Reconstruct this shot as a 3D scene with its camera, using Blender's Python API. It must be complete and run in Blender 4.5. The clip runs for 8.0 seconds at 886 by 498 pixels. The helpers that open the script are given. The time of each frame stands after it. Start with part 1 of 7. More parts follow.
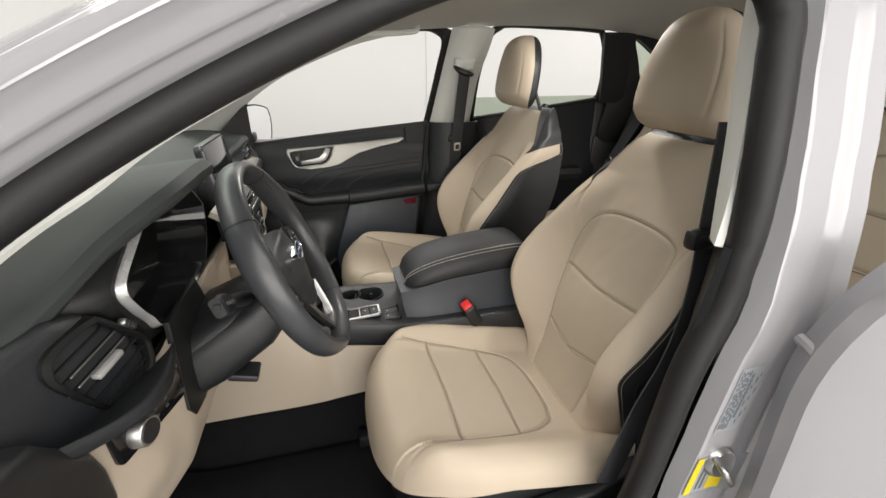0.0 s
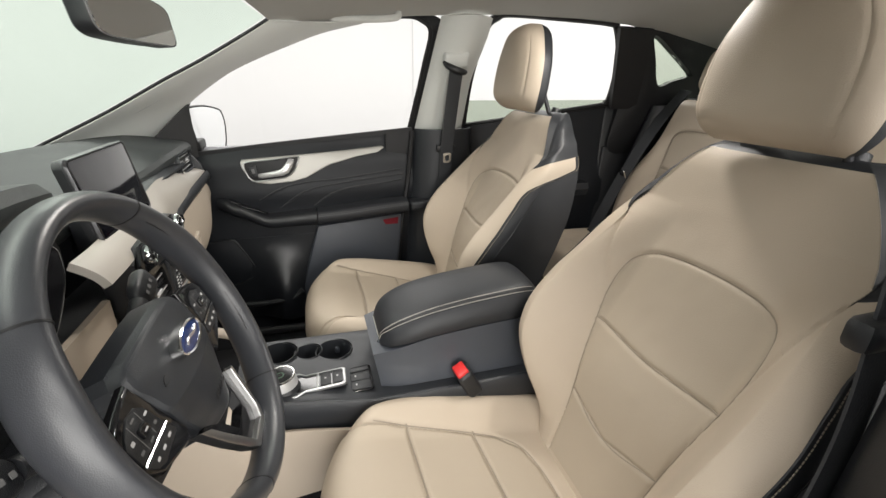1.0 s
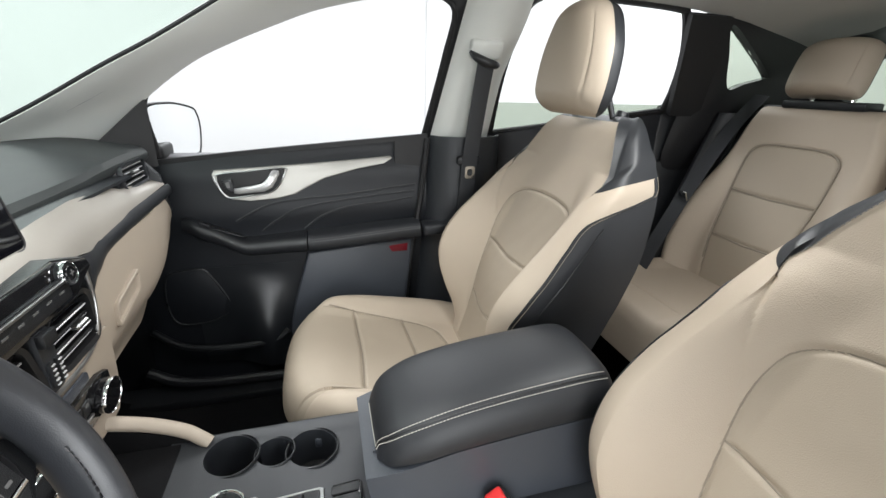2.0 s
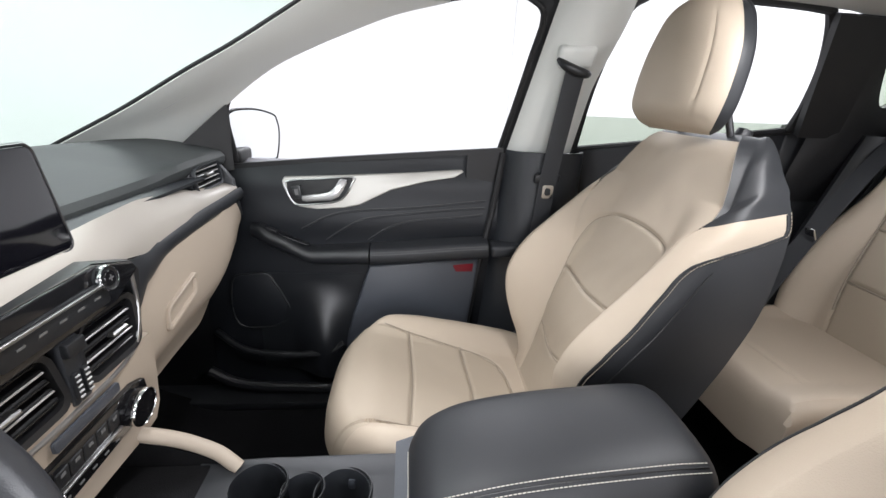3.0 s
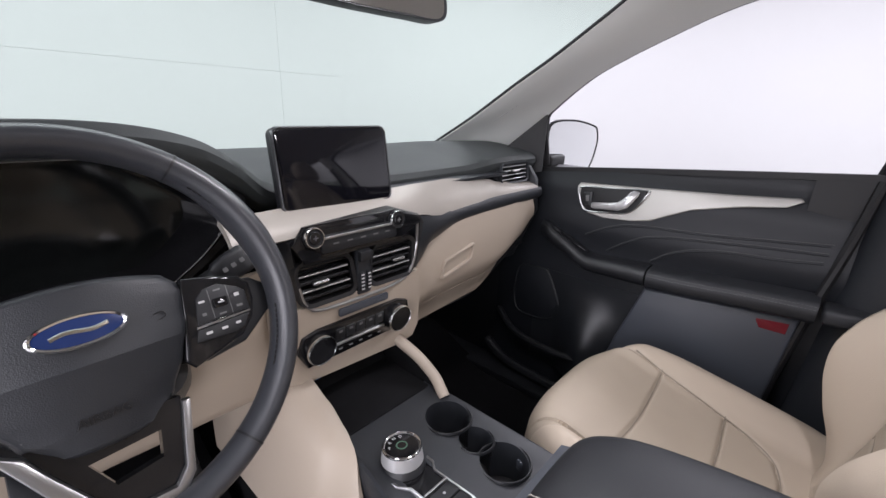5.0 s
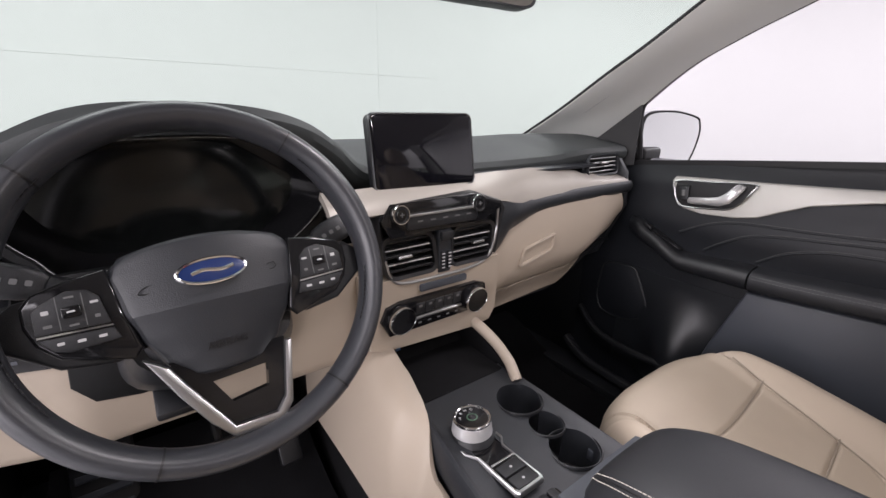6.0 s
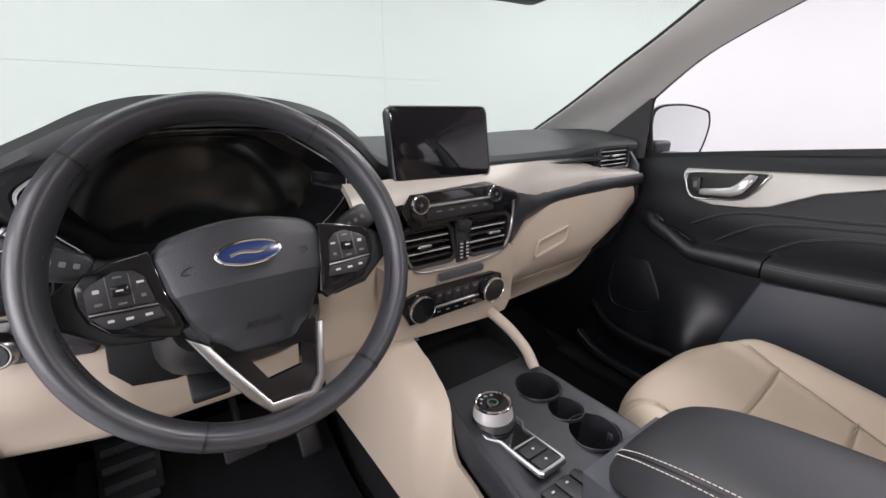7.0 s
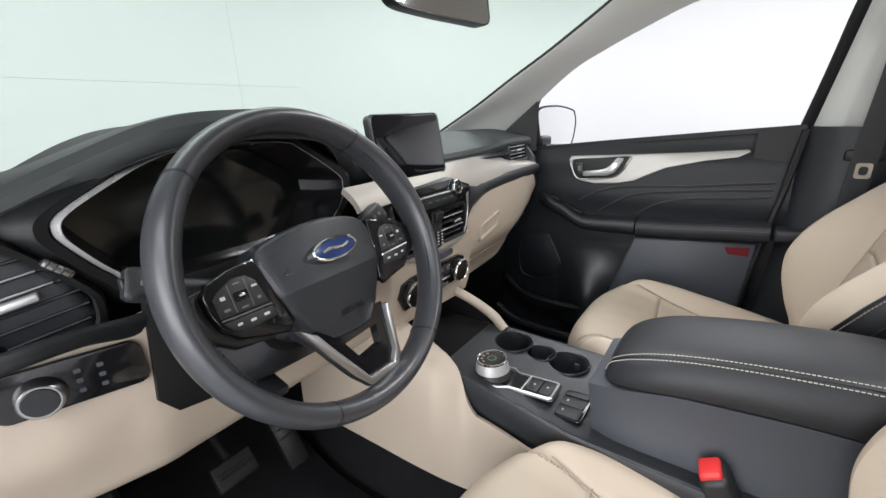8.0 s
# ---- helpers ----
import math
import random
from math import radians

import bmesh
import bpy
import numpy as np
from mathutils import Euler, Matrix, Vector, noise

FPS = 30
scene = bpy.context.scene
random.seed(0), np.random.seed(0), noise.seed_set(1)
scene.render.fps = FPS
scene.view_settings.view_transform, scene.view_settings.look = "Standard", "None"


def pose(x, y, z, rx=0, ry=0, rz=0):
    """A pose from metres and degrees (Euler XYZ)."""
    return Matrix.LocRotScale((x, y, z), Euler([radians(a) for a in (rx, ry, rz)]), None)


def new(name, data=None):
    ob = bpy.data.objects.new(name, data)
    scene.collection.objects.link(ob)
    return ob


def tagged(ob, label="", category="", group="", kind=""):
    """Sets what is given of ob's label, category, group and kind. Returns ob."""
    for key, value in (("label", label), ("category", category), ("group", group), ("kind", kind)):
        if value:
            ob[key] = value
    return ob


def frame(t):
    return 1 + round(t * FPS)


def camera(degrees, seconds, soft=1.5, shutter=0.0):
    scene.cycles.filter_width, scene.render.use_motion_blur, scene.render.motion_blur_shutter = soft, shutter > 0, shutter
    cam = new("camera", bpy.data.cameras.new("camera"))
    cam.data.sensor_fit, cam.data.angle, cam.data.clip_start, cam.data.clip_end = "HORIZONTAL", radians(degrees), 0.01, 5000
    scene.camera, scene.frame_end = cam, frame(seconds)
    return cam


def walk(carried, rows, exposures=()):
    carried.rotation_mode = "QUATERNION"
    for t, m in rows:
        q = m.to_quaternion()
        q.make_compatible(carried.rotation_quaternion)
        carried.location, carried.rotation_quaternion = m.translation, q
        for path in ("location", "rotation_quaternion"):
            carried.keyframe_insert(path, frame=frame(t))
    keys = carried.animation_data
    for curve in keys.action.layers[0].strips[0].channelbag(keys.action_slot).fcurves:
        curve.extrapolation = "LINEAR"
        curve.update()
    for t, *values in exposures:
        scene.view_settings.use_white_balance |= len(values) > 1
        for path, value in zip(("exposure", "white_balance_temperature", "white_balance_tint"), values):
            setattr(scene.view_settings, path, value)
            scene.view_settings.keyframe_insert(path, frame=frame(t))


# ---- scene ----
cam = camera(92.8, 8.0)
METRES, EYE, TILT, LEAN, TURN = 1.25, 1.37, -23.0, 0.0, -105.0
ROWS = [
    (0.0, 0.0, 0.0, 0.0, 0.0, 0.0, 0.0),
    (0.5, 0.0026, 0.0717, 0.0148, -1.16, 0.31, -0.01),
    (1.0, 0.0006, 0.2308, 0.0684, -1.74, 0.9, -0.07),
    (1.5, -0.0107, 0.3802, 0.1141, -1.87, 1.43, -0.51),
    (3.0, -0.0164, 0.5497, 0.163, 8.69, 2.98, -6.37),
    (3.5, 0.0101, 0.5758, 0.1712, 18.83, 2.53, -10.49),
    (4.0, 0.0478, 0.5979, 0.1771, 31.57, 0.71, -15.04),
    (4.5, 0.0858, 0.6029, 0.1651, 43.6, -2.06, -18.8),
    (5.0, 0.121, 0.6034, 0.1569, 54.57, -5.36, -21.16),
    (6.5, 0.1534, 0.6013, 0.1248, 68.54, -10.14, -22.35),
    (7.0, 0.1593, 0.5891, 0.114, 67.71, -9.57, -21.54),
    (7.5, 0.1556, 0.5391, 0.0886, 61.06, -6.68, -19.59),
    (8.0, 0.1454, 0.4057, 0.0415, 47.6, -2.53, -15.55),
]
walk(cam, [(t, pose(-1.113, -0.065, EYE, TILT, LEAN, TURN) @ pose(METRES * x, METRES * y, METRES * z, 90 + pitch, roll, yaw)) for t, x, y, z, yaw, pitch, roll in ROWS],
     [(0.0, 0.49, 6750, 10), (0.5, 0.61, 6700, 10), (1.0, 0.82, 6600, 10), (1.5, 0.90, 6250, 8), (3.0, 1.14, 6100, 13), (3.5, 1.08, 6050, 15), (4.0, 0.78, 5950, 9), (4.5, 0.72, 5850, 10), (5.0, 0.73, 6050, 20), (6.5, 0.76, 6330, 22), (8.0, 0.86, 6150, 12)])

# ---- world and light ----
world = bpy.data.worlds.new("studio_air")
world.use_nodes = True
scene.world = world
world.node_tree.nodes["Background"].inputs[0].default_value = (0.9, 0.95, 1.0, 1)
world.node_tree.nodes["Background"].inputs[1].default_value = 0.3


def area_lamp(name, m, sx, sy, watts, color=(1, 1, 1)):
    d = bpy.data.lights.new(name, "AREA")
    d.shape, d.size, d.size_y, d.energy, d.color = "RECTANGLE", sx, sy, watts, color
    ob = new(name, d)
    ob.matrix_world = m
    return ob


# ---- materials ----
def mat(name, color, rough=0.5, metal=0.0, vary=0.08, scale=6.0, bump=0.0, grain=900.0, spec=0.5, coat=0.0, cells=False):
    """A surface with slow colour variation, fine grain relief and uneven gloss."""
    m = bpy.data.materials.new(name)
    m.use_nodes = True
    t = m.node_tree
    b = t.nodes["Principled BSDF"]
    b.inputs["Metallic"].default_value = metal
    b.inputs["Specular IOR Level"].default_value = spec
    b.inputs["Coat Weight"].default_value = coat
    b.inputs["Coat Roughness"].default_value = 0.08
    co = t.nodes.new("ShaderNodeTexCoord")
    n1 = t.nodes.new("ShaderNodeTexNoise")
    n1.inputs["Scale"].default_value = scale
    n1.inputs["Detail"].default_value = 5
    t.links.new(co.outputs["Object"], n1.inputs["Vector"])
    mix = t.nodes.new("ShaderNodeMix")
    mix.data_type = "RGBA"
    mix.inputs["A"].default_value = (*[c * (1 - vary) for c in color], 1)
    mix.inputs["B"].default_value = (*[min(1, c * (1 + vary)) for c in color], 1)
    t.links.new(n1.outputs["Fac"], mix.inputs["Factor"])
    t.links.new(mix.outputs["Result"], b.inputs["Base Color"])
    mr = t.nodes.new("ShaderNodeMapRange")
    mr.inputs["To Min"].default_value = max(0.02, rough - 0.07)
    mr.inputs["To Max"].default_value = min(1.0, rough + 0.07)
    t.links.new(n1.outputs["Fac"], mr.inputs["Value"])
    t.links.new(mr.outputs["Result"], b.inputs["Roughness"])
    if bump:
        if cells:
            n2 = t.nodes.new("ShaderNodeTexVoronoi")
            out = n2.outputs["Distance"]
        else:
            n2 = t.nodes.new("ShaderNodeTexNoise")
            n2.inputs["Detail"].default_value = 3
            out = n2.outputs["Fac"]
        n2.inputs["Scale"].default_value = grain
        t.links.new(co.outputs["Object"], n2.inputs["Vector"])
        bp = t.nodes.new("ShaderNodeBump")
        bp.inputs["Strength"].default_value = bump
        bp.inputs["Distance"].default_value = 0.001
        t.links.new(out, bp.inputs["Height"])
        t.links.new(bp.outputs["Normal"], b.inputs["Normal"])
    return m


def glass(name, color, gloss=0.2):
    m = bpy.data.materials.new(name)
    m.use_nodes = True
    t = m.node_tree
    t.nodes.remove(t.nodes["Principled BSDF"])
    tr = t.nodes.new("ShaderNodeBsdfTransparent")
    tr.inputs[0].default_value = (*color, 1)
    gl = t.nodes.new("ShaderNodeBsdfGlossy")
    gl.inputs["Roughness"].default_value = 0.02
    fr = t.nodes.new("ShaderNodeLayerWeight")
    fr.inputs[0].default_value = 0.12
    mx = t.nodes.new("ShaderNodeMixShader")
    pw = t.nodes.new("ShaderNodeMath")
    pw.operation = "MULTIPLY"
    pw.inputs[1].default_value = gloss
    t.links.new(fr.outputs["Facing"], pw.inputs[0])
    t.links.new(pw.outputs[0], mx.inputs[0])
    t.links.new(tr.outputs[0], mx.inputs[1])
    t.links.new(gl.outputs[0], mx.inputs[2])
    t.links.new(mx.outputs[0], t.nodes["Material Output"].inputs[0])
    return m


LEATHER = mat("beige_leather", (0.47, 0.395, 0.31), 0.56, vary=0.05, bump=0.25, grain=700, cells=True)
PERF = mat("beige_perforated_leather", (0.415, 0.350, 0.272), 0.58, vary=0.05, bump=0.22, grain=800, cells=True)
BEIGE = mat("beige_plastic", (0.40, 0.338, 0.270), 0.5, vary=0.04, bump=0.15, grain=1200)
BLACKL = mat("black_leather", (0.019, 0.0205, 0.0235), 0.50, spec=0.45, vary=0.15, bump=0.12, grain=900, cells=True)
PLASTIC = mat("black_grained_plastic", (0.013, 0.014, 0.016), 0.38, spec=0.5, vary=0.12, bump=0.25, grain=1100, cells=True)
SOFT = mat("dark_soft_touch_plastic", (0.020, 0.0222, 0.026), 0.42, spec=0.5, vary=0.1, bump=0.2, grain=900, cells=True)
DOORSOFT = mat("black_door_panel", (0.0105, 0.012, 0.0150), 0.44, spec=0.32, vary=0.1, bump=0.2, grain=900, cells=True)
DOORLOW = mat("smooth_black_door_plastic", (0.013, 0.0145, 0.017), 0.32, spec=0.5, vary=0.1, bump=0.1, grain=1000, cells=True)
PADTOP = mat("dark_dash_top", (0.041, 0.046, 0.046), 0.55, spec=0.3, vary=0.1, bump=0.2, grain=900, cells=True)
SLATE = mat("slate_plastic", (0.052, 0.058, 0.070), 0.33, vary=0.08, bump=0.25, grain=900, cells=True)
GLOSS = mat("gloss_black", (0.009, 0.009, 0.010), 0.08, vary=0.2, coat=0.15, spec=0.4)
SCREEN = mat("screen_glass", (0.004, 0.004, 0.006), 0.06, vary=0.1)
CLUSTER = mat("cluster_glass", (0.007, 0.008, 0.008), 0.12, vary=0.1, spec=0.55)
SATIN = mat("satin_silver", (0.45, 0.45, 0.45), 0.34, metal=1.0, vary=0.05)
HANDLE = mat("satin_handle", (0.62, 0.62, 0.62), 0.28, metal=0.55, vary=0.03)
CHROME = mat("chrome", (0.80, 0.80, 0.80), 0.1, metal=1.0, vary=0.04)
SPEAR = mat("champagne_trim", (0.46, 0.45, 0.42), 0.42, metal=0.3, vary=0.04, bump=0.08, grain=600)
DASHTRIM = mat("pale_dash_trim", (0.37, 0.34, 0.30), 0.42, metal=0.1, vary=0.05, bump=0.1, grain=500)
CARPET = mat("black_carpet", (0.009, 0.009, 0.0098), 0.95, vary=0.4, scale=40, bump=1.0, grain=700, spec=0.1)
MATMAT = mat("floor_mat", (0.008, 0.008, 0.009), 0.9, vary=0.4, scale=25, bump=1.0, grain=500, spec=0.15)
HEADLINER = mat("grey_headliner", (0.50, 0.49, 0.46), 0.9, vary=0.04, bump=0.4, grain=900, spec=0.1)
PILLAR = mat("grey_pillar_trim", (0.72, 0.73, 0.70), 0.6, vary=0.04, bump=0.2, grain=1000)
RIML = mat("wheel_leather", (0.034, 0.036, 0.041), 0.34, spec=0.6, vary=0.1, bump=0.10, grain=900, cells=True)
DARKMETAL = mat("dark_metal", (0.10, 0.10, 0.105), 0.3, metal=0.8)
PAINT = mat("white_paint", (0.36, 0.355, 0.38), 0.25, vary=0.02, coat=0.6)
RUBBER = mat("black_rubber", (0.010, 0.010, 0.011), 0.55, spec=0.4, vary=0.2, bump=0.2, grain=500)
RED = mat("red_plastic", (0.65, 0.03, 0.03), 0.35, vary=0.1)
DARKRED = mat("red_reflector", (0.13, 0.006, 0.014), 0.15, vary=0.1)
WEBBING = mat("black_webbing", (0.03, 0.032, 0.036), 0.6, vary=0.1, bump=0.6, grain=400)
THREAD = mat("pale_thread", (0.55, 0.52, 0.46), 0.7, vary=0.1)
GREYTHREAD = mat("grey_thread", (0.10, 0.10, 0.10), 0.7, vary=0.1)
SEAMTHREAD = mat("taupe_thread", (0.29, 0.25, 0.20), 0.7, vary=0.1)
WHITEMARK = mat("white_print", (0.5, 0.5, 0.5), 0.5)
GREYMARK = mat("grey_print", (0.13, 0.13, 0.13), 0.5)
# black trim made deeper: shade on rear-facing dash faces is in the colour
HOODBLACK = mat("shade_deepened_black", (0.0065, 0.007, 0.0075), 0.5, spec=0.3, vary=0.1, bump=0.2, grain=900, cells=True)
LEDGEM = mat("dull_black_ledge", (0.013, 0.0145, 0.016), 0.58, spec=0.25, vary=0.1, bump=0.2, grain=900, cells=True)
EMBOSS = mat("embossed_plastic", (0.012, 0.012, 0.013), 0.4)
BLUE = mat("blue_enamel", (0.012, 0.03, 0.12), 0.2, coat=0.6)
BLUEMARK = mat("blue_print", (0.15, 0.35, 0.75), 0.5)
GREENMARK = mat("green_print", (0.07, 0.14, 0.09), 0.5)
YELLOW = mat("yellow_label", (0.80, 0.62, 0.02), 0.4)
PAPER = mat("pale_label", (0.35, 0.37, 0.40), 0.35)
LABELPRINT = mat("faded_print", (0.15, 0.17, 0.19), 0.5)
GLASSW = glass("tinted_windscreen", (0.885, 0.945, 0.905), 0.05)
GLASSR = glass("tinted_glass", (0.72, 0.76, 0.70))
MIRRORG = mat("mirror_silver", (0.86, 0.87, 0.88), 0.03, metal=1.0, vary=0.01)
WALLM = mat("white_wall_paint", (0.59, 0.59, 0.59), 0.8, vary=0.015, scale=1.5)
FLOORM = mat("grey_studio_floor", (0.42, 0.42, 0.42), 0.55, vary=0.05, scale=2.0, bump=0.1, grain=150)
LAMPG = bpy.data.materials.new("lamp_diffuser")
LAMPG.use_nodes = True
LAMPG.node_tree.nodes["Principled BSDF"].inputs["Emission Color"].default_value = (1, 0.97, 0.92, 1)
LAMPG.node_tree.nodes["Principled BSDF"].inputs["Emission Strength"].default_value = 6.0
PANELG = mat("panel_diffuser", (0.8, 0.8, 0.78), 0.6)

# ---- building helpers ----
ORIGIN = {}


def thing(name, loc, label, category, group="", kind=""):
    ob = new(name)
    ob.empty_display_size = 0.05
    ob.location = loc
    ORIGIN[ob.name] = Vector(loc)
    return tagged(ob, label, category, group, kind)


def part(name, bm, material, parent=None, label="", smooth=True, angle=35):
    """Link a bmesh, built in place, as one mesh object under a thing or a part."""
    me = bpy.data.meshes.new(name)
    if bm.faces:
        bmesh.ops.recalc_face_normals(bm, faces=bm.faces)
    if smooth:
        lim = radians(angle)
        for f in bm.faces:
            f.smooth = True
        for e in bm.edges:
            if len(e.link_faces) == 2 and e.calc_face_angle(0) > lim:
                e.smooth = False
    bm.to_mesh(me)
    bm.free()
    me.materials.append(material)
    ob = new(name, me)
    if parent is not None:
        ob.parent = parent
        ob.matrix_parent_inverse = Matrix.Translation(-ORIGIN.get(parent.name, Vector((0, 0, 0))))
    if label:
        ob["label"] = label
    return ob


def solid(name, bm, material, label, category, group="", kind=""):
    """A one-mesh thing."""
    return tagged(part(name, bm, material), label, category, group, kind)


def spline(pts, n, closed=False):
    """Points along a smooth curve through pts."""
    pts = [Vector(p) for p in pts]
    k = len(pts)
    out = []
    spans = k if closed else k - 1
    for i in range(n if closed else n + 1):
        s = i * spans / n
        j = min(int(s), spans - 1)
        f = s - j
        if closed:
            a, b, c, d = (pts[(j + q) % k] for q in (-1, 0, 1, 2))
        else:
            b, c = pts[j], pts[j + 1]
            a = pts[j - 1] if j else b * 2 - c
            d = pts[j + 2] if j + 2 < k else c * 2 - b
        out.append(0.5 * (2 * b + (c - a) * f + (2 * a - 5 * b + 4 * c - d) * f * f + (3 * b - 3 * c + d - a) * f ** 3))
    return out


def loft(rings, cap=True, loop=False, bm=None):
    """Skin closed rings of points."""
    bm = bm or bmesh.new()
    vs = [[bm.verts.new(p) for p in r] for r in rings]
    m = len(rings[0])
    pairs = list(zip(vs, vs[1:])) + ([(vs[-1], vs[0])] if loop else [])
    for a, b in pairs:
        for i in range(m):
            bm.faces.new((a[i], a[(i + 1) % m], b[(i + 1) % m], b[i]))
    if cap and not loop:
        bm.faces.new(vs[0][::-1])
        bm.faces.new(vs[-1])
    return bm


def box(c, s, bev=0.003, seg=2, m=None, bm=None):
    bm2 = bmesh.new()
    bmesh.ops.create_cube(bm2, size=1)
    for v in bm2.verts:
        v.co = Vector((v.co.x * s[0], v.co.y * s[1], v.co.z * s[2]))
    if bev:
        bmesh.ops.bevel(bm2, geom=bm2.edges[:], offset=min(bev, min(s) * 0.49), segments=seg, affect="EDGES", profile=0.5)
    bm2.transform((m or Matrix.Identity(4)) if c is None else Matrix.Translation(c) @ (m or Matrix.Identity(4)))
    return merge(bm, bm2)


def merge(bm, bm2):
    if bm is None:
        return bm2
    me = bpy.data.meshes.new("tmp")
    bm2.to_mesh(me)
    bm2.free()
    bm.from_mesh(me)
    bpy.data.meshes.remove(me)
    return bm


def disc(o, n, r0, r1, h, seg=32, bev=0.001, bm=None):
    """A short bevelled cylinder or cone from o along n."""
    bm2 = bmesh.new()
    n = Vector(n).normalized()
    q = n.to_track_quat("Z", "Y").to_matrix().to_4x4()
    prof = [(r0, 0), (r1, h - bev), (r1 - bev, h)]
    rings = [[Vector((r * math.cos(2 * math.pi * i / seg), r * math.sin(2 * math.pi * i / seg), z)) for i in range(seg)] for r, z in prof]
    loft(rings, bm=bm2)
    bm2.transform(Matrix.Translation(o) @ q)
    return merge(bm, bm2)


def ring(o, n, r, w, h, seg=40, bm=None):
    """A flat annulus with rounded edge."""
    n = Vector(n).normalized()
    q = Matrix.Translation(o) @ n.to_track_quat("Z", "Y").to_matrix().to_4x4()
    prof = [(r - w, 0), (r - w, h * 0.7), (r - w * 0.7, h), (r - w * 0.3, h), (r, h * 0.7), (r, 0)]
    rings = [[q @ Vector((a * math.cos(2 * math.pi * i / seg), a * math.sin(2 * math.pi * i / seg), z)) for a, z in prof] for i in range(seg)]
    return merge(bm, loft(rings, loop=True))


def prism(pts, o, u, v, depth, bev=0.002, seg=2, bm=None):
    """A plate: an outline in the plane o + a u + b v, raised by depth along u x v."""
    o, u, v = Vector(o), Vector(u).normalized(), Vector(v).normalized()
    n = u.cross(v)
    bm2 = bmesh.new()
    base = [o + u * a + v * b for a, b in pts]
    lo = [bm2.verts.new(p) for p in base]
    hi = [bm2.verts.new(p + n * depth) for p in base]
    k = len(pts)
    bm2.faces.new(lo[::-1])
    top = bm2.faces.new(hi)
    for i in range(k):
        bm2.faces.new((lo[i], lo[(i + 1) % k], hi[(i + 1) % k], hi[i]))
    bmesh.ops.recalc_face_normals(bm2, faces=bm2.faces)
    if bev:
        bmesh.ops.bevel(bm2, geom=list(top.edges), offset=bev, segments=seg, affect="EDGES", profile=0.5)
    return merge(bm, bm2)


def rrect(w, h, r, k=5, cx=0.0, cy=0.0):
    """Outline of a rounded rectangle."""
    out = []
    for sx, sy, a in ((1, 1, 0), (-1, 1, 90), (-1, -1, 180), (1, -1, 270)):
        for i in range(k + 1):
            t = radians(a + 90 * i / k)
            out.append((cx + sx * (w / 2 - r) + r * math.cos(t), cy + sy * (h / 2 - r) + r * math.sin(t)))
    return out


def tube(path, r, seg=8, closed=False, flat=1.0, up=(0, 0, 1), bm=None):
    """A round or flattened bar along a path; flat scales it along up."""
    path = [Vector(p) for p in path]
    k = len(path)
    rings = []
    for i, p in enumerate(path):
        a = path[(i - 1) % k] if closed or i else p
        b = path[(i + 1) % k] if closed or i < k - 1 else p
        d = (b - a).normalized()
        s = d.cross(Vector(up))
        s = s.normalized() if s.length > 1e-6 else d.orthogonal().normalized()
        w = s.cross(d)
        rr = r[i] if isinstance(r, (list, tuple)) else r
        rings.append([p + s * (rr * math.cos(2 * math.pi * j / seg)) + w * (rr * flat * math.sin(2 * math.pi * j / seg)) for j in range(seg)])
    return merge(bm, loft(rings, loop=closed))


def sheet(f, nu, nv, thick=0.004, bm=None):
    """A plate of some thickness over a surface f(u, v), u and v from 0 to 1."""
    bm2 = bmesh.new()
    P = [[Vector(f(i / nu, j / nv)) for j in range(nv + 1)] for i in range(nu + 1)]
    N = []
    for i in range(nu + 1):
        row = []
        for j in range(nv + 1):
            du = P[min(i + 1, nu)][j] - P[max(i - 1, 0)][j]
            dv = P[i][min(j + 1, nv)] - P[i][max(j - 1, 0)]
            n = du.cross(dv)
            row.append(n.normalized() if n.length > 1e-9 else Vector((0, 0, 1)))
        N.append(row)
    A = [[bm2.verts.new(p) for p in r] for r in P]
    B = [[bm2.verts.new(P[i][j] - N[i][j] * thick) for j in range(nv + 1)] for i in range(nu + 1)]
    for i in range(nu):
        for j in range(nv):
            bm2.faces.new((A[i][j], A[i + 1][j], A[i + 1][j + 1], A[i][j + 1]))
            bm2.faces.new((B[i][j], B[i][j + 1], B[i + 1][j + 1], B[i + 1][j]))
    for i in range(nu):
        bm2.faces.new((A[i][0], B[i][0], B[i + 1][0], A[i + 1][0]))
        bm2.faces.new((A[i][nv], A[i + 1][nv], B[i + 1][nv], B[i][nv]))
    for j in range(nv):
        bm2.faces.new((A[0][j], A[0][j + 1], B[0][j + 1], B[0][j]))
        bm2.faces.new((A[nu][j], B[nu][j], B[nu][j + 1], A[nu][j + 1]))
    return merge(bm, bm2)


def sstep(a, b, x):
    t = max(0.0, min(1.0, (x - a) / (b - a)))
    return t * t * (3 - 2 * t)


def lerp(a, b, t):
    return a + (b - a) * t


def table(xs, ys, x):
    """Smooth reading of a small table."""
    if x <= xs[0]:
        return ys[0]
    for i in range(len(xs) - 1):
        if x <= xs[i + 1]:
            return lerp(ys[i], ys[i + 1], sstep(0, 1, (x - xs[i]) / (xs[i + 1] - xs[i])) * 0.5 + 0.5 * (x - xs[i]) / (xs[i + 1] - xs[i]))
    return ys[-1]


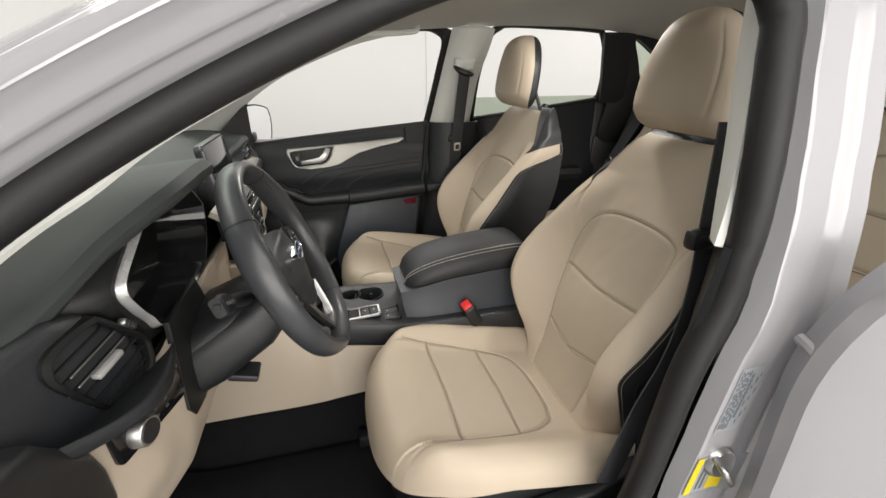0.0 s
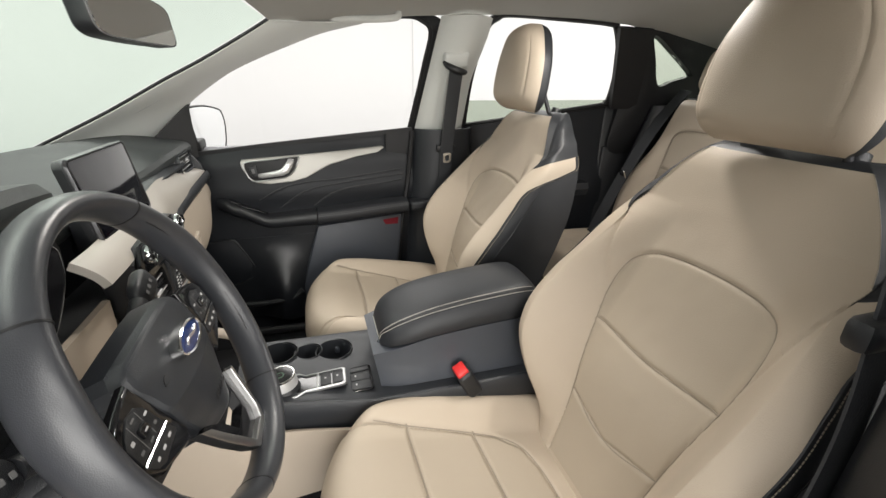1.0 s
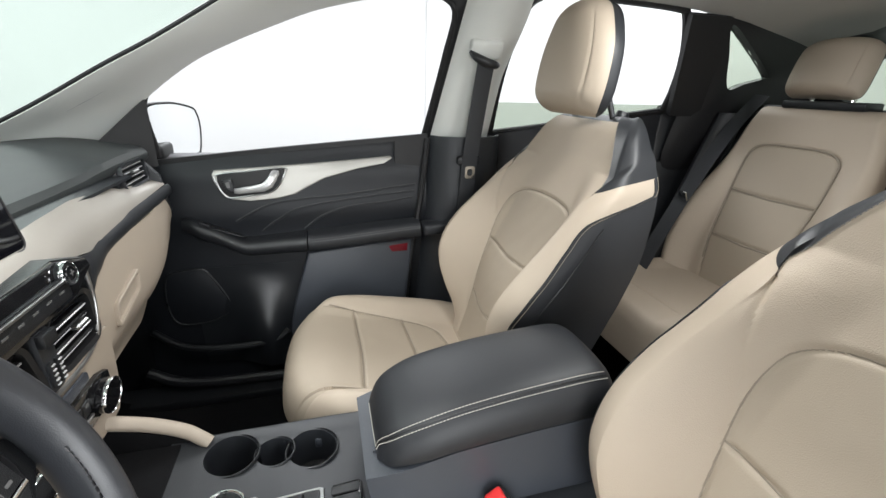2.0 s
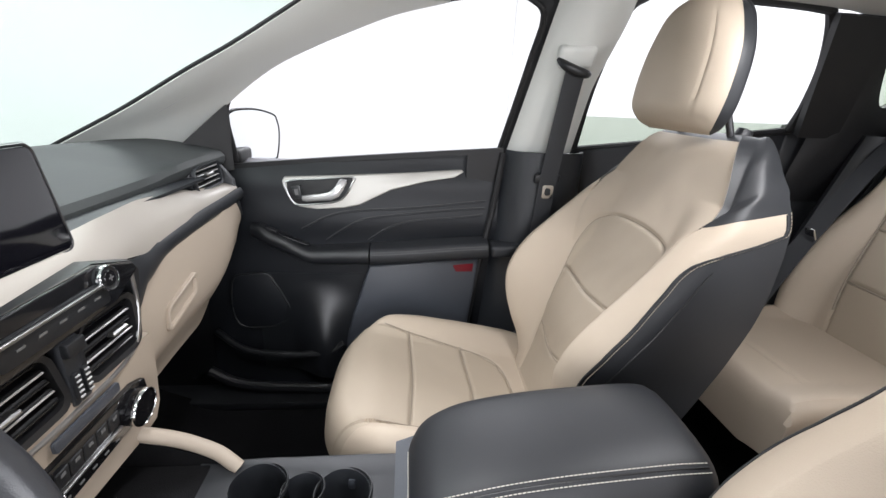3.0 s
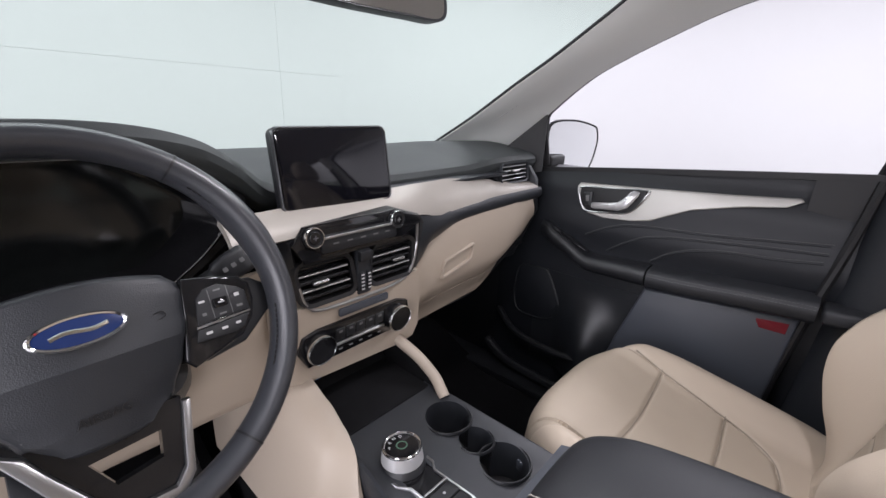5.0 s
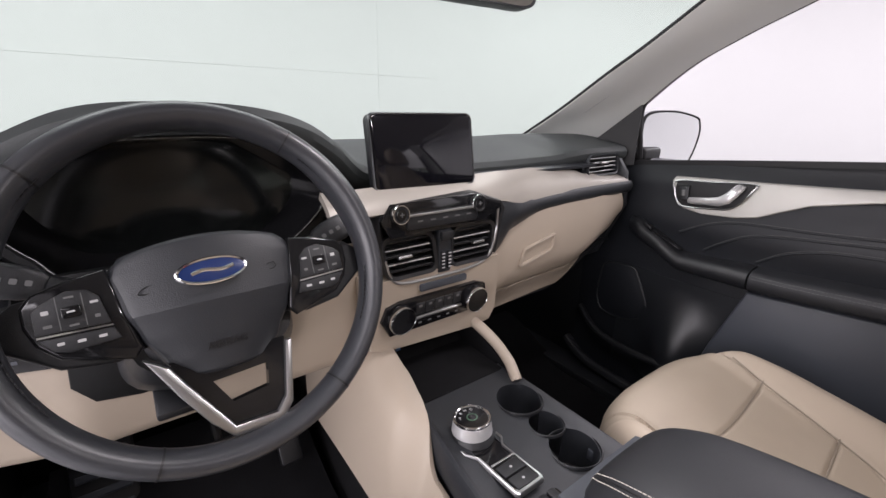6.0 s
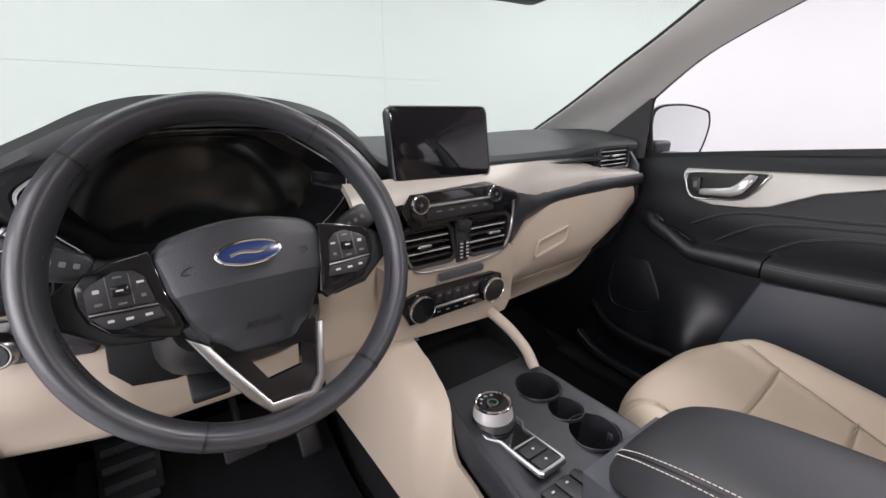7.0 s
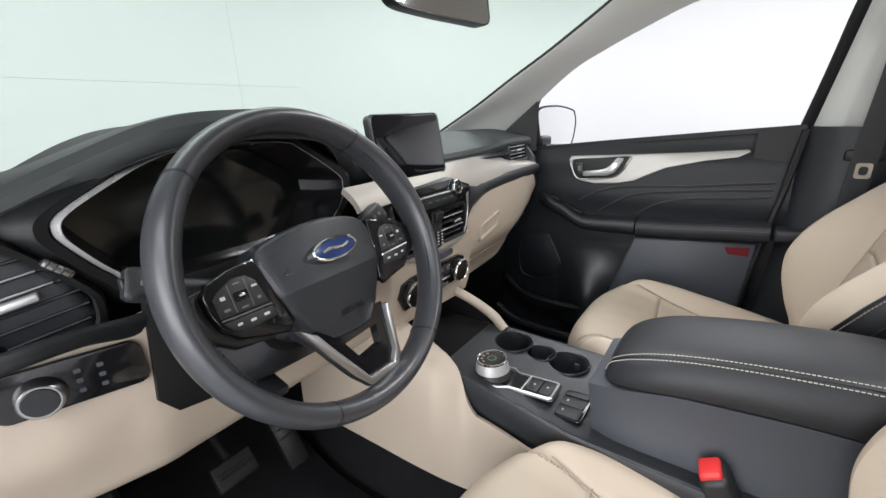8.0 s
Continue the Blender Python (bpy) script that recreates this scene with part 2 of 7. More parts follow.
def curve(xs, ys, x):
    """Smooth curve through a small table, with no kinks."""
    if x <= xs[0]:
        return ys[0]
    n = len(xs)
    for i in range(n - 1):
        if x <= xs[i + 1]:
            h = xs[i + 1] - xs[i]
            m = [(ys[min(j + 1, n - 1)] - ys[max(j - 1, 0)]) / (xs[min(j + 1, n - 1)] - xs[max(j - 1, 0)]) for j in (i, i + 1)]
            t = (x - xs[i]) / h
            return ys[i] * (1 + 2 * t) * (1 - t) ** 2 + m[0] * h * t * (1 - t) ** 2 + ys[i + 1] * t * t * (3 - 2 * t) + m[1] * h * t * t * (t - 1)
    return ys[-1]


def stitches(path, gap=0.007, length=0.0045, r=0.0007, bm=None):
    """Short raised threads along a path."""
    path = [Vector(p) for p in path]
    bm = bm or bmesh.new()
    acc, nxt = 0.0, 0.0
    for a, b in zip(path, path[1:]):
        d = (b - a).length
        if d < 1e-9:
            continue
        while nxt < acc + d:
            p = a.lerp(b, (nxt - acc) / d)
            q = p + (b - a).normalized() * length
            tube([p, q], r, 4, bm=bm)
            nxt += gap
        acc += d
    return bm


def text(name, body, size, m, material, parent, extrude=0.0004):
    c = bpy.data.curves.new(name, "FONT")
    c.body, c.size, c.extrude, c.align_x, c.align_y = body, size, extrude, "CENTER", "CENTER"
    tmp = bpy.data.objects.new(name, c)
    me = bpy.data.meshes.new_from_object(tmp)
    bpy.data.objects.remove(tmp)
    bm = bmesh.new()
    bm.from_mesh(me)
    bm.transform(m)
    return part(name, bm, material, parent, smooth=False)


def basis(o, u, v):
    """Matrix with x along u, y along v at o."""
    u, v = Vector(u).normalized(), Vector(v).normalized()
    n = u.cross(v)
    return Matrix(((u.x, v.x, n.x, o[0]), (u.y, v.y, n.y, o[1]), (u.z, v.z, n.z, o[2]), (0, 0, 0, 1)))


def cut(bm, cutters):
    """Subtract closed shapes from a closed shape."""
    me = bpy.data.meshes.new("tmp")
    bm.to_mesh(me)
    bm.free()
    ob = new("tmp", me)
    extra = []
    for c in cutters:
        mc = bpy.data.meshes.new("tmp")
        bmesh.ops.recalc_face_normals(c, faces=c.faces)
        c.to_mesh(mc)
        c.free()
        oc = new("tmp", mc)
        md = ob.modifiers.new("cut", "BOOLEAN")
        md.object, md.operation, md.solver = oc, "DIFFERENCE", "EXACT"
        extra.append(oc)
    bpy.context.view_layer.update()
    res = bpy.data.meshes.new_from_object(ob.evaluated_get(bpy.context.evaluated_depsgraph_get()))
    out = bmesh.new()
    out.from_mesh(res)
    for o in extra + [ob]:
        bpy.data.objects.remove(o)
    return out

# ---- the studio ----
def slab(name, c, s, material, label, category):
    return solid(name, box(c, s, 0), material, label, category, kind="structure")


slab("floor", (0.9, -0.5, -0.05), (10.2, 8.4, 0.1), FLOORM, "grey painted studio floor under the car", "floor")
slab("wall_left", (-4.1, -0.5, 1.6), (0.1, 8.2, 3.2), WALLM, "plain white studio wall", "wall")
slab("wall_right", (5.4, -0.5, 1.6), (0.1, 8.2, 3.2), WALLM, "plain white studio wall", "wall")
slab("wall_back", (0.65, -4.6, 1.6), (9.4, 0.1, 3.2), WALLM, "plain white studio wall", "wall")
slab("ceiling", (0.65, -0.5, 3.25), (9.6, 8.4, 0.1), WALLM, "plain white studio ceiling", "ceiling")
front = slab("wall_front", (0.65, 3.55, 1.6), (9.4, 0.1, 3.2), WALLM, "white studio wall of large flush panels", "wall")
solid("wall_cove", sheet(lambda u, v: (2.35 + 3.0 * math.sin(u * math.pi / 2), 0.494 + 3.0 * math.cos(u * math.pi / 2), 3.2 * v), 32, 2, 0.02), WALLM, "white curved corner of the studio wall", "wall", kind="structure")
solid("wall_cove", sheet(lambda u, v: (2.35 + 3.0 * math.sin(u * math.pi / 2), -1.546 - 3.0 * math.cos(u * math.pi / 2), 3.2 * v), 32, 2, 0.02), WALLM, "white curved corner of the studio wall", "wall", kind="structure")
for x0, x1 in ((-4.05, -1.2), (-1.199, 1.664), (1.665, 2.36)):
    for z0, z1 in ((0.0, 1.519), (1.52, 3.2)):
        part("panel", box(((x0 + x1) / 2, 3.494, (z0 + z1) / 2), (x1 - x0, 0.008, z1 - z0), 0.001, 1), WALLM, front)
# assumed ceiling lights, out of view, placed to brighten walls and cabin
for i, (x, y, w) in enumerate(((-2.5, -0.4, 62), (3.0, -1.0, 132), (0.0, 1.7, 31))):
    lx, ly = (1.1, 5.2) if i == 0 else (1.1, 6.4) if i == 1 else (3.0, 0.8)
    lp = thing("assumed_studio_light", (x, y, 3.2), "long white ceiling light panel, assumed out of view", "light panel", "studio lights")
    part("frame", box((x, y, 3.175), (lx + 0.06, ly + 0.06, 0.05), 0.01), PAINT, lp)
    part("diffuser", box((x, y, 3.144), (lx, ly, 0.01), 0.002), PANELG, lp, "white light diffuser")
    area_lamp("assumed_studio_lamp", pose(x, y, 3.13, 0, 0, 0), lx, ly, w, (1.0, 0.985, 0.96))
# tall soft light on the driver's side, unseen, added to brighten cabin and post
lp = thing("assumed_studio_light", (-3.9, -1.2, 1.7), "large upright white soft light, added unseen on the left wall", "light panel", "studio lights")
part("frame", box((-4.0, -1.2, 1.55), (0.08, 4.4, 2.3), 0.01), PAINT, lp)
part("diffuser", box((-3.95, -1.2, 1.55), (0.01, 4.3, 2.2), 0.002), PANELG, lp, "white light diffuser")
area_lamp("added_side_lamp", pose(-3.93, -1.2, 1.55, 90, 0, -90), 4.3, 2.2, 105, (1.0, 0.985, 0.96))

# ---- the car's shell ----
shell = thing("car_body", (0, -0.5, 0), "white car body shell with grey headliner and open driver side", "car body")


def side_x(z):
    """Half width of the cabin's side plane at height z."""
    return 0.80 - 0.5 * (z - 1.14)


# line along the windscreen's edge and line along the front window's upper edge, passenger side
W_EDGE = [(0.700, 0.72, 1.085), (0.662, 0.592, 1.144), (0.615, 0.40, 1.232), (0.575, 0.234, 1.317), (0.548, 0.123, 1.371), (0.515, 0.0, 1.436), (0.50, -0.06, 1.470)]
D_EDGE = [(0.79, 0.40, 1.10), (0.746, 0.226, 1.250), (0.703, 0.100, 1.336), (0.679, 0.0, 1.384), (0.659, -0.10, 1.424), (0.641, -0.20, 1.460), (0.625, -0.320, 1.489)]
ROOF_EDGE = [(0.625, -0.320, 1.489), (0.616, -0.45, 1.510), (0.606, -0.62, 1.520), (0.604, -0.80, 1.528), (0.606, -1.05, 1.528), (0.612, -1.25, 1.520), (0.625, -1.42, 1.500), (0.66, -1.75, 1.45)]


DRIVER_RAIL = [(-0.80, 0.41, 1.063), (-0.757, 0.255, 1.214), (-0.707, 0.088, 1.326), (-0.668, -0.13, 1.430), (-0.648, -0.30, 1.480), (-0.648, -0.50, 1.500), (-0.645, -0.80, 1.528), (-0.655, -1.25, 1.520), (-0.70, -1.75, 1.45)]


def flip(p, s):
    return Vector((p[0] * s, p[1], p[2]))


for s in (1, -1):
    w = spline([flip(p, s) for p in W_EDGE], 30)
    d = spline([flip(p, s) for p in D_EDGE], 30)
    side = "passenger" if s > 0 else "driver"

    def strip(u, v):
        i = min(30, round(u * 30))
        a, b = w[i], d[i]
        n = Vector((-0.75 * s, -0.55, -0.1))
        return a.lerp(b, v) + n * (0.018 * math.sin(math.pi * v) ** 0.7)
    part("pillar_trim", sheet(strip, 30, 8, 0.004), PILLAR, shell, "pale grey plastic windscreen pillar trim")
    part("windscreen_edge", tube([p + Vector((0.002 * s, 0.001, 0.002)) for p in w], 0.0052, 8), RUBBER, shell, "black windscreen edge band")
    # painted roof side and pillar outside
    out = spline([flip((p[0] + 0.075, p[1] + 0.05, p[2] + 0.03), s) for p in D_EDGE] + [flip((p[0] + 0.05, p[1], p[2] + 0.055), s) for p in ROOF_EDGE[1:]], 60)
    inn = spline([flip((p[0] + 0.035, p[1] + 0.012, p[2] + 0.012), s) for p in D_EDGE] + [flip((p[0] + 0.015, p[1], p[2] + 0.02), s) for p in ROOF_EDGE[1:]], 60)
    wx, wy, wz = (0.045, -0.055, -0.004) if s > 0 else (0.045, 0.015, 0.03)
    wo = spline([flip((p[0] + wx, p[1] + wy, p[2] + wz), s) for p in W_EDGE] + [flip((0.50, p[1], p[2] + 0.10), s) for p in ROOF_EDGE[1:]], 60)

    def paint(u, v):
        i = min(60, round(u * 60))
        if v < 0.5:
            return inn[i].lerp(out[i], v * 2) + Vector((0.008 * s, 0, 0)) * math.sin(math.pi * v * 2)
        return out[i].lerp(wo[i], v * 2 - 1) + Vector((0.4 * s, 0.2, 0.9)) * ((0.004 if s > 0 else 0.022) * math.sin(math.pi * (v * 2 - 1)))
    if s < 0:
        dp = spline(DRIVER_RAIL, 60)
        wo = spline([flip((p[0] + 0.045, p[1] + 0.015, p[2] + 0.03), s) for p in W_EDGE] + [flip((0.50, p[1], p[2] + 0.10), s) for p in ROOF_EDGE[1:]], 60)
        steps = ((-0.010, 0.0, 0.012), (-0.024, -0.002, 0.018), (-0.034, -0.004, 0.029), (-0.040, -0.004, 0.031), (-0.052, -0.004, 0.046), (-0.066, 0.0, 0.056), (-0.072, 0.004, 0.062))

        def paint(u, v):
            """Flange beside the seal, a shallow channel, the outer skin, then the turn to the windscreen."""
            i, q = min(60, round(u * 60)), v * 8
            if q <= 6:
                j = min(int(q), 5)
                return dp[i] + Vector(steps[j]).lerp(Vector(steps[j + 1]), q - j)
            return (dp[i] + Vector(steps[6])).lerp(wo[i], (q - 6) / 2) + Vector((-0.3, 0.2, 0.9)) * (0.016 * math.sin(math.pi * (q - 6) / 2))
    part("painted_pillar", sheet(paint, 60, 32 if s < 0 else 12, 0.012), PAINT, shell, "white painted roof pillar")

# headliner


def roof_edge(y):
    e = [(0.50, -0.06, 1.470), (0.565, -0.20, 1.480)] + ROOF_EDGE
    for a, b in zip(e, e[1:]):
        if a[1] >= y >= b[1]:
            t = (a[1] - y) / (a[1] - b[1])
            return lerp(a[0], b[0], t), lerp(a[2], b[2], t)
    return e[-1][0], e[-1][2]


def headliner(u, v):
    y = lerp(-0.06, -1.75, v)
    hx, z = roof_edge(y)
    a = u * 2 - 1
    rise = 0.055 * (1 - abs(a) ** 2.6)
    yy = y + 0.10 * (1 - a * a) * (1 - v) ** 3
    return (hx * a, yy, z + rise + 0.01 * (1 - v) ** 3 * 0)


part("headliner", sheet(headliner, 40, 44, 0.012), HEADLINER, shell, "pale grey woven headliner")


def roof_skin(u, v):
    p = Vector(headliner(u, v))
    a = u * 2 - 1
    return (p.x * 1.06, p.y + 0.03 * (1 - v), p.z + 0.06 + 0.01 * (1 - a * a))


part("roof", sheet(roof_skin, 24, 24, 0.01), PAINT, shell, "white painted roof")


# windscreen
def screen(u, v):
    i = u * 2 - 1
    e = spline_w(v)
    mid = Vector((0, 0.96, 1.085)).lerp(Vector((0, 0.05, 1.527)), v) + Vector((0, 0.05, 0.045)) * math.sin(math.pi * v)
    k = i * i
    return Vector((e.x * i * 1.03, lerp(mid.y, e.y + 0.012, k), lerp(mid.z, e.z + 0.006, k)))


WS = spline(W_EDGE, 40)


def spline_w(v):
    return WS[min(40, round(v * 40))]


ws = part("windscreen", sheet(screen, 24, 20, 0.005), GLASSW, shell, "pale green tinted windscreen")
ws.visible_shadow = False

# floor pan, tunnel, sills
floor_pan = solid("cabin_carpet", box((0, -0.55, 0.33), (1.56, 2.9, 0.06), 0.01), CARPET, "black cabin carpet on the car floor", "carpet", kind="structure")
part("tunnel", loft([[Vector((x, y, z)) for x, z in ((-0.15, 0.35), (-0.12, 0.52), (0.12, 0.52), (0.15, 0.35))] for y in (0.75, -1.0)]), CARPET, floor_pan, "carpeted centre tunnel")
part("bulkhead", sheet(lambda u, v: (lerp(-0.76, 0.76, u), lerp(0.66, 0.92, v), lerp(0.34, 0.86, v)), 4, 8, 0.02), CARPET, floor_pan, "carpeted footwell bulkhead")
part("bulkhead_top", box((0, 0.90, 0.97), (1.5, 0.04, 0.24), 0.01), CARPET, floor_pan)
part("under_seat_step", box((0, -1.16, 0.46), (1.45, 0.30, 0.22), 0.02), CARPET, floor_pan, "carpeted rear heel step")
for s in (1, -1):
    part("sill", box((0.80 * s, -0.5, 0.19), (0.16, 3.0, 0.36), 0.02), PAINT, shell, "white painted body sill")
    part("scuff_plate", box((0.755 * s, 0.05, 0.385), (0.20, 1.9, 0.03), 0.008), PLASTIC, shell, "black plastic sill plate")
part("underbody", box((0, -0.5, 0.15), (1.44, 2.96, 0.29), 0.01), RUBBER, shell)
for s in (1, -1):
    part("kick_panel", box((0.765 * s, 0.66, 0.70), (0.04, 0.74, 0.74), 0.01), PLASTIC, shell, "black footwell kick panel")
part("cowl", sheet(lambda u, v: (lerp(-0.82, 0.82, u), 0.74 + 0.24 * (1 - (2 * u - 1) ** 2) + lerp(-0.02, 0.12, v), lerp(1.075, 1.0, v)), 16, 3, 0.02), RUBBER, shell, "black windscreen cowl")
part("front_closing", box((0, 1.08, 0.55), (1.64, 0.05, 1.0), 0.02), PAINT, shell)
for s in (1, -1):
    part("front_side", box((0.83 * s, 0.78, 0.58), (0.05, 0.62, 0.94), 0.02), PAINT, shell)
part("rear_closing", box((0, -1.99, 0.55), (1.56, 0.05, 1.0), 0.02), PLASTIC, shell)
part("parcel_shelf", box((0, -1.80, 0.98), (1.40, 0.36, 0.03), 0.01), PLASTIC, shell, "black luggage cover")
part("tail_frame", box((0, -1.94, 1.47), (1.30, 0.10, 0.10), 0.02), PLASTIC, shell)
tg = part("tail_glass", sheet(lambda u, v: (lerp(-0.60, 0.60, u), lerp(-2.0, -1.93, v), lerp(1.05, 1.44, v)), 4, 4, 0.005), GLASSR, shell, "tinted tailgate window")
tg.visible_shadow = False

# ---- driver side opening: seal, B pillar ----
DOOR_OPEN = [(-0.80, 0.44, 0.95), (-0.80, 0.41, 1.063), (-0.757, 0.255, 1.214), (-0.707, 0.088, 1.326), (-0.668, -0.13, 1.430), (-0.648, -0.30, 1.480), (-0.655, -0.44, 1.488), (-0.665, -0.546, 1.477), (-0.682, -0.581, 1.432), (-0.695, -0.580, 1.380),
             (-0.715, -0.575, 1.283), (-0.722, -0.576, 1.186), (-0.722, -0.570, 1.079), (-0.722, -0.540, 0.965), (-0.722, -0.525, 0.856), (-0.722, -0.507, 0.729), (-0.728, -0.446, 0.49), (-0.765, -0.33, 0.43), (-0.785, -0.1, 0.415), (-0.785, 0.2, 0.42), (-0.785, 0.38, 0.48), (-0.79, 0.43, 0.60), (-0.80, 0.445, 0.80)]
SEAL = spline(DOOR_OPEN, 140, True)
part("door_seal", tube(SEAL, [0.0195 + 0.003 * sstep(-0.40, -0.52, p.y) for p in SEAL], 12, True), RUBBER, shell, "black rubber door seal round the opening")
part("pillar_edge_trim", tube(spline([(-0.735, 0.36, 1.119), (-0.700, 0.217, 1.230), (-0.690, 0.142, 1.276), (-0.685, 0.08, 1.316), (-0.672, -0.012, 1.363), (-0.655, -0.088, 1.402), (-0.640, -0.16, 1.438), (-0.625, -0.30, 1.476)], 40), [0.0125 - 0.007 * sstep(0.0, 0.7, i / 40) for i in range(41)], 10), PILLAR, shell, "pale grey edge of the pillar trim beside the seal")
# grey trim strip inside the seal
S_OUT = spline([(-0.658, -0.585, 1.47), (-0.674, -0.583, 1.38), (-0.692, -0.576, 1.29), (-0.707, -0.563, 1.21), (-0.714, -0.553, 1.155)], 16)
S_INN = spline([(-0.625, -0.598, 1.49), (-0.642, -0.592, 1.38), (-0.660, -0.586, 1.29), (-0.676, -0.578, 1.21), (-0.686, -0.574, 1.155)], 16)
S_BCK = spline([(-0.580, -0.72, 1.50), (-0.600, -0.71, 1.38), (-0.622, -0.70, 1.29), (-0.640, -0.68, 1.21), (-0.648, -0.66, 1.155)], 16)


def cover(u, v):
    i = min(16, round(u * 16))
    return S_OUT[i].lerp(S_INN[i], v * 2) if v < 0.5 else S_INN[i].lerp(S_BCK[i], v * 2 - 1)


part("pillar_cover", sheet(cover, 16, 10, 0.01), PILLAR, shell, "pale grey upper belt pillar cover")
part("pillar_cover_low", sheet(lambda u, v: Vector((lerp(-0.718, -0.645, sstep(0, 0.6, v)), lerp(-0.550 + 0.085 * (1 - u), -0.68, v), lerp(0.42, 1.158, u))), 10, 10, 0.01), PLASTIC, shell, "black lower belt pillar cover")


def bpost(u, v):
    z = lerp(0.30, 1.53, u)
    x = table([0.30, 1.06, 1.173, 1.276, 1.381, 1.446, 1.54], [-0.758, -0.756, -0.732, -0.7135, -0.699, -0.687, -0.660], z)
    yl = table([0.13, 0.731, 0.854, 0.964, 1.075, 1.173, 1.276, 1.381, 1.54], [-0.498, -0.549, -0.568, -0.584, -0.612, -0.636, -0.640, -0.633, -0.632], z)
    w = table([0.13, 1.05, 1.29, 1.54], [0.154, 0.141, 0.128, 0.106], z)
    return Vector((x + 0.03 * (1 - sstep(0, 0.06, v)) - 0.010 * sstep(0.45, 0.62, v) + 0.10 * sstep(0.88, 1.0, v), yl - w * v, z))


bp = part("door_post", sheet(lambda u, v: bpost(u, 1 - v), 30, 40, 0.02), PAINT, shell, "white painted door post between the open doors")

# ---- seats ----
def grid_parts(f, nu, nv, cls):
    """Points of f on a grid, faces sorted into meshes by cls(u, v)."""
    P = [[Vector(f(i / nu * 2 - 1, j / nv * 2 - 1)) for j in range(nv + 1)] for i in range(nu + 1)]
    out = {}
    for i in range(nu):
        for j in range(nv):
            k = cls((i + 0.5) / nu * 2 - 1, (j + 0.5) / nv * 2 - 1)
            bm, vs = out.setdefault(k, (bmesh.new(), {}))
            q = []
            for a, b in ((i, j), (i + 1, j), (i + 1, j + 1), (i, j + 1)):
                if (a, b) not in vs:
                    vs[(a, b)] = bm.verts.new(P[a][b])
                q.append(vs[(a, b)])
            bm.faces.new(q)
    return {k: b for k, (b, _) in out.items()}


def seg_dist(px, py, pts):
    best = 9.0
    for (ax, ay), (bx, by) in zip(pts, pts[1:]):
        dx, dy = bx - ax, by - ay
        t = max(0, min(1, ((px - ax) * dx + (py - ay) * dy) / (dx * dx + dy * dy + 1e-12)))
        best = min(best, math.hypot(px - ax - dx * t, py - ay - dy * t))
    return best


def groove(d, depth=0.0050, w=0.0038):
    return -depth * math.exp(-(d / w) ** 2)


CUSH_U = [(-0.205, 0.0), (-0.190, 0.05), (-0.174, 0.12), (-0.164, 0.20), (-0.152, 0.29), (-0.136, 0.36), (-0.108, 0.402), (-0.06, 0.418), (0.0, 0.422), (0.06, 0.418), (0.108, 0.402), (0.136, 0.36), (0.152, 0.29), (0.164, 0.20), (0.174, 0.12), (0.190, 0.05), (0.205, 0.0)]
CUSH_L = ([(-0.17, 0.178), (0, 0.186), (0.17, 0.178)], [(-0.152, 0.312), (0, 0.322), (0.152, 0.312)])
BACK_I = [(p.x, p.y) for p in spline([(a, b, 0) for a, b in ((-0.100, -0.02), (-0.110, 0.10), (-0.130, 0.22), (-0.144, 0.31), (-0.144, 0.37), (-0.132, 0.405), (-0.100, 0.425), (-0.05, 0.433), (0, 0.435), (0.05, 0.433), (0.100, 0.425), (0.132, 0.405), (0.144, 0.37), (0.144, 0.31), (0.130, 0.22), (0.110, 0.10), (0.100, -0.02))], 64)]
BACK_L = ([(-0.112, 0.118), (0, 0.092), (0.112, 0.118)], [(-0.137, 0.266), (0, 0.256), (0.137, 0.266)], [(-0.142, 0.30), (-0.168, 0.38), (-0.190, 0.468)], [(0.142, 0.30), (0.168, 0.38), (0.190, 0.468)])


def inside(px, py, poly):
    c = False
    for (ax, ay), (bx, by) in zip(poly, poly[1:] + poly[:1]):
        if (ay > py) != (by > py) and px < (bx - ax) * (py - ay) / (by - ay) + ax:
            c = not c
    return c


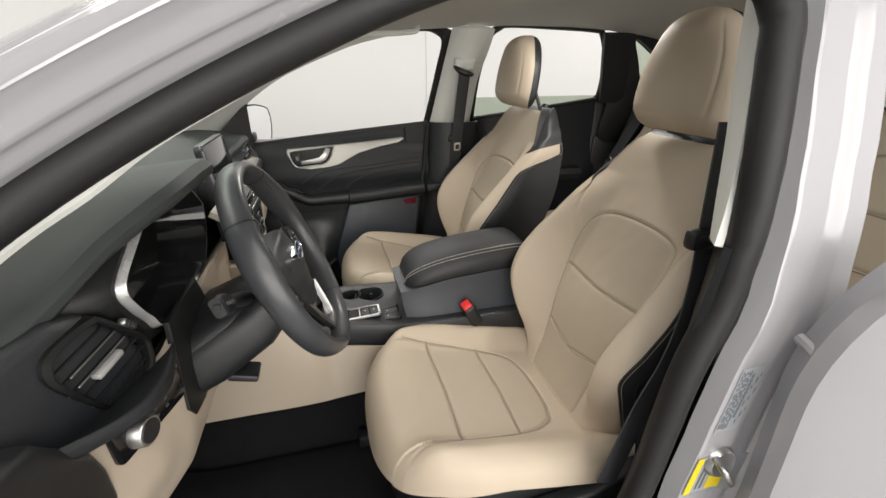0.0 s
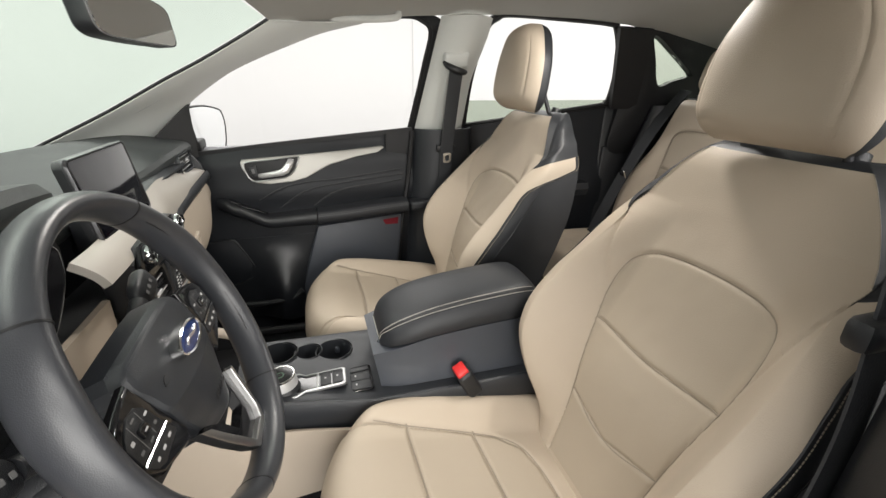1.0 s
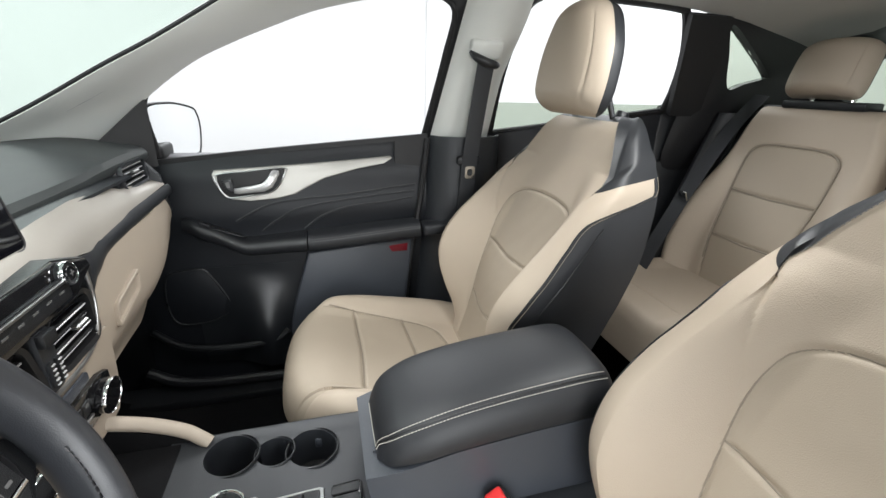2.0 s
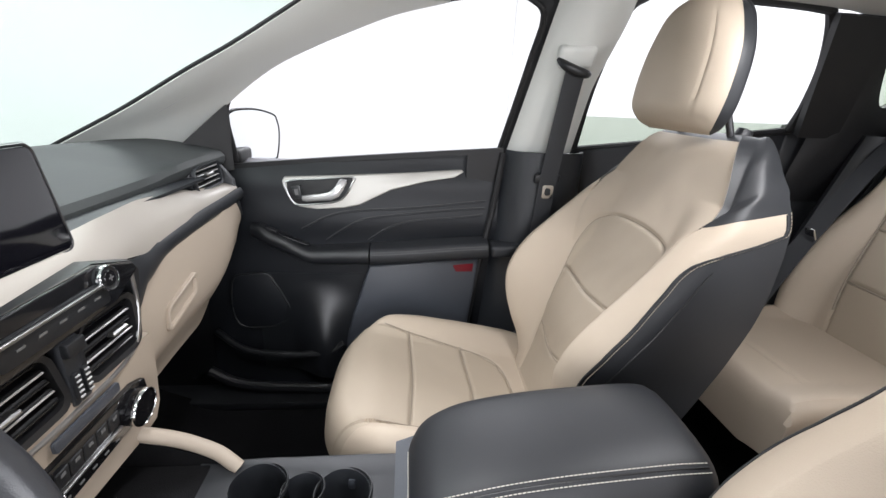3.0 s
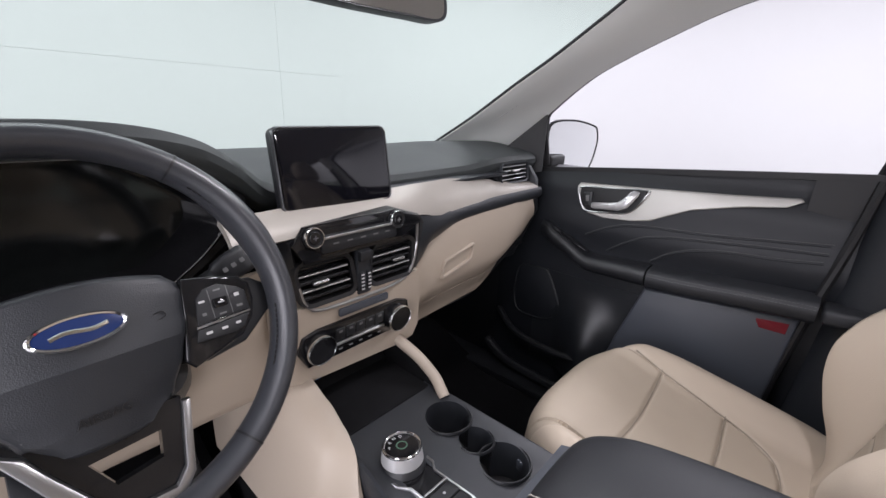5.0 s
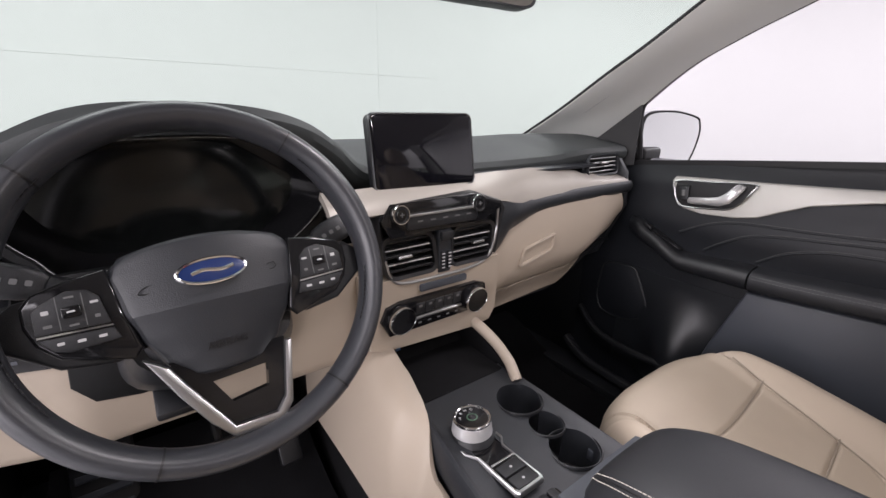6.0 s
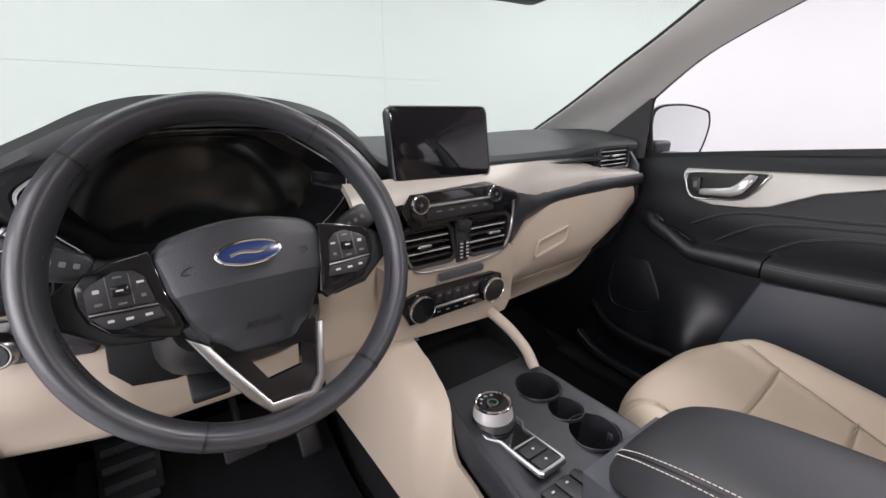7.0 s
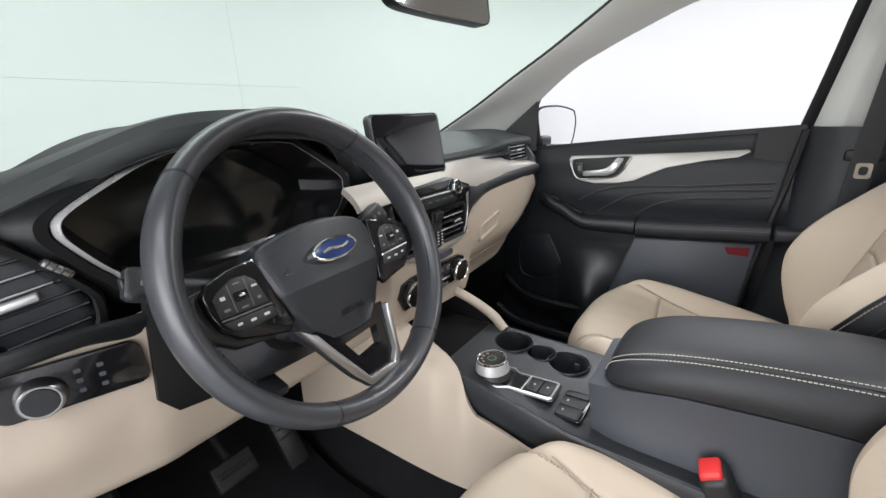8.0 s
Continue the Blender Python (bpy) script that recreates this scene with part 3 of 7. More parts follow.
def front_seat(cx, yo, zo, label, inb):
    """A front seat; inb is +1 when the cabin's middle lies at larger x."""
    st = thing("front_seat", (cx, -0.34 + yo, 0.36), label, "car seat", "front seats")
    Y0 = -0.086 + yo
    LEN = 0.55

    def cxy(u, v):
        r = max(abs(u), abs(v))
        if r < 1e-6:
            return 0.0, LEN / 2
        a, b = u / r, v / r
        n = 2.9 if v < 0 else 7.0
        s = (abs(a) ** n + abs(b) ** n) ** (-1 / n)
        y = LEN / 2 * (1 + r * s * b)
        return 0.266 * r * s * a * (1 - 0.05 * (1 - y / LEN) ** 2), y

    def cush(u, v):
        x, y = cxy(u, v)
        r = max(abs(u), abs(v))
        z = 0.716 + zo - 0.20 * y + 0.012 * sstep(0.0, 0.12, y)
        ax = abs(x)
        z += 0.034 * sstep(0.140, 0.212, ax) * sstep(0.02, 0.13, y) - 0.010 * (1 - min(1, ax / 0.17) ** 2)
        z += 0.006 * math.sin(math.pi * min(1, y / 0.178)) * (ax < 0.17)
        d = min(seg_dist(x, y, CUSH_U), min(seg_dist(x, y, l) for l in CUSH_L) if inside(x, y, CUSH_U) else 9)
        t = max(0, ((r if v < 0 else abs(u)) - 0.80) / 0.20)
        z += groove(d) * (1 - t)
        z -= lerp(0.085, 0.056, sstep(0.10, 0.26, y)) * (1 - math.sqrt(max(0, 1 - min(1, t) ** 2.3)))
        z += 0.0010 * noise.noise(Vector((x * 22 + cx * 9, y * 22, 0)))
        return (cx + x, Y0 - y, z)

    def ccls(u, v):
        x, y = cxy(u, v)
        return "insert" if inside(x, max(y, 0.001), CUSH_U) else "bolster"
    g = grid_parts(cush, 180, 180, ccls)
    c0 = part("seat_cushion", g["bolster"], LEATHER, st, "beige leather seat cushion bolster")
    part("cushion_insert", g["insert"], PERF, c0, "perforated beige leather insert with stitched seams")
    # stitched seams of the cushion
    for pth in (spline([(a, b, 0) for a, b in CUSH_U[1:-1]], 60), *[spline([(a, b, 0) for a, b in l], 20) for l in CUSH_L]):
        def top(p):
            ax = abs(p.x)
            zz = 0.716 + zo - 0.20 * p.y + 0.012 * sstep(0.0, 0.12, p.y) + 0.034 * sstep(0.140, 0.212, ax) * sstep(0.02, 0.13, p.y) - 0.010 * (1 - min(1, ax / 0.17) ** 2)
            return Vector((cx + p.x, Y0 - p.y, zz + 0.006 * math.sin(math.pi * min(1, p.y / 0.178)) - 0.0014))
        part("seam", tube([top(p) for p in pth if p.y > 0.10], 0.0011, 6), SEAMTHREAD, c0, "sewn seam")
    # skirt under the cushion
    rings = []
    for k, (z, sc) in enumerate(((0.665, 0.955), (0.62, 0.965), (0.57, 0.94), (0.50, 0.90))):
        r = []
        for i in range(64):
            a = 2 * math.pi * i / 64
            ca, sa = math.cos(a), math.sin(a)
            e = 2.7 if sa > 0 else 6.0
            n = (abs(ca) ** e + abs(sa) ** e) ** (-1 / e)
            r.append(Vector((cx + 0.255 * sc * ca * n, Y0 - LEN / 2 + 0.262 * sc * sa * n, z + zo - 0.03 * (0.5 - 0.5 * sa) * (k < 2) - 0.015)))
        rings.append(r)
    part("seat_base", loft(rings), PLASTIC, st, "black plastic seat base")
    # side valance with recliner cover, outboard
    o = -inb
    part("side_cover", prism([(-0.44, -0.02), (-0.06, 0.015), (0.02, 0.055), (0.10, 0.06), (0.11, 0.0), (0.05, -0.075), (-0.30, -0.085), (-0.44, -0.06)],
                             (cx + o * 0.252, Y0 - 0.47, 0.60 + zo), (0, -1, 0), (0, 0, 1), 0.03, 0.008, 3), PLASTIC, st, "black plastic seat side cover")
    for dx in (-0.19, 0.19):
        part("rail", box((cx + dx, Y0 - 0.26, 0.385), (0.04, 0.56, 0.05), 0.008), RUBBER, st, "dark steel seat rail")
        part("riser", box((cx + dx, Y0 - 0.26, 0.45), (0.03, 0.40, 0.11), 0.008), RUBBER, st)
    # backrest frame of reference
    B0 = Vector((cx, -0.555 + yo, 0.655 + zo))
    tilt = radians(22)
    UP = Vector((0, -math.sin(tilt), math.cos(tilt)))
    FW = Vector((0, math.cos(tilt), math.sin(tilt)))
    L = 0.650

    SHELF = 0.468   # height at which the side bolsters end below the shoulders

    def half(h):
        return curve([-0.06, 0.05, 0.15, 0.25, 0.35, 0.44, 0.464, 0.482, 0.54, 0.585, 0.62, L], [0.165, 0.208, 0.246, 0.260, 0.256, 0.235, 0.2255, 0.2170, 0.196, 0.177, 0.160, 0.138], h)

    def corner(h):
        return table([0.0, 0.35, 0.46, 0.50, 0.65], [0.056, 0.052, 0.044, 0.042, 0.040], h)

    def deep(h):
        return table([0.0, 0.34, 0.50, 0.65], [0.150, 0.122, 0.070, 0.056], h)

    def face_seam(h, hw):
        """Half width of the front face up to the shoulder seam."""
        return lerp(0.74 * hw, curve([0.44, 0.468, 0.52, 0.57, 0.617, 0.65], [0.184, 0.200, 0.184, 0.160, 0.130, 0.100], h), sstep(0.40, SHELF, h))

    def face(x, h, hw):
        ax = abs(x) / hw
        d = curve([-0.06, 0.0, 0.04, 0.09, 0.15, 0.20, 0.26, 0.35, 0.44, 0.49, 0.52], [0.0, 0.004, 0.030, 0.074, 0.106, 0.114, 0.107, 0.076, 0.037, 0.012, 0.0], h) * sstep(0.46, 0.84, ax) + 0.018 * math.exp(-((h - 0.19) / 0.10) ** 2) * (1 - ax ** 2)
        d -= 0.010 * (1 - ax * ax) * sstep(0.3, 0.5, h)
        q = min(seg_dist(x, h, BACK_I), min(seg_dist(x, h, l) for l in BACK_L[:2]) if inside(x, h, BACK_I) else min(seg_dist(x, h, l) for l in BACK_L[2:]))
        return d + groove(q, 0.0045, 0.0036)

    def section(g, h, more=0.0):
        """Across the backrest at height h: front face, rounded corner, flank."""
        hw = half(h)
        R = corner(h)
        w = sstep(SHELF - 0.030, SHELF + 0.045, h)
        cr = 0.85 * w       # above the bolsters the face breaks at a crease
        a, xc = abs(g), hw - R * (1 - math.sin(cr))
        xs = min(face_seam(h, hw), xc - 0.004)
        if a < 0.72:
            x = lerp(0, xs, a / 0.5) if a < 0.5 else lerp(xs, xc, (a - 0.5) / 0.22)
            return (x if g > 0 else -x), face(x * (1 if g > 0 else -1), h, hw) - 1.15 * w * max(0.0, x - xs)
        df = face(xc, h, hw) - 1.15 * w * (xc - xs) + R * (1 - math.cos(cr))
        end = R * math.pi / 2 + df - R + deep(h)
        # seam between the pale bolster and the dark flank
        ds = curve([-0.06, 0.0, 0.06, 0.12, 0.17, 0.24, 0.30, 0.36, 0.405, 0.420, 0.429, 0.435], [-0.10, -0.07, -0.01, 0.052, 0.088, 0.083, 0.068, 0.050, 0.030, 0.004, -0.04, -0.080], h)
        s = R * math.acos(max(-1.0, min(1.0, 1 - (df - ds) / R))) if ds > df - R else R * math.pi / 2 + df - R - ds
        s = max(R * cr + 0.010, min(end - 0.006, s))
        p = (lerp(R * cr, s, (a - 0.72) / 0.18) if a < 0.9 else lerp(s, end, (a - 0.9) / 0.1)) + more
        if p < R * math.pi / 2:
            x, d = hw - R + R * math.sin(p / R), df - R * (1 - math.cos(p / R))
        else:
            q = p - R * math.pi / 2
            x, d = hw - 0.012 * (q / 0.15) ** 2, df - R - q
        return (x if g > 0 else -x), d

    def high(v):
        return -0.06 + (L + 0.06) * (v + 1) / 2

    def back(g, v, more=0.0):
        h = high(v)
        x, d = section(g, h, more)
        # the bolster's upper edge runs level towards the rear
        up = 0.64 * max(0.0, 0.054 - d) * math.exp(-((h - SHELF) / 0.11) ** 2) * sstep(0.66, 0.80, abs(g))
        tv = min(1.0, max(0, (h - L + 0.065) / 0.065))
        k = math.sqrt(max(0.0, 1 - tv * tv))
        d = -0.050 + (d + 0.050) * (0.12 + 0.88 * k)
        x *= 0.90 + 0.10 * k
        d += 0.001 * noise.noise(Vector((x * 25 + cx * 7, h * 25, 3)))
        return B0 + Vector((x, 0, 0)) + UP * (h + up) + FW * d

    def bcls(g, v):
        h = high(v)
        if abs(g) < 0.72 and inside(section(g, h)[0], h, BACK_I):
            return "insert"
        return "side" if (abs(g) > 0.5 and h > SHELF) or abs(g) > 0.9 or v > 0.945 else "bolster"
    g = grid_parts(back, 200, 200, bcls)
    b0 = part("backrest", g["bolster"], LEATHER, st, "beige leather backrest with thick bolsters")
    part("backrest_insert", g["insert"], PERF, b0, "perforated beige leather insert with stitched seams")
    part("shoulder_panel", g["side"], BLACKL, b0, "black leather shoulders and flanks")

    def rear(u, v):
        a, b = back(-1, v), back(1, v)
        return a.lerp(b, (u + 1) / 2) - FW * (0.022 * (1 - u * u))
    part("back_shell", grid_parts(rear, 16, 40, lambda u, v: 0)[0], BLACKL, b0, "black leather backrest rear")
    for pth in (BACK_I[3:-3], [(p.x, p.y) for p in spline([(a, b, 0) for a, b in BACK_L[0]], 16)], [(p.x, p.y) for p in spline([(a, b, 0) for a, b in BACK_L[1]], 16)]):
        part("seam", tube([B0 + Vector((x, 0, 0)) + UP * h + FW * (face(x, h, half(h)) + 0.0006) for x, h in pth], 0.0011, 6), SEAMTHREAD, b0, "sewn seam")
    for s in (-1, 1):
        out = Vector((s * 0.0012, 0, 0))
        vs = [lerp(-0.98, 0.485, k / 70) for k in range(71)]
        part("piping", tube([back(s * 0.9, v) + out * 0.4 for v in vs], 0.0020, 6), BLACKL, b0)
        part("seam", stitches([back(s * 0.9, v, 0.005) + out for v in vs], 0.0055, 0.004, 0.0008), SEAMTHREAD, b0, "pale stitched seam")
        part("seam", tube([back(s * 0.9, v, 0.036) + out * 0.2 for v in vs[:62]], 0.0013, 6), EMBOSS, b0, "second flank seam")
        ws_ = [lerp(0.49, 0.93, k / 30) for k in range(31)]
        part("seam", stitches([back(s * 0.503, v) + FW * 0.0012 for v in ws_], 0.0055, 0.004, 0.0007), SEAMTHREAD, b0, "pale stitched seam")
    # plastic guides, posts and head restraint
    UP2, FW2 = Vector((0, -math.sin(radians(8)), math.cos(radians(8)))), Vector((0, math.cos(radians(8)), math.sin(radians(8))))
    hb = B0 + UP * (L - 0.01) + FW * -0.045
    for s in (-1, 1):
        part("headrest_guide", disc(hb + Vector((0.075 * s, 0, 0)), UP, 0.016, 0.013, 0.02, 20), PLASTIC, st, "black plastic guide")
        part("headrest_post", tube([hb + Vector((0.075 * s, 0, 0)) - UP * 0.02, hb + Vector((0.075 * s, 0, 0)) + UP * 0.05 + FW * (0.05 if inb > 0 else 0.068)], 0.006, 12), DARKMETAL, st, "dark metal post")
    head_rest(st, hb + UP * (-0.008 if inb > 0 else -0.022) + FW * (0.070 if inb > 0 else 0.082), UP2, FW2, 0.131, 0.224, 0.048)
    return st


def head_rest(st, o, up, fw, hw, hh, hd, square=False):
    """Domed head restraint: beige leather front and sides, a black rear shell."""
    def f(u, v, deep_):
        h = hh * (v + 1) / 2
        a = curve([0, 0.05, 0.18, 0.38, 0.60, 0.78, 0.90, 0.97, 1], [0.80, 0.93, 0.99, 1.0, 0.99, 0.96, 0.88, 0.76, 0.60] if square else [0.74, 0.87, 0.98, 1.0, 0.93, 0.76, 0.58, 0.38, 0.20], h / hh)
        t = radians(90 * u)
        e = 2.3
        n = (abs(math.cos(t)) ** e + abs(math.sin(t)) ** e) ** (-1 / e)
        tv = max(0, (abs(v) - 0.55) / 0.45)
        return hw * a * n * math.sin(t), h + 0.010 * math.cos(t) * max(0, v) ** 2, deep_ * n * math.cos(t) * (1 - tv ** 2.4) ** 0.5

    def place(x, h, d):
        return o + Vector((x, 0, 0)) + up * h + fw * (d - 0.009 - 0.020 * (h / hh - 0.4) ** 2)

    def front(u, v):
        x, h, d = f(u, v, hd * 1.50)
        return place(x, h, d + groove(abs(abs(u) - 0.52), 0.0022, 0.012) * (1 - abs(v) ** 4))

    def rear(u, v):
        x, h, d = f(u, v, hd * 0.50)
        return place(x, h, -d)
    g = grid_parts(front, 80, 56, lambda u, v: 1 if abs(u) > 0.85 and not square else 0)
    hr = part("headrest", g[0], LEATHER, st, "beige leather head restraint")
    if 1 in g:
        part("headrest_side", g[1], BLACKL, hr, "black leather side of the head restraint")
    part("headrest_rear", grid_parts(rear, 48, 56, lambda u, v: 0)[0], BLACKL, hr, "black leather rear of the head restraint")


front_seat(-0.362, 0.0, 0.0, "beige leather driver seat with black sides and headrest", 1)
front_seat(0.378, 0.022, 0.008, "beige leather passenger seat with black shoulder panels", -1)

# rear bench
rs = thing("rear_bench", (0, -1.3, 0.36), "beige leather rear bench seat with black surrounds", "car seat")


def rear_cushion(c, hw):
    def f(u, v):
        y = 0.46 * (v + 1) / 2
        x = hw * u * (1 - 0.26 * max(0.0, 1 - y / 0.22) ** 2.2 * (u * c > 0))
        z = 0.742 - 0.04 * y - 0.022 * max(0.0, 1 - y / 0.12) ** 2 + 0.016 * sstep(0.55, 0.9, abs(u))
        t = max(0, (max(abs(u), -v) - 0.84) / 0.16)
        z -= 0.13 * (1 - math.sqrt(max(0, 1 - min(1, t) ** 2.2)))
        d = min(abs(abs(x) - hw * 0.62), abs(y - 0.12) if abs(x) < hw * 0.62 else 9)
        return (c + x, -0.985 - y, z + groove(d))
    return grid_parts(f, 50, 50, lambda u, v: 0)[0]


for c, hw in ((0.43, 0.245), (-0.43, 0.245), (0.0, 0.18)):
    part("seat_cushion", rear_cushion(c, hw), LEATHER, rs, "beige leather rear cushion")
part("cushion_base", box((0, -1.24, 0.54), (1.30, 0.42, 0.20), 0.03, 3), CARPET, rs, "black seat base")
RI = [(p.x, p.y) for p in spline([(a, b, 0) for a, b in ((-0.100, 0.04), (-0.118, 0.20), (-0.130, 0.34), (-0.132, 0.45), (-0.120, 0.490), (-0.080, 0.506), (0.0, 0.508), (0.080, 0.506), (0.120, 0.490), (0.132, 0.45), (0.130, 0.34), (0.118, 0.20), (0.100, 0.04))], 48)]


def rear_back(c, hw, plain):
    b0, tl = Vector((c, -1.375, 0.67)), radians(14)
    up, fw = Vector((0, -math.sin(tl), math.cos(tl))), Vector((0, math.cos(tl), math.sin(tl)))

    def xh(u, v):
        h = 0.63 * (v + 1) / 2
        return hw * u * curve([0, 0.08, 0.22, 0.42, 0.56, 0.63], [0.98, 1.10, 1.10, 0.94, 0.82, 0.70] if not plain else [1, 1, 1, 1, 0.97, 0.9], h), h

    def f(u, v):
        x, h = xh(u, v)
        d = 0.045 * sstep(0.52, 0.85, abs(u)) * (1 - sstep(0.28, 0.50, h)) * (not plain) + 0.015 * math.exp(-((h - 0.2) / 0.12) ** 2)
        if not plain:
            d += groove(min(seg_dist(x, h, RI), abs(h - 0.355) if abs(x) < 0.13 else 9, abs(h - 0.205) if abs(x) < 0.115 else 9))
        t = max(0, (max(abs(u), v) - 0.86) / 0.14)
        d -= 0.06 * (1 - math.sqrt(max(0, 1 - min(1, t) ** 2.2)))
        return b0 + Vector((x, 0, 0)) + up * h + fw * d

    def cl(u, v):
        x, h = xh(u, v)
        return 1 if (not plain and inside(x, h, RI)) else 0
    seams = [] if plain else [[b0 + Vector((x, 0, 0)) + up * h + fw * (0.0005 + 0.015 * math.exp(-((h - 0.2) / 0.12) ** 2)) for x, h in q] for q in (RI[2:-2], [(-0.126, 0.355), (0.0, 0.350), (0.126, 0.355)], [(-0.112, 0.205), (0.0, 0.20), (0.112, 0.205)])]
    return grid_parts(f, 130, 130, cl), b0, up, fw, seams


for c, hw, plain in ((0.41, 0.235, False), (-0.41, 0.235, False), (0.0, 0.165, True)):
    g, b0, up, fw, seams = rear_back(c, hw, plain)
    o = part("backrest", g[0], LEATHER, rs, "beige leather rear backrest")
    if 1 in g:
        part("backrest_insert", g[1], PERF, o, "perforated beige insert")
    for q in seams:
        part("seam", tube(q, 0.0024, 6), SEAMTHREAD, o, "sewn seam")
    hb = b0 + up * 0.63 + fw * -0.045
    part("headrest_mount", box(hb + up * 0.008, (0.22, 0.07, 0.022), 0.005), PLASTIC, rs, "black plastic headrest mount")
    for s in (-1, 1):
        part("headrest_post", tube([hb + Vector((0.055 * s, 0, 0)), hb + Vector((0.055 * s, 0, 0)) + up * 0.06], 0.006, 10), CHROME, rs, "chrome post")
    head_rest(rs, hb + Vector((0.028 * (c > 0) - 0.028 * (c < 0), 0, 0)) + up * 0.024 + fw * 0.015, up, fw, 0.103, 0.152, 0.044, True)
part("back_board", box((0, -1.55, 0.95), (1.36, 0.06, 0.66), 0.02, 2, pose(0, 0, 0, 14)), BLACKL, rs, "black rear of the backrest")
for s in (1, -1):
    part("side_bolster", loft([[Vector((s * (0.70 + 0.035 * math.cos(a)), lerp(-1.36, -1.56, k / 6) + 0.05 * math.sin(a), lerp(0.66, 1.24, k / 6))) for a in [2 * math.pi * i / 12 for i in range(12)]] for k in range(7)]), BLACKL, rs, "black leather side bolster")
part("buckle", box((0.50, -1.315, 0.690), (0.03, 0.05, 0.028), 0.006), PLASTIC, rs, "black belt buckle")

# ---- dashboard ----
dash = thing("dashboard", (0, 0.35, 0.36), "dark soft-touch dashboard with pale trim and beige lower panels", "dashboard")


def hood(x):
    """How far the instrument hood is raised at x."""
    return sstep(-0.70, -0.54, x) * (1 - sstep(-0.24, -0.10, x))


def dash_top(u, v):
    x = lerp(-0.745, 0.715, u)
    b = hood(x)
    yr = curve([-0.75, -0.66, -0.60, -0.545, -0.46, -0.38, -0.28, -0.20, -0.12, 0.0, 0.55, 0.72], [0.300, 0.262, 0.238, 0.212, 0.158, 0.148, 0.152, 0.190, 0.238, 0.262, 0.262, 0.262], x) - 0.014 * sstep(0.44, 0.54, x)
    zr = curve([-0.75, -0.66, -0.60, -0.545, -0.47, -0.40, -0.30, -0.22, -0.16, -0.10, 0.0, 0.42, 0.54, 0.72], [1.110, 1.130, 1.152, 1.178, 1.212, 1.221, 1.218, 1.199, 1.165, 1.122, 1.112, 1.114, 1.127, 1.127], x)
    yf = 0.70 + 0.24 * (1 - (x / 0.72) ** 2)
    zf = 1.085
    if v < 0.84:
        t = v / 0.84
        y = lerp(yf, yr, t)
        z = lerp(zf, zr, sstep(0, 1, t) * 0.4 + t * 0.6) + 0.04 * math.sin(math.pi * t) * (1 - 0.8 * b)
    else:
        t = (v - 0.84) / 0.16
        y = yr - 0.006 * math.sin(math.pi * min(1, t * 1.4)) + 0.022 * t * t * (1 - b) + 0.012 * b * t
        z = zr - (0.028 - 0.008 * b) * t
    return (x, y, z)


part("upper_pad", sheet(dash_top, 200, 46, 0.012), PADTOP, dash, "dark grey grained dashboard top")


def hood_lip(u, v):
    """Black band that edges the hood over the instruments."""
    p = Vector(dash_top((lerp(-0.700, -0.125, u) + 0.745) / 1.46, lerp(0.835 - 0.035 * math.sin(math.pi * u), 1.0, v)))
    return p + Vector((0, -0.0022, 0.0022))


part("hood_lip", sheet(hood_lip, 90, 14, 0.003), HOODBLACK, dash, "matt black lip of the instrument hood")

# instrument binnacle
BEZ = [(-0.535, 1.058), (-0.566, 1.098), (-0.574, 1.117), (-0.565, 1.134), (-0.522, 1.159), (-0.481, 1.179), (-0.440, 1.189), (-0.365, 1.192), (-0.290, 1.188), (-0.262, 1.175), (-0.192, 1.128), (-0.182, 1.108), (-0.192, 1.075), (-0.245, 1.032), (-0.290, 1.020), (-0.490, 1.024)]
ctr = Vector((-0.39, 0, 1.11))


def bez(sc, y, k=80, dy=0.0):
    return [Vector((ctr.x + (p.x - ctr.x) * sc, y + dy * (p.z - 1.11) + 0.006 * ((p.x - ctr.x) / 0.19) ** 2, ctr.z + (p.z - ctr.z) * sc)) for p in spline([(a, 0, b) for a, b in BEZ], k, True)]


# surround's colour carries the shade under the hood
part("cluster_surround", loft([bez(1.34, 0.315), bez(1.22, 0.232), bez(1.155, 0.208), bez(1.08, 0.196), bez(1.02, 0.196), bez(0.99, 0.206)], cap=False), HOODBLACK, dash, "black instrument surround")
cb = part("cluster_bezel", loft([bez(1.008, 0.206), bez(1.002, 0.197), bez(0.977, 0.1865), bez(0.973, 0.1865)], cap=False), HANDLE, dash, "satin silver instrument bezel")
part("cluster_tunnel", loft([bez(0.973, 0.1866), bez(0.966, 0.1875), bez(0.90, 0.248), bez(0.86, 0.275)], cap=False), GLOSS, cb, "gloss black instrument recess")
part("cluster_lens", loft([bez(0.88, 0.275, dy=0.12), bez(0.88, 0.279, dy=0.12)]), CLUSTER, dash, "dark instrument display, switched off")

# driver end: air vent, headlamp switch
part("dash_end", prism([(-0.175, 0.985), (-0.10, 0.975), (0.0, 0.978), (0.055, 0.990), (0.062, 1.02), (0.045, 1.07), (0.0, 1.118), (-0.04, 1.130), (-0.175, 1.115)], Vector((-0.590, 0.300, 0)), (1, -0.3, 0), (0, 0, 1), 0.088, 0.016, 4), SOFT, dash, "dark dashboard end")


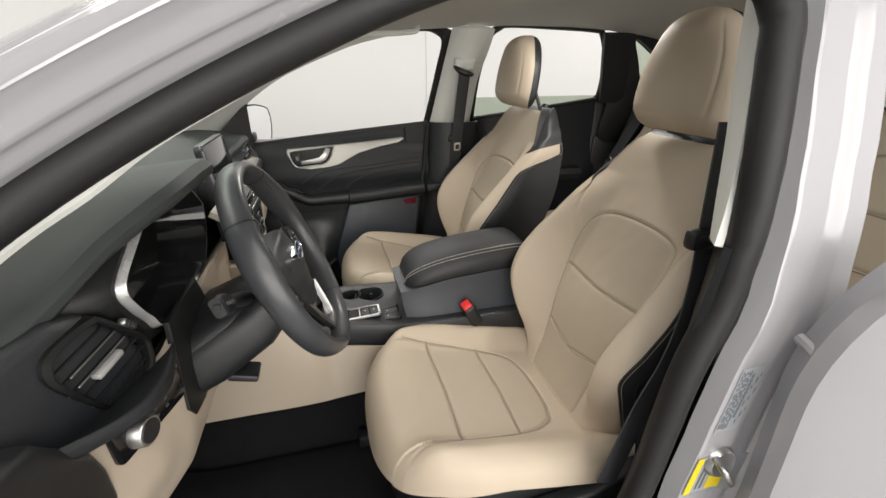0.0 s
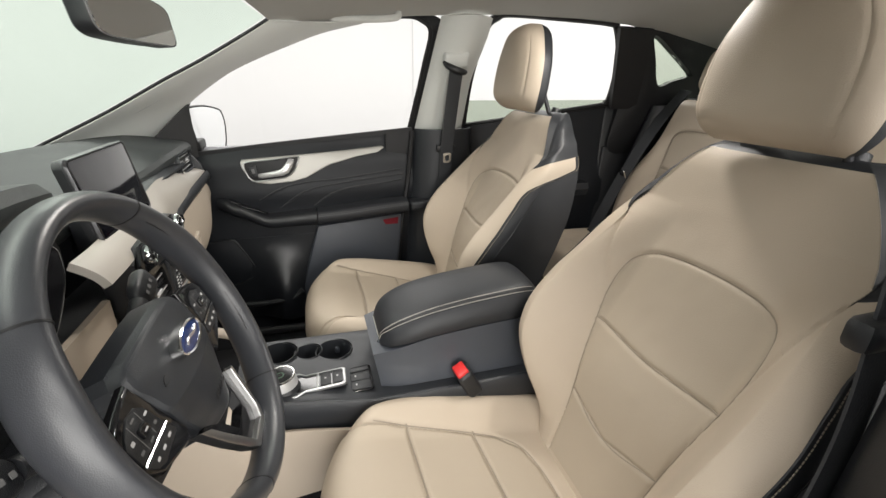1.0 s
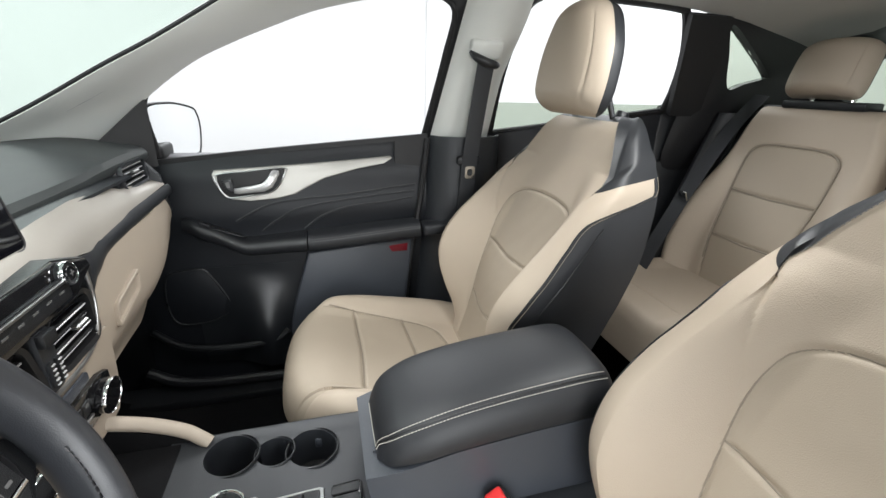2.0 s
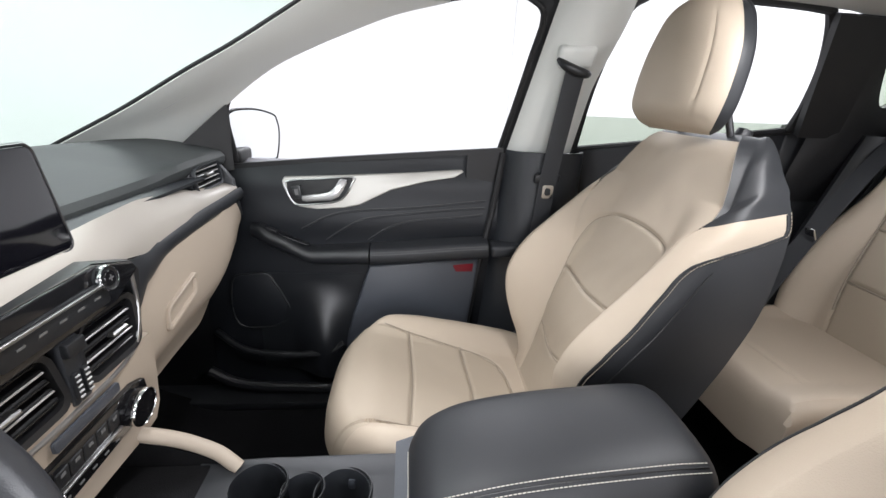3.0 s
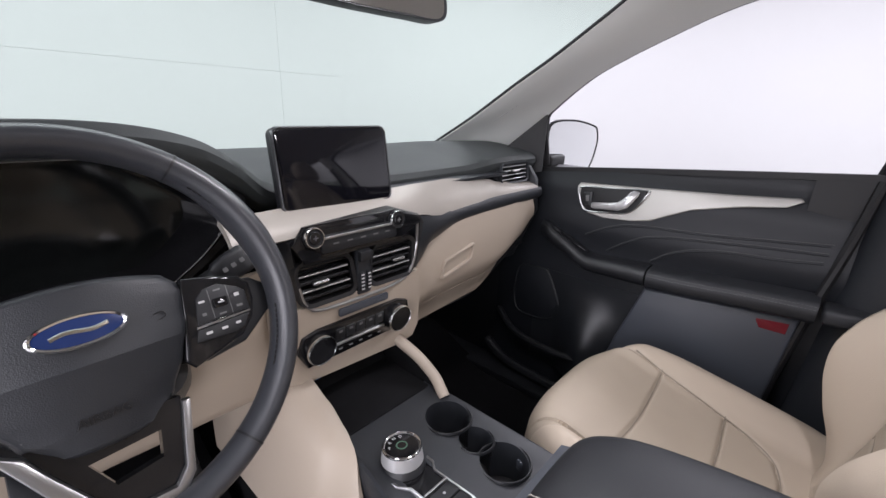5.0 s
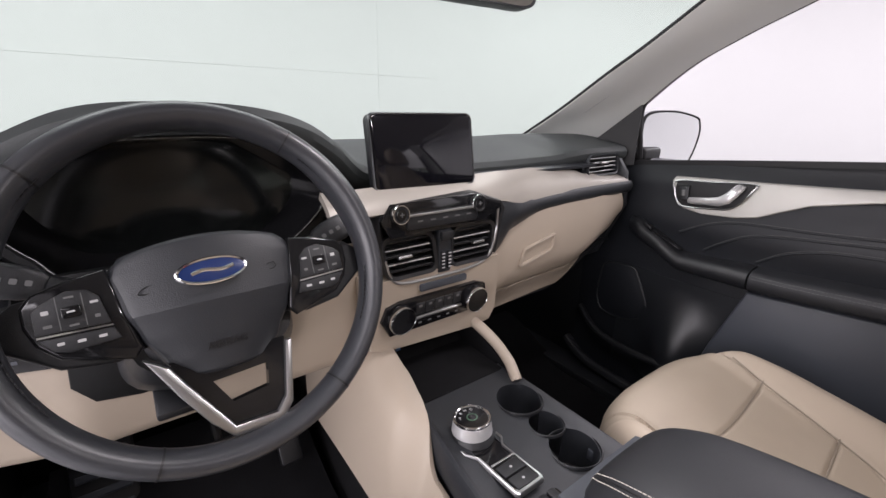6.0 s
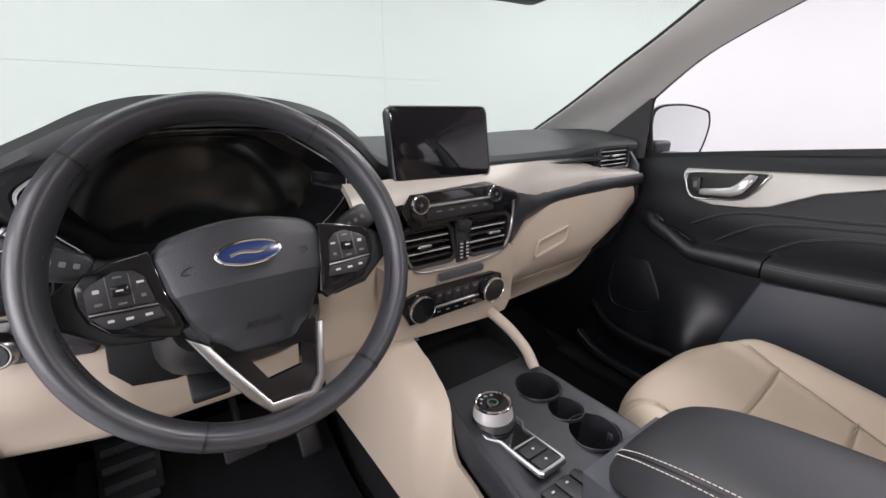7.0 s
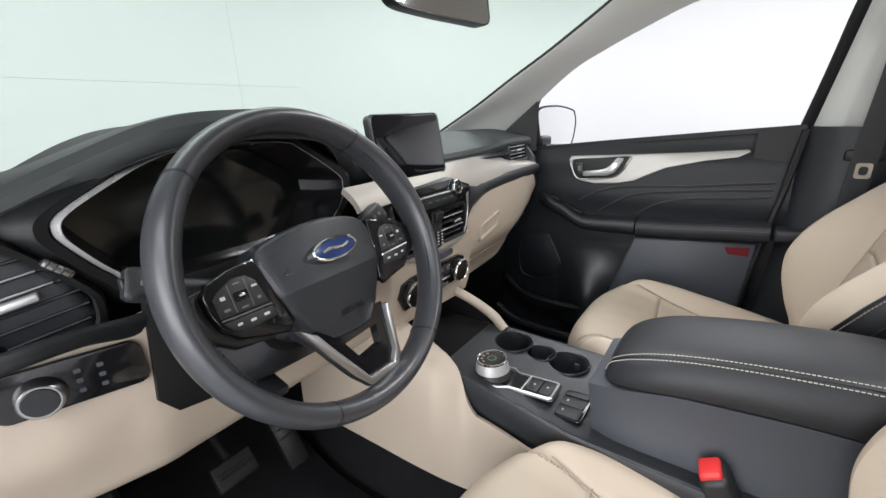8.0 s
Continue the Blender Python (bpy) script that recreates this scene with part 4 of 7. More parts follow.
def vent(o, u, v, w, h, nb, tabx=0.0, parent=None, rim=0.012, slant=0.0, knob=True, bright=False):
    """An air vent: frame, dark box, slats and a chrome slider."""
    u, v = Vector(u).normalized(), Vector(v).normalized()
    n = u.cross(v)
    o = Vector(o)
    m = basis(o, u, v)

    def q(a, b, c=0.0):
        return m @ Vector((a + slant * b, b, c))
    outl = rrect(w, h, min(w, h) * 0.25)
    inl = rrect(w - 2 * rim, h - 2 * rim, min(w, h) * 0.18)
    fr = part("vent_frame", loft([[q(a, b, -0.004) for a, b in outl], [q(a, b, 0.004) for a, b in outl], [q(a * 0.985, b * 0.985, 0.007) for a, b in outl], [q(a, b, 0.005) for a, b in inl], [q(a, b, -0.03) for a, b in inl]], cap=False), SOFT if bright else EMBOSS, parent, "black air vent frame")
    part("vent_box", loft([[q(a, b, -0.032) for a, b in inl], [q(a, b, -0.036) for a, b in inl]]), EMBOSS, fr)
    for k in range(nb):
        b = (k + 0.5) / nb * (h - 2 * rim) - (h / 2 - rim)
        hw = (w / 2 - rim) * 0.985
        bm = box(None, (2 * hw, 0.0045, 0.022), 0.0015, 1, m @ Matrix.Translation((slant * b, b, -0.012)) @ Matrix.Rotation(radians(-12), 4, "X"))
        sl = part("vent_slat", bm, EMBOSS, fr)
        part("slat_edge", box(None, (2 * hw * 0.96, 0.0024, 0.002), 0.0006, 1, m @ Matrix.Translation((slant * b, b + 0.0012, 0.0005))), HANDLE if k % 2 == 1 or bright else GLOSS, sl, "thin bright slat edge" if k % 2 == 1 or bright else "")
    if knob:
        b = (nb // 2 + 0.5) / nb * (h - 2 * rim) - (h / 2 - rim)
        part("vent_slider", box(None, (w * 0.26, 0.006, 0.012), 0.002, 1, m @ Matrix.Translation((tabx + slant * b, b, 0.004))), SATIN, fr, "satin silver vent slider")
    return fr


# driver vent faces rearwards; its inner corner sits below the instrument bezel
VU, VV = Vector((1, -0.3, 0)).normalized(), Vector((0, 0, 1))
VN = VU.cross(VV)
VO = Vector((-0.590, 0.205, 0))
VK = VU.x


def vq(x, z, d):
    """A point on the slanted driver vent face, x and z in the car, d in front of it."""
    return VO + VU * ((x + 0.590) / VK) + Vector((0, 0, z)) + VN * d


VOUT = [(-0.676, 1.090), (-0.662, 1.102), (-0.622, 1.106), (-0.606, 1.098), (-0.566, 1.050), (-0.560, 1.030), (-0.564, 1.006), (-0.580, 0.996), (-0.615, 0.992), (-0.632, 1.000), (-0.672, 1.065)]
vo = [(p.x, p.z) for p in spline([(a, 0, b) for a, b in VOUT], 44, True)]
vc = (-0.618, 1.050)


def vring(sc_, d):
    return [vq(vc[0] + (a - vc[0]) * sc_, vc[1] + (b - vc[1]) * sc_, d) for a, b in vo]


dv = part("vent_frame", loft([vring(1.16, -0.012), vring(1.13, 0.002), vring(1.03, 0.005), vring(0.98, 0.002), vring(0.95, -0.07)], cap=False), HOODBLACK, dash, "black driver air vent frame")
part("vent_box", loft([vring(0.96, -0.066), vring(0.96, -0.070)]), CARPET, dv)
for k in range(6):
    q = (k - 2.5) * 0.0165
    hl = 0.052 * math.sqrt(max(0.1, 1 - (q / 0.060) ** 2))
    m = Matrix.Translation(vq(vc[0] + 0.42 * q, vc[1] - 0.95 * q, -0.006)) @ basis((0, 0, 0), VU, VV) @ Matrix.Rotation(radians(11), 4, "Z")
    sl = part("vent_slat", box(None, (2 * hl, 0.0030, 0.012), 0.0012, 1, m @ Matrix.Rotation(radians(14), 4, "X")), HOODBLACK, dv)
    if k in (1, 2):
        part("slat_edge", box(None, (hl * 1.5, 0.0022, 0.003), 0.001, 1, m @ Matrix.Translation((0.0, 0, 0.0065))), SATIN, sl, "satin slat edge")
part("vent_slider", box(None, (0.042, 0.0085, 0.014), 0.003, 2, Matrix.Translation(vq(vc[0], vc[1], 0.0)) @ basis((0, 0, 0), VU, VV) @ Matrix.Rotation(radians(11), 4, "Z")), HANDLE, dv, "satin vent slider")
part("thumbwheel", box((-0.580, 0.199, 1.079), (0.030, 0.010, 0.009), 0.003, 2, pose(0, 0, 0, 0, 46, 0)), SATIN, dash, "ridged vent thumbwheel")
for k in range(4):
    part("ridge", box((-0.5875 + 0.005 * k, 0.1945, 1.0865 - 0.005 * k), (0.0015, 0.003, 0.008), 0.0005, 1, pose(0, 0, 0, 0, 46, 0)), PLASTIC, dash)

# beige lower dashboard, driver side
def knee(u, v):
    x = lerp(-0.690, -0.13, u)
    z = lerp(lerp(0.994, 1.012, sstep(-0.60, -0.48, x)), 0.745, v)
    y = 0.192 + 0.3 * max(0.0, -0.53 - x) + 0.02 * sstep(0.55, 1, v) + 0.10 * sstep(0.80, 1.0, v) - 0.014 * math.exp(-((z - 0.875) / 0.035) ** 2) * (1 - u) * (1 - sstep(-0.62, -0.54, x))
    return (x, y, z)


part("knee_panel", sheet(knee, 40, 30, 0.01), BEIGE, dash, "beige lower dashboard panel")
part("knee_panel_low", sheet(lambda u, v: (lerp(-0.752, -0.16, u), lerp(0.31, 0.56, v), lerp(0.75, 0.66, v)), 20, 6, 0.01), BEIGE, dash, "beige underside panel")
part("dash_end_low", prism([(-0.30, 0.70), (-0.30, 1.00), (-0.45, 1.00), (-0.47, 0.80), (-0.40, 0.62), (-0.30, 0.62)], (-0.757, 0, 0), (0, -1, 0), (0, 0, 1), 0.02, 0.004), BEIGE, dash, "beige dashboard end")
LEDGE = ((-0.745, 0.262, 0.250, 1.026), (-0.72, 0.246, 0.222, 1.022), (-0.70, 0.240, 0.200, 1.018), (-0.68, 0.234, 0.179, 1.017), (-0.655, 0.227, 0.162, 1.018), (-0.625, 0.217, 0.154, 1.021), (-0.595, 0.208, 0.157, 1.020), (-0.57, 0.201, 0.163, 1.016), (-0.54, 0.194, 0.172, 1.010), (-0.51, 0.190, 0.181, 1.006), (-0.48, 0.190, 0.186, 1.004))


def ledge(u):
    x = lerp(-0.745, -0.48, u)
    xs = [a[0] for a in LEDGE]
    yi, yo, zz = (curve(xs, [a[k] for a in LEDGE], x) for k in (1, 2, 3))
    w = yi - yo
    return spline([Vector((x, yi + 0.02, 0.996)), Vector((x, yi, 0.999)), Vector((x, yo + 0.25 * w, zz)), Vector((x, yo + 0.004, zz + 0.002)), Vector((x, yo, zz - 0.006)), Vector((x, yo + 0.006, zz - 0.018)), Vector((x, yi - 0.004, zz - 0.030)), Vector((x, yi + 0.02, zz - 0.032))], 28, True)


part("lower_ledge", loft([ledge(k / 30) for k in range(31)]), LEDGEM, dash, "dark rounded ledge under the driver vent", angle=60)
LU = Vector((1, -0.3, 0)).normalized()
LN = LU.cross(Vector((0, 0, 1)))


def lq(x, z, d=0.0):
    """A point on the slanted knee panel."""
    return Vector((x, 0.192 + 0.3 * max(0.0, -0.53 - x), z)) + LN * (d + 0.0105)


lsp = part("light_switch_panel", prism(rrect(0.128 / LU.x, 0.056, 0.012), lq(-0.594, 0.954, 0.001), LU, (-0.06, 0, 1), 0.005, 0.002), GLOSS, dash, "gloss black headlamp switch panel")
lk = part("headlamp_knob", disc(lq(-0.619, 0.949, 0.004), LN, 0.0225, 0.0195, 0.017, 40, 0.002), SATIN, lsp, "satin chrome headlamp knob")
part("knob_face", disc(lq(-0.619, 0.949, 0.0205), LN, 0.0160, 0.0155, 0.0018, 36, 0.0006), PLASTIC, lk, "black knob face")
for k in range(3):
    for x in (-0.588, -0.569):
        part("switch_mark", prism(rrect(0.006, 0.005, 0.001, 2), lq(x, 0.941 + 0.012 * k, 0.0061), LU, (0, 0, 1), 0.0004, 0), SLATE, lsp)
# dark gap panel between knee panel and steering column
part("column_gap", prism([(-0.085, 0.075), (0.06, 0.075), (0.10, 0.0), (0.05, -0.100), (-0.03, -0.108), (-0.078, -0.100), (-0.098, -0.072)], (-0.435, 0.186, 0.965), (1, 0, 0), (0, 0, 1), 0.008, 0.003), HOODBLACK, dash, "black panel under the steering column")
part("release_lever", box((-0.43, 0.12, 0.872), (0.045, 0.05, 0.014), 0.004, 2, pose(0, 0, 0, 15)), PLASTIC, dash, "small black release lever")

# steering column and stalks
sc = thing("steering_column", (-0.375, 0.12, 1.02), "black plastic steering column shroud with two stalks", "steering column")
CC = Vector((-0.377, 0.010, 1.062))
TL = radians(23.5)
AX = Vector((0, math.cos(TL), -math.sin(TL)))   # from the wheel towards the dashboard
UPW = Vector((0, math.sin(TL), math.cos(TL)))
NW = -AX
XW = Vector((1, 0, 0))


def colring(d, w, h, dz=0.0, p=3.0, k=36):
    o = CC + AX * d + UPW * dz
    r = []
    for i in range(k):
        a = 2 * math.pi * i / k
        ca, sa = math.cos(a), math.sin(a)
        n = (abs(ca) ** p + abs(sa) ** p) ** (-1 / p)
        r.append(o + XW * (w * ca * n) + UPW * (h * sa * n))
    return r


part("upper_shroud", loft([colring(0.055, 0.062, 0.036, -0.042), colring(0.075, 0.074, 0.042, -0.042), colring(0.13, 0.088, 0.048, -0.045), colring(0.20, 0.100, 0.050, -0.048), colring(0.27, 0.11, 0.050, -0.048)]), PLASTIC, sc, "black upper column shroud")
part("lower_shroud", loft([colring(0.07, 0.082, 0.045, -0.045), colring(0.10, 0.090, 0.052, -0.055), colring(0.20, 0.105, 0.060, -0.065), colring(0.24, 0.108, 0.060, -0.065)]), PLASTIC, sc, "dark lower column shroud")
for s, nm in ((-1, "indicator_stalk"), (1, "wiper_stalk")):
    a = CC + AX * 0.088 + UPW * 0.000 + XW * (0.070 * s)
    b = CC + AX * 0.084 + UPW * 0.030 + XW * (0.135 * s)
    c = CC + AX * 0.080 + UPW * 0.046 + XW * (0.178 * s)
    along = (c - b).normalized()
    wide = (UPW - along * UPW.dot(along)).normalized()
    stk = part(nm, tube(spline([a, a.lerp(b, 0.5), b], 10), [0.013 - 0.002 * i / 10 for i in range(11)], 14), PLASTIC, sc, "black column stalk")
    grip = [(0.0, 0.55), (0.006, 0.85), (0.020, 1.0), (0.040, 1.04), (0.046, 0.96), (0.049, 0.80)]
    part("stalk_end", loft([[b + along * d_ + wide * (y_ * k_) + NW * (x_ * k_) for x_, y_ in rrect(0.020, 0.034, 0.007, 4)] for d_, k_ in grip]), PLASTIC, stk, "broad paddle end of the stalk")
    part("end_button", box(b + along * 0.0495, (0.003, 0.010, 0.012), 0.001, 1, Matrix.Identity(4)), PLASTIC, stk, "small end button")
    for k in range(3):
        part("stalk_mark", prism(rrect(0.0055, 0.0055, 0.001, 2), b + along * (0.012 + 0.011 * k) + NW * 0.0108, along * s, wide, 0.0005, 0), GREYMARK, stk)

# steering wheel
sw = thing("steering_wheel", tuple(CC), "black leather steering wheel with silver lower spoke", "steering wheel")
RM, RT = 0.1742, 0.0158
HUB = CC - NW * 0.015
turned = Matrix.Rotation(radians(1.0), 3, NW)
UC = UPW
XW, UPW = turned @ XW, turned @ UPW


def wp(a, r, d=0.0):
    """Point on the wheel: angle from the right, radius, lift towards the driver."""
    return CC + XW * (r * math.cos(a)) + UPW * (r * math.sin(a)) + NW * d


def rim_bm(a0, a1, k, extra=0.0, full=False):
    rings = []
    for i in range(k if full else k + 1):
        a = radians(a0 + (a1 - a0) * i / k)
        c = wp(a, RM, -0.0098)
        d = (wp(a, RM + 1) - c).normalized()
        # thicker grips at ten and two, slim bottom
        g = math.exp(-((math.degrees(a) % 360 - 25) / 16) ** 2) + math.exp(-((math.degrees(a) % 360 - 155) / 16) ** 2)
        rr = RT + extra + 0.0018 * g
        rings.append([c + d * (rr * 0.84 * math.cos(t) - 0.001 * g) + NW * (rr * 1.40 * math.sin(t)) for t in [2 * math.pi * j / 18 for j in range(18)]])
    return loft(rings, loop=full, cap=not full)


rim = part("rim", rim_bm(0, 360, 120, full=True), RIML, sw, "black leather wheel rim")
for a in (54, 136, 244, 305):
    part("rim_seam", rim_bm(a - 0.35, a + 0.35, 2, 0.0006), EMBOSS, rim, "stitched leather seam")
for a0, a1 in ((14, 46), (134, 166), (-30, -8), (188, 210)):
    path = [wp(radians(lerp(a0, a1, i / 40)), RM - RT * 0.80, 0.0015) for i in range(41)]
    part("rim_stitch", stitches(path, 0.0055, 0.004, 0.0008), EMBOSS, rim, "lacing along the inner rim")


def wplate(pts, d, depth, bev=0.003, seg=3):
    return prism(pts, HUB + NW * d, XW, UPW, depth, bev, seg)


# centre pad: a raised upper face, a crease and a receding lower face
def pad_pt(u, v, deep=0.0):
    y0 = lerp(-0.093, 0.051, (v + 1) / 2)
    x = u * table([-0.093, -0.086, -0.068, -0.040, -0.008, 0.026, 0.038, 0.051], [0.034, 0.043, 0.057, 0.071, 0.081, 0.087, 0.084, 0.074], y0)
    y = y0 - 0.010 * u * u * sstep(0.0, 0.05, y0)
    lift = 0.0205 - (0.13 * (y0 + 0.019) if y0 > -0.019 else 0.20 * (-0.019 - y0)) - 0.016 * u * u
    t = min(1.0, math.hypot(max(0, (abs(u) - 0.86) / 0.14), max(0, (abs(v) - 0.90) / 0.10)))
    return HUB + XW * x + UPW * y + NW * (lift - 0.012 * (1 - math.sqrt(max(0.0, 1 - t ** 2.2))) - deep)


bm_pad = grid_parts(pad_pt, 48, 66, lambda u, v: 0)[0]
rim_uv = [(lerp(-1, 1, k / 40), 1) for k in range(40)] + [(1, lerp(1, -1, k / 40)) for k in range(40)] + [(lerp(1, -1, k / 40), -1) for k in range(40)] + [(-1, lerp(-1, 1, k / 40)) for k in range(40)]
loft([[pad_pt(a, b, dp) for a, b in rim_uv] for dp in (0.0, 0.030)], cap=False, bm=bm_pad)
part("horn_pad", bm_pad, SOFT, sw, "dark grained airbag pad", angle=14)
part("hub_back", disc(CC + AX * 0.06 - UC * 0.02, NW, 0.04, 0.055, 0.04, 32), RUBBER, sw, "black hub cover")
# emblem
EC = HUB + NW * 0.0245 + UPW * 0.010


def oval(w, h, d, k=48):
    return [EC + XW * (w * math.cos(2 * math.pi * i / k)) + UPW * (h * math.sin(2 * math.pi * i / k)) + NW * d for i in range(k)]


em = part("emblem", loft([oval(0.0328, 0.0136, -0.010), oval(0.0328, 0.0136, 0.0012), oval(0.0314, 0.0124, 0.0024), oval(0.0296, 0.0108, 0.0014), oval(0.0294, 0.0106, -0.004)], cap=False), CHROME, sw, "chrome oval emblem rim")
part("emblem_field", loft([oval(0.0296, 0.0108, -0.006), oval(0.0294, 0.0106, 0.0008), oval(0.02, 0.007, 0.0014)]), BLUE, em, "blue enamel oval")
part("emblem_bar", tube(spline([EC + XW * x_ + UPW * y_ + NW * 0.0014 for x_, y_ in ((-0.019, -0.0012), (-0.008, 0.0012), (0.008, -0.0008), (0.019, 0.0014))], 20), 0.0019, 8), CHROME, em, "slender silver bar")
for s in (-1, 1):
    hm = pad_pt(0.68 * s, 0.34) + NW * 0.0003
    part("horn_mark", stitches(spline([hm + XW * a + UPW * b for a, b in ((-0.007, -0.002), (-0.003, 0.002), (0.004, 0.0035), (0.006, -0.001), (0.001, -0.0035), (-0.006, -0.003))], 24, True), 0.0012, 0.0012, 0.0006), EMBOSS, sw, "embossed horn mark")
ap, aq = pad_pt(0, -0.6), pad_pt(0, -0.5)
text("airbag_mark", "AIRBAG", 0.011, basis(ap + NW * 0.0004, XW, (aq - ap)), EMBOSS, sw)

# side spokes with button pods
for s in (-1, 1):
    def side(pts, dy=0.0):
        q = [(a * s, b + dy) for a, b in pts]
        return q if s > 0 else q[::-1]
    sp = part("spoke", wplate(side([(0.070, 0.018), (0.105, 0.022), (0.152, 0.016), (0.168, 0.004), (0.164, -0.024), (0.130, -0.050), (0.090, -0.056), (0.066, -0.050)]), -0.018, 0.010, 0.004), PLASTIC, sw, "black side spoke")
    pd = part("button_pod", wplate(side([(0.084, 0.032), (0.115, 0.027), (0.138, 0.020), (0.147, 0.010), (0.147, -0.008), (0.141, -0.026), (0.127, -0.041), (0.100, -0.050), (0.076, -0.057), (0.068, -0.047), (0.076, -0.010)]), -0.009, 0.010, 0.004, 3), GLOSS, sp, "gloss black button pod")
    part("pod_face", wplate(side([(0.092, 0.008), (0.100, 0.016), (0.114, 0.018), (0.132, 0.010), (0.139, 0.004), (0.139, -0.016), (0.087, -0.018)]), 0.0005, 0.0022, 0.001, 2), PLASTIC, sp, "button field")
    part("pod_face", wplate(side([(0.086, -0.0225), (0.138, -0.0205), (0.130, -0.032), (0.120, -0.036), (0.082, -0.034)]), 0.0005, 0.0022, 0.001, 2), PLASTIC, sp, "button field")
    part("pod_bar", wplate(side([(0.086, -0.0188), (0.139, -0.0168), (0.139, -0.0195), (0.085, -0.0215)]), 0.0015, 0.0022, 0.0006, 1), CHROME, sp, "bright divider bar")
    for x0 in (0.1035, 0.1215):
        part("button_gap", wplate(side([(x0, 0.014), (x0 + 0.0007, 0.014), (x0 + 0.0007, -0.0155), (x0, -0.0155)]), 0.0025, 0.0004, 0, 1), GREYMARK, sp)
    part("button", wplate(rrect(0.014, 0.010, 0.002, 3, 0.1125 * s, -0.001), 0.002, 0.004, 0.0012, 2), GLOSS, sp, "raised centre button")
    for bx, by, bw, bh, m_ in ((0.096, 0.004, 0.006, 0.0022, 0), (0.0955, -0.009, 0.004, 0.003, 1), (0.1125, 0.012, 0.007, 0.0018, 1), (0.1125, -0.001, 0.006, 0.0016, 0), (0.1125, -0.013, 0.007, 0.0018, 1), (0.130, 0.002, 0.005, 0.0036, 0), (0.130, -0.010, 0.006, 0.0026, 1), (0.095, -0.028, 0.006, 0.0026, 0), (0.110, -0.028, 0.006, 0.0026, 0), (0.124, -0.027, 0.005, 0.0026, 0)):
        part("button_mark", wplate(rrect(bw, bh, 0.0006, 2, bx * s, by), 0.0062 if abs(by + 0.001) < 1e-6 else 0.0026, 0.0004, 0, 1), GREYMARK if m_ else WHITEMARK, sp)
# lower spoke: silver edge round a gloss black plate with an opening
edge = [(-0.072, -0.060), (-0.050, -0.104), (-0.030, -0.138), (-0.012, -0.160), (0.036, -0.162), (0.049, -0.146), (0.062, -0.080), (0.055, -0.080), (0.043, -0.138), (0.032, -0.151), (-0.009, -0.149), (-0.042, -0.094), (-0.053, -0.074)]
part("lower_spoke", wplate(edge[::-1], -0.006, 0.012, 0.002, 2), SATIN, sw, "satin silver lower spoke edge")
plate = [(-0.053, -0.070), (-0.042, -0.094), (-0.009, -0.150), (0.032, -0.152), (0.044, -0.139), (0.056, -0.076)]
hole = [(-0.020, -0.100), (-0.006, -0.126), (0.030, -0.122), (0.034, -0.098)]
pl = wplate(plate, -0.016, 0.014, 0)
hl_ = wplate(hole, -0.05, 0.1, 0)
part("spoke_inner", cut(pl, [hl_]), GLOSS, sw, "gloss black inner spoke")

# ---- centre screen, radio, climate panel ----
ts = thing("touchscreen", (0, 0.19, 1.10), "upright black touchscreen on the dashboard, switched off", "touchscreen")
SU, SV = Vector((1, 0.0, 0)), Vector((0, 0.16, 0.987))
so = Vector((-0.002, 0.186, 1.158))
part("housing", prism(rrect(0.214, 0.130, 0.013), so + SU.cross(SV) * -0.016, SU, SV, 0.016, 0.004, 3), PLASTIC, ts, "black screen housing")
part("glass", prism(rrect(0.206, 0.122, 0.010), so, SU, SV, 0.002, 0.001), SCREEN, ts, "glossy dark screen glass")
part("edge", loft([[so + SU * a + SV * b + SU.cross(SV) * d for a, b in rrect(w, h, 0.012)] for w, h, d in ((0.2150, 0.1310, -0.004), (0.2155, 0.1315, -0.001), (0.2115, 0.1275, 0.0025), (0.2085, 0.1245, 0.0015))], cap=False), DARKMETAL, ts, "thin dark metal screen edge")
part("stem", box((-0.002, 0.215, 1.10), (0.12, 0.05, 0.08), 0.01), PLASTIC, ts, "black screen mount")

# pale trim sweeping from the middle to the passenger side
def trim(u, v):
    x = lerp(-0.200, 0.695, u)
    zt = table([-0.15, 0.10, 0.18, 0.30, 0.46, 0.70], [1.094, 1.099, 1.100, 1.098, 1.080, 1.058], x) - 0.010 * sstep(0.46, 0.52, x)
    zb = table([-0.15, 0.08, 0.16, 0.24, 0.37, 0.46, 0.70], [1.062, 1.066, 1.052, 1.036, 1.042, 1.044, 1.040], x)
    yt = table([-0.15, 0.10, 0.30, 0.70], [0.186, 0.200, 0.228, 0.238], x)
    return (x, yt - 0.035 * v * (1 - 0.3 * sstep(0.3, 0.7, x)) - 0.006 * math.sin(math.pi * v), lerp(zt, zb, v))


part("pale_trim", sheet(trim, 80, 10, 0.012), DASHTRIM, dash, "pale satin trim strip")


def band(u, v):
    x = lerp(0.150, 0.700, u)
    zt = table([0.08, 0.16, 0.24, 0.37, 0.46, 0.70], [1.040, 1.052, 1.036, 1.042, 1.044, 1.040], x)
    zb = table([0.10, 0.17, 0.21, 0.34, 0.60, 0.70], [0.860, 0.955, 0.992, 1.012, 1.016, 1.02], x)
    y = table([0.1, 0.18, 0.30, 0.70], [0.158, 0.172, 0.194, 0.208], x)
    return (x, y - 0.010 * math.sin(math.pi * v) + 0.012 * v, lerp(zt, zb, v))


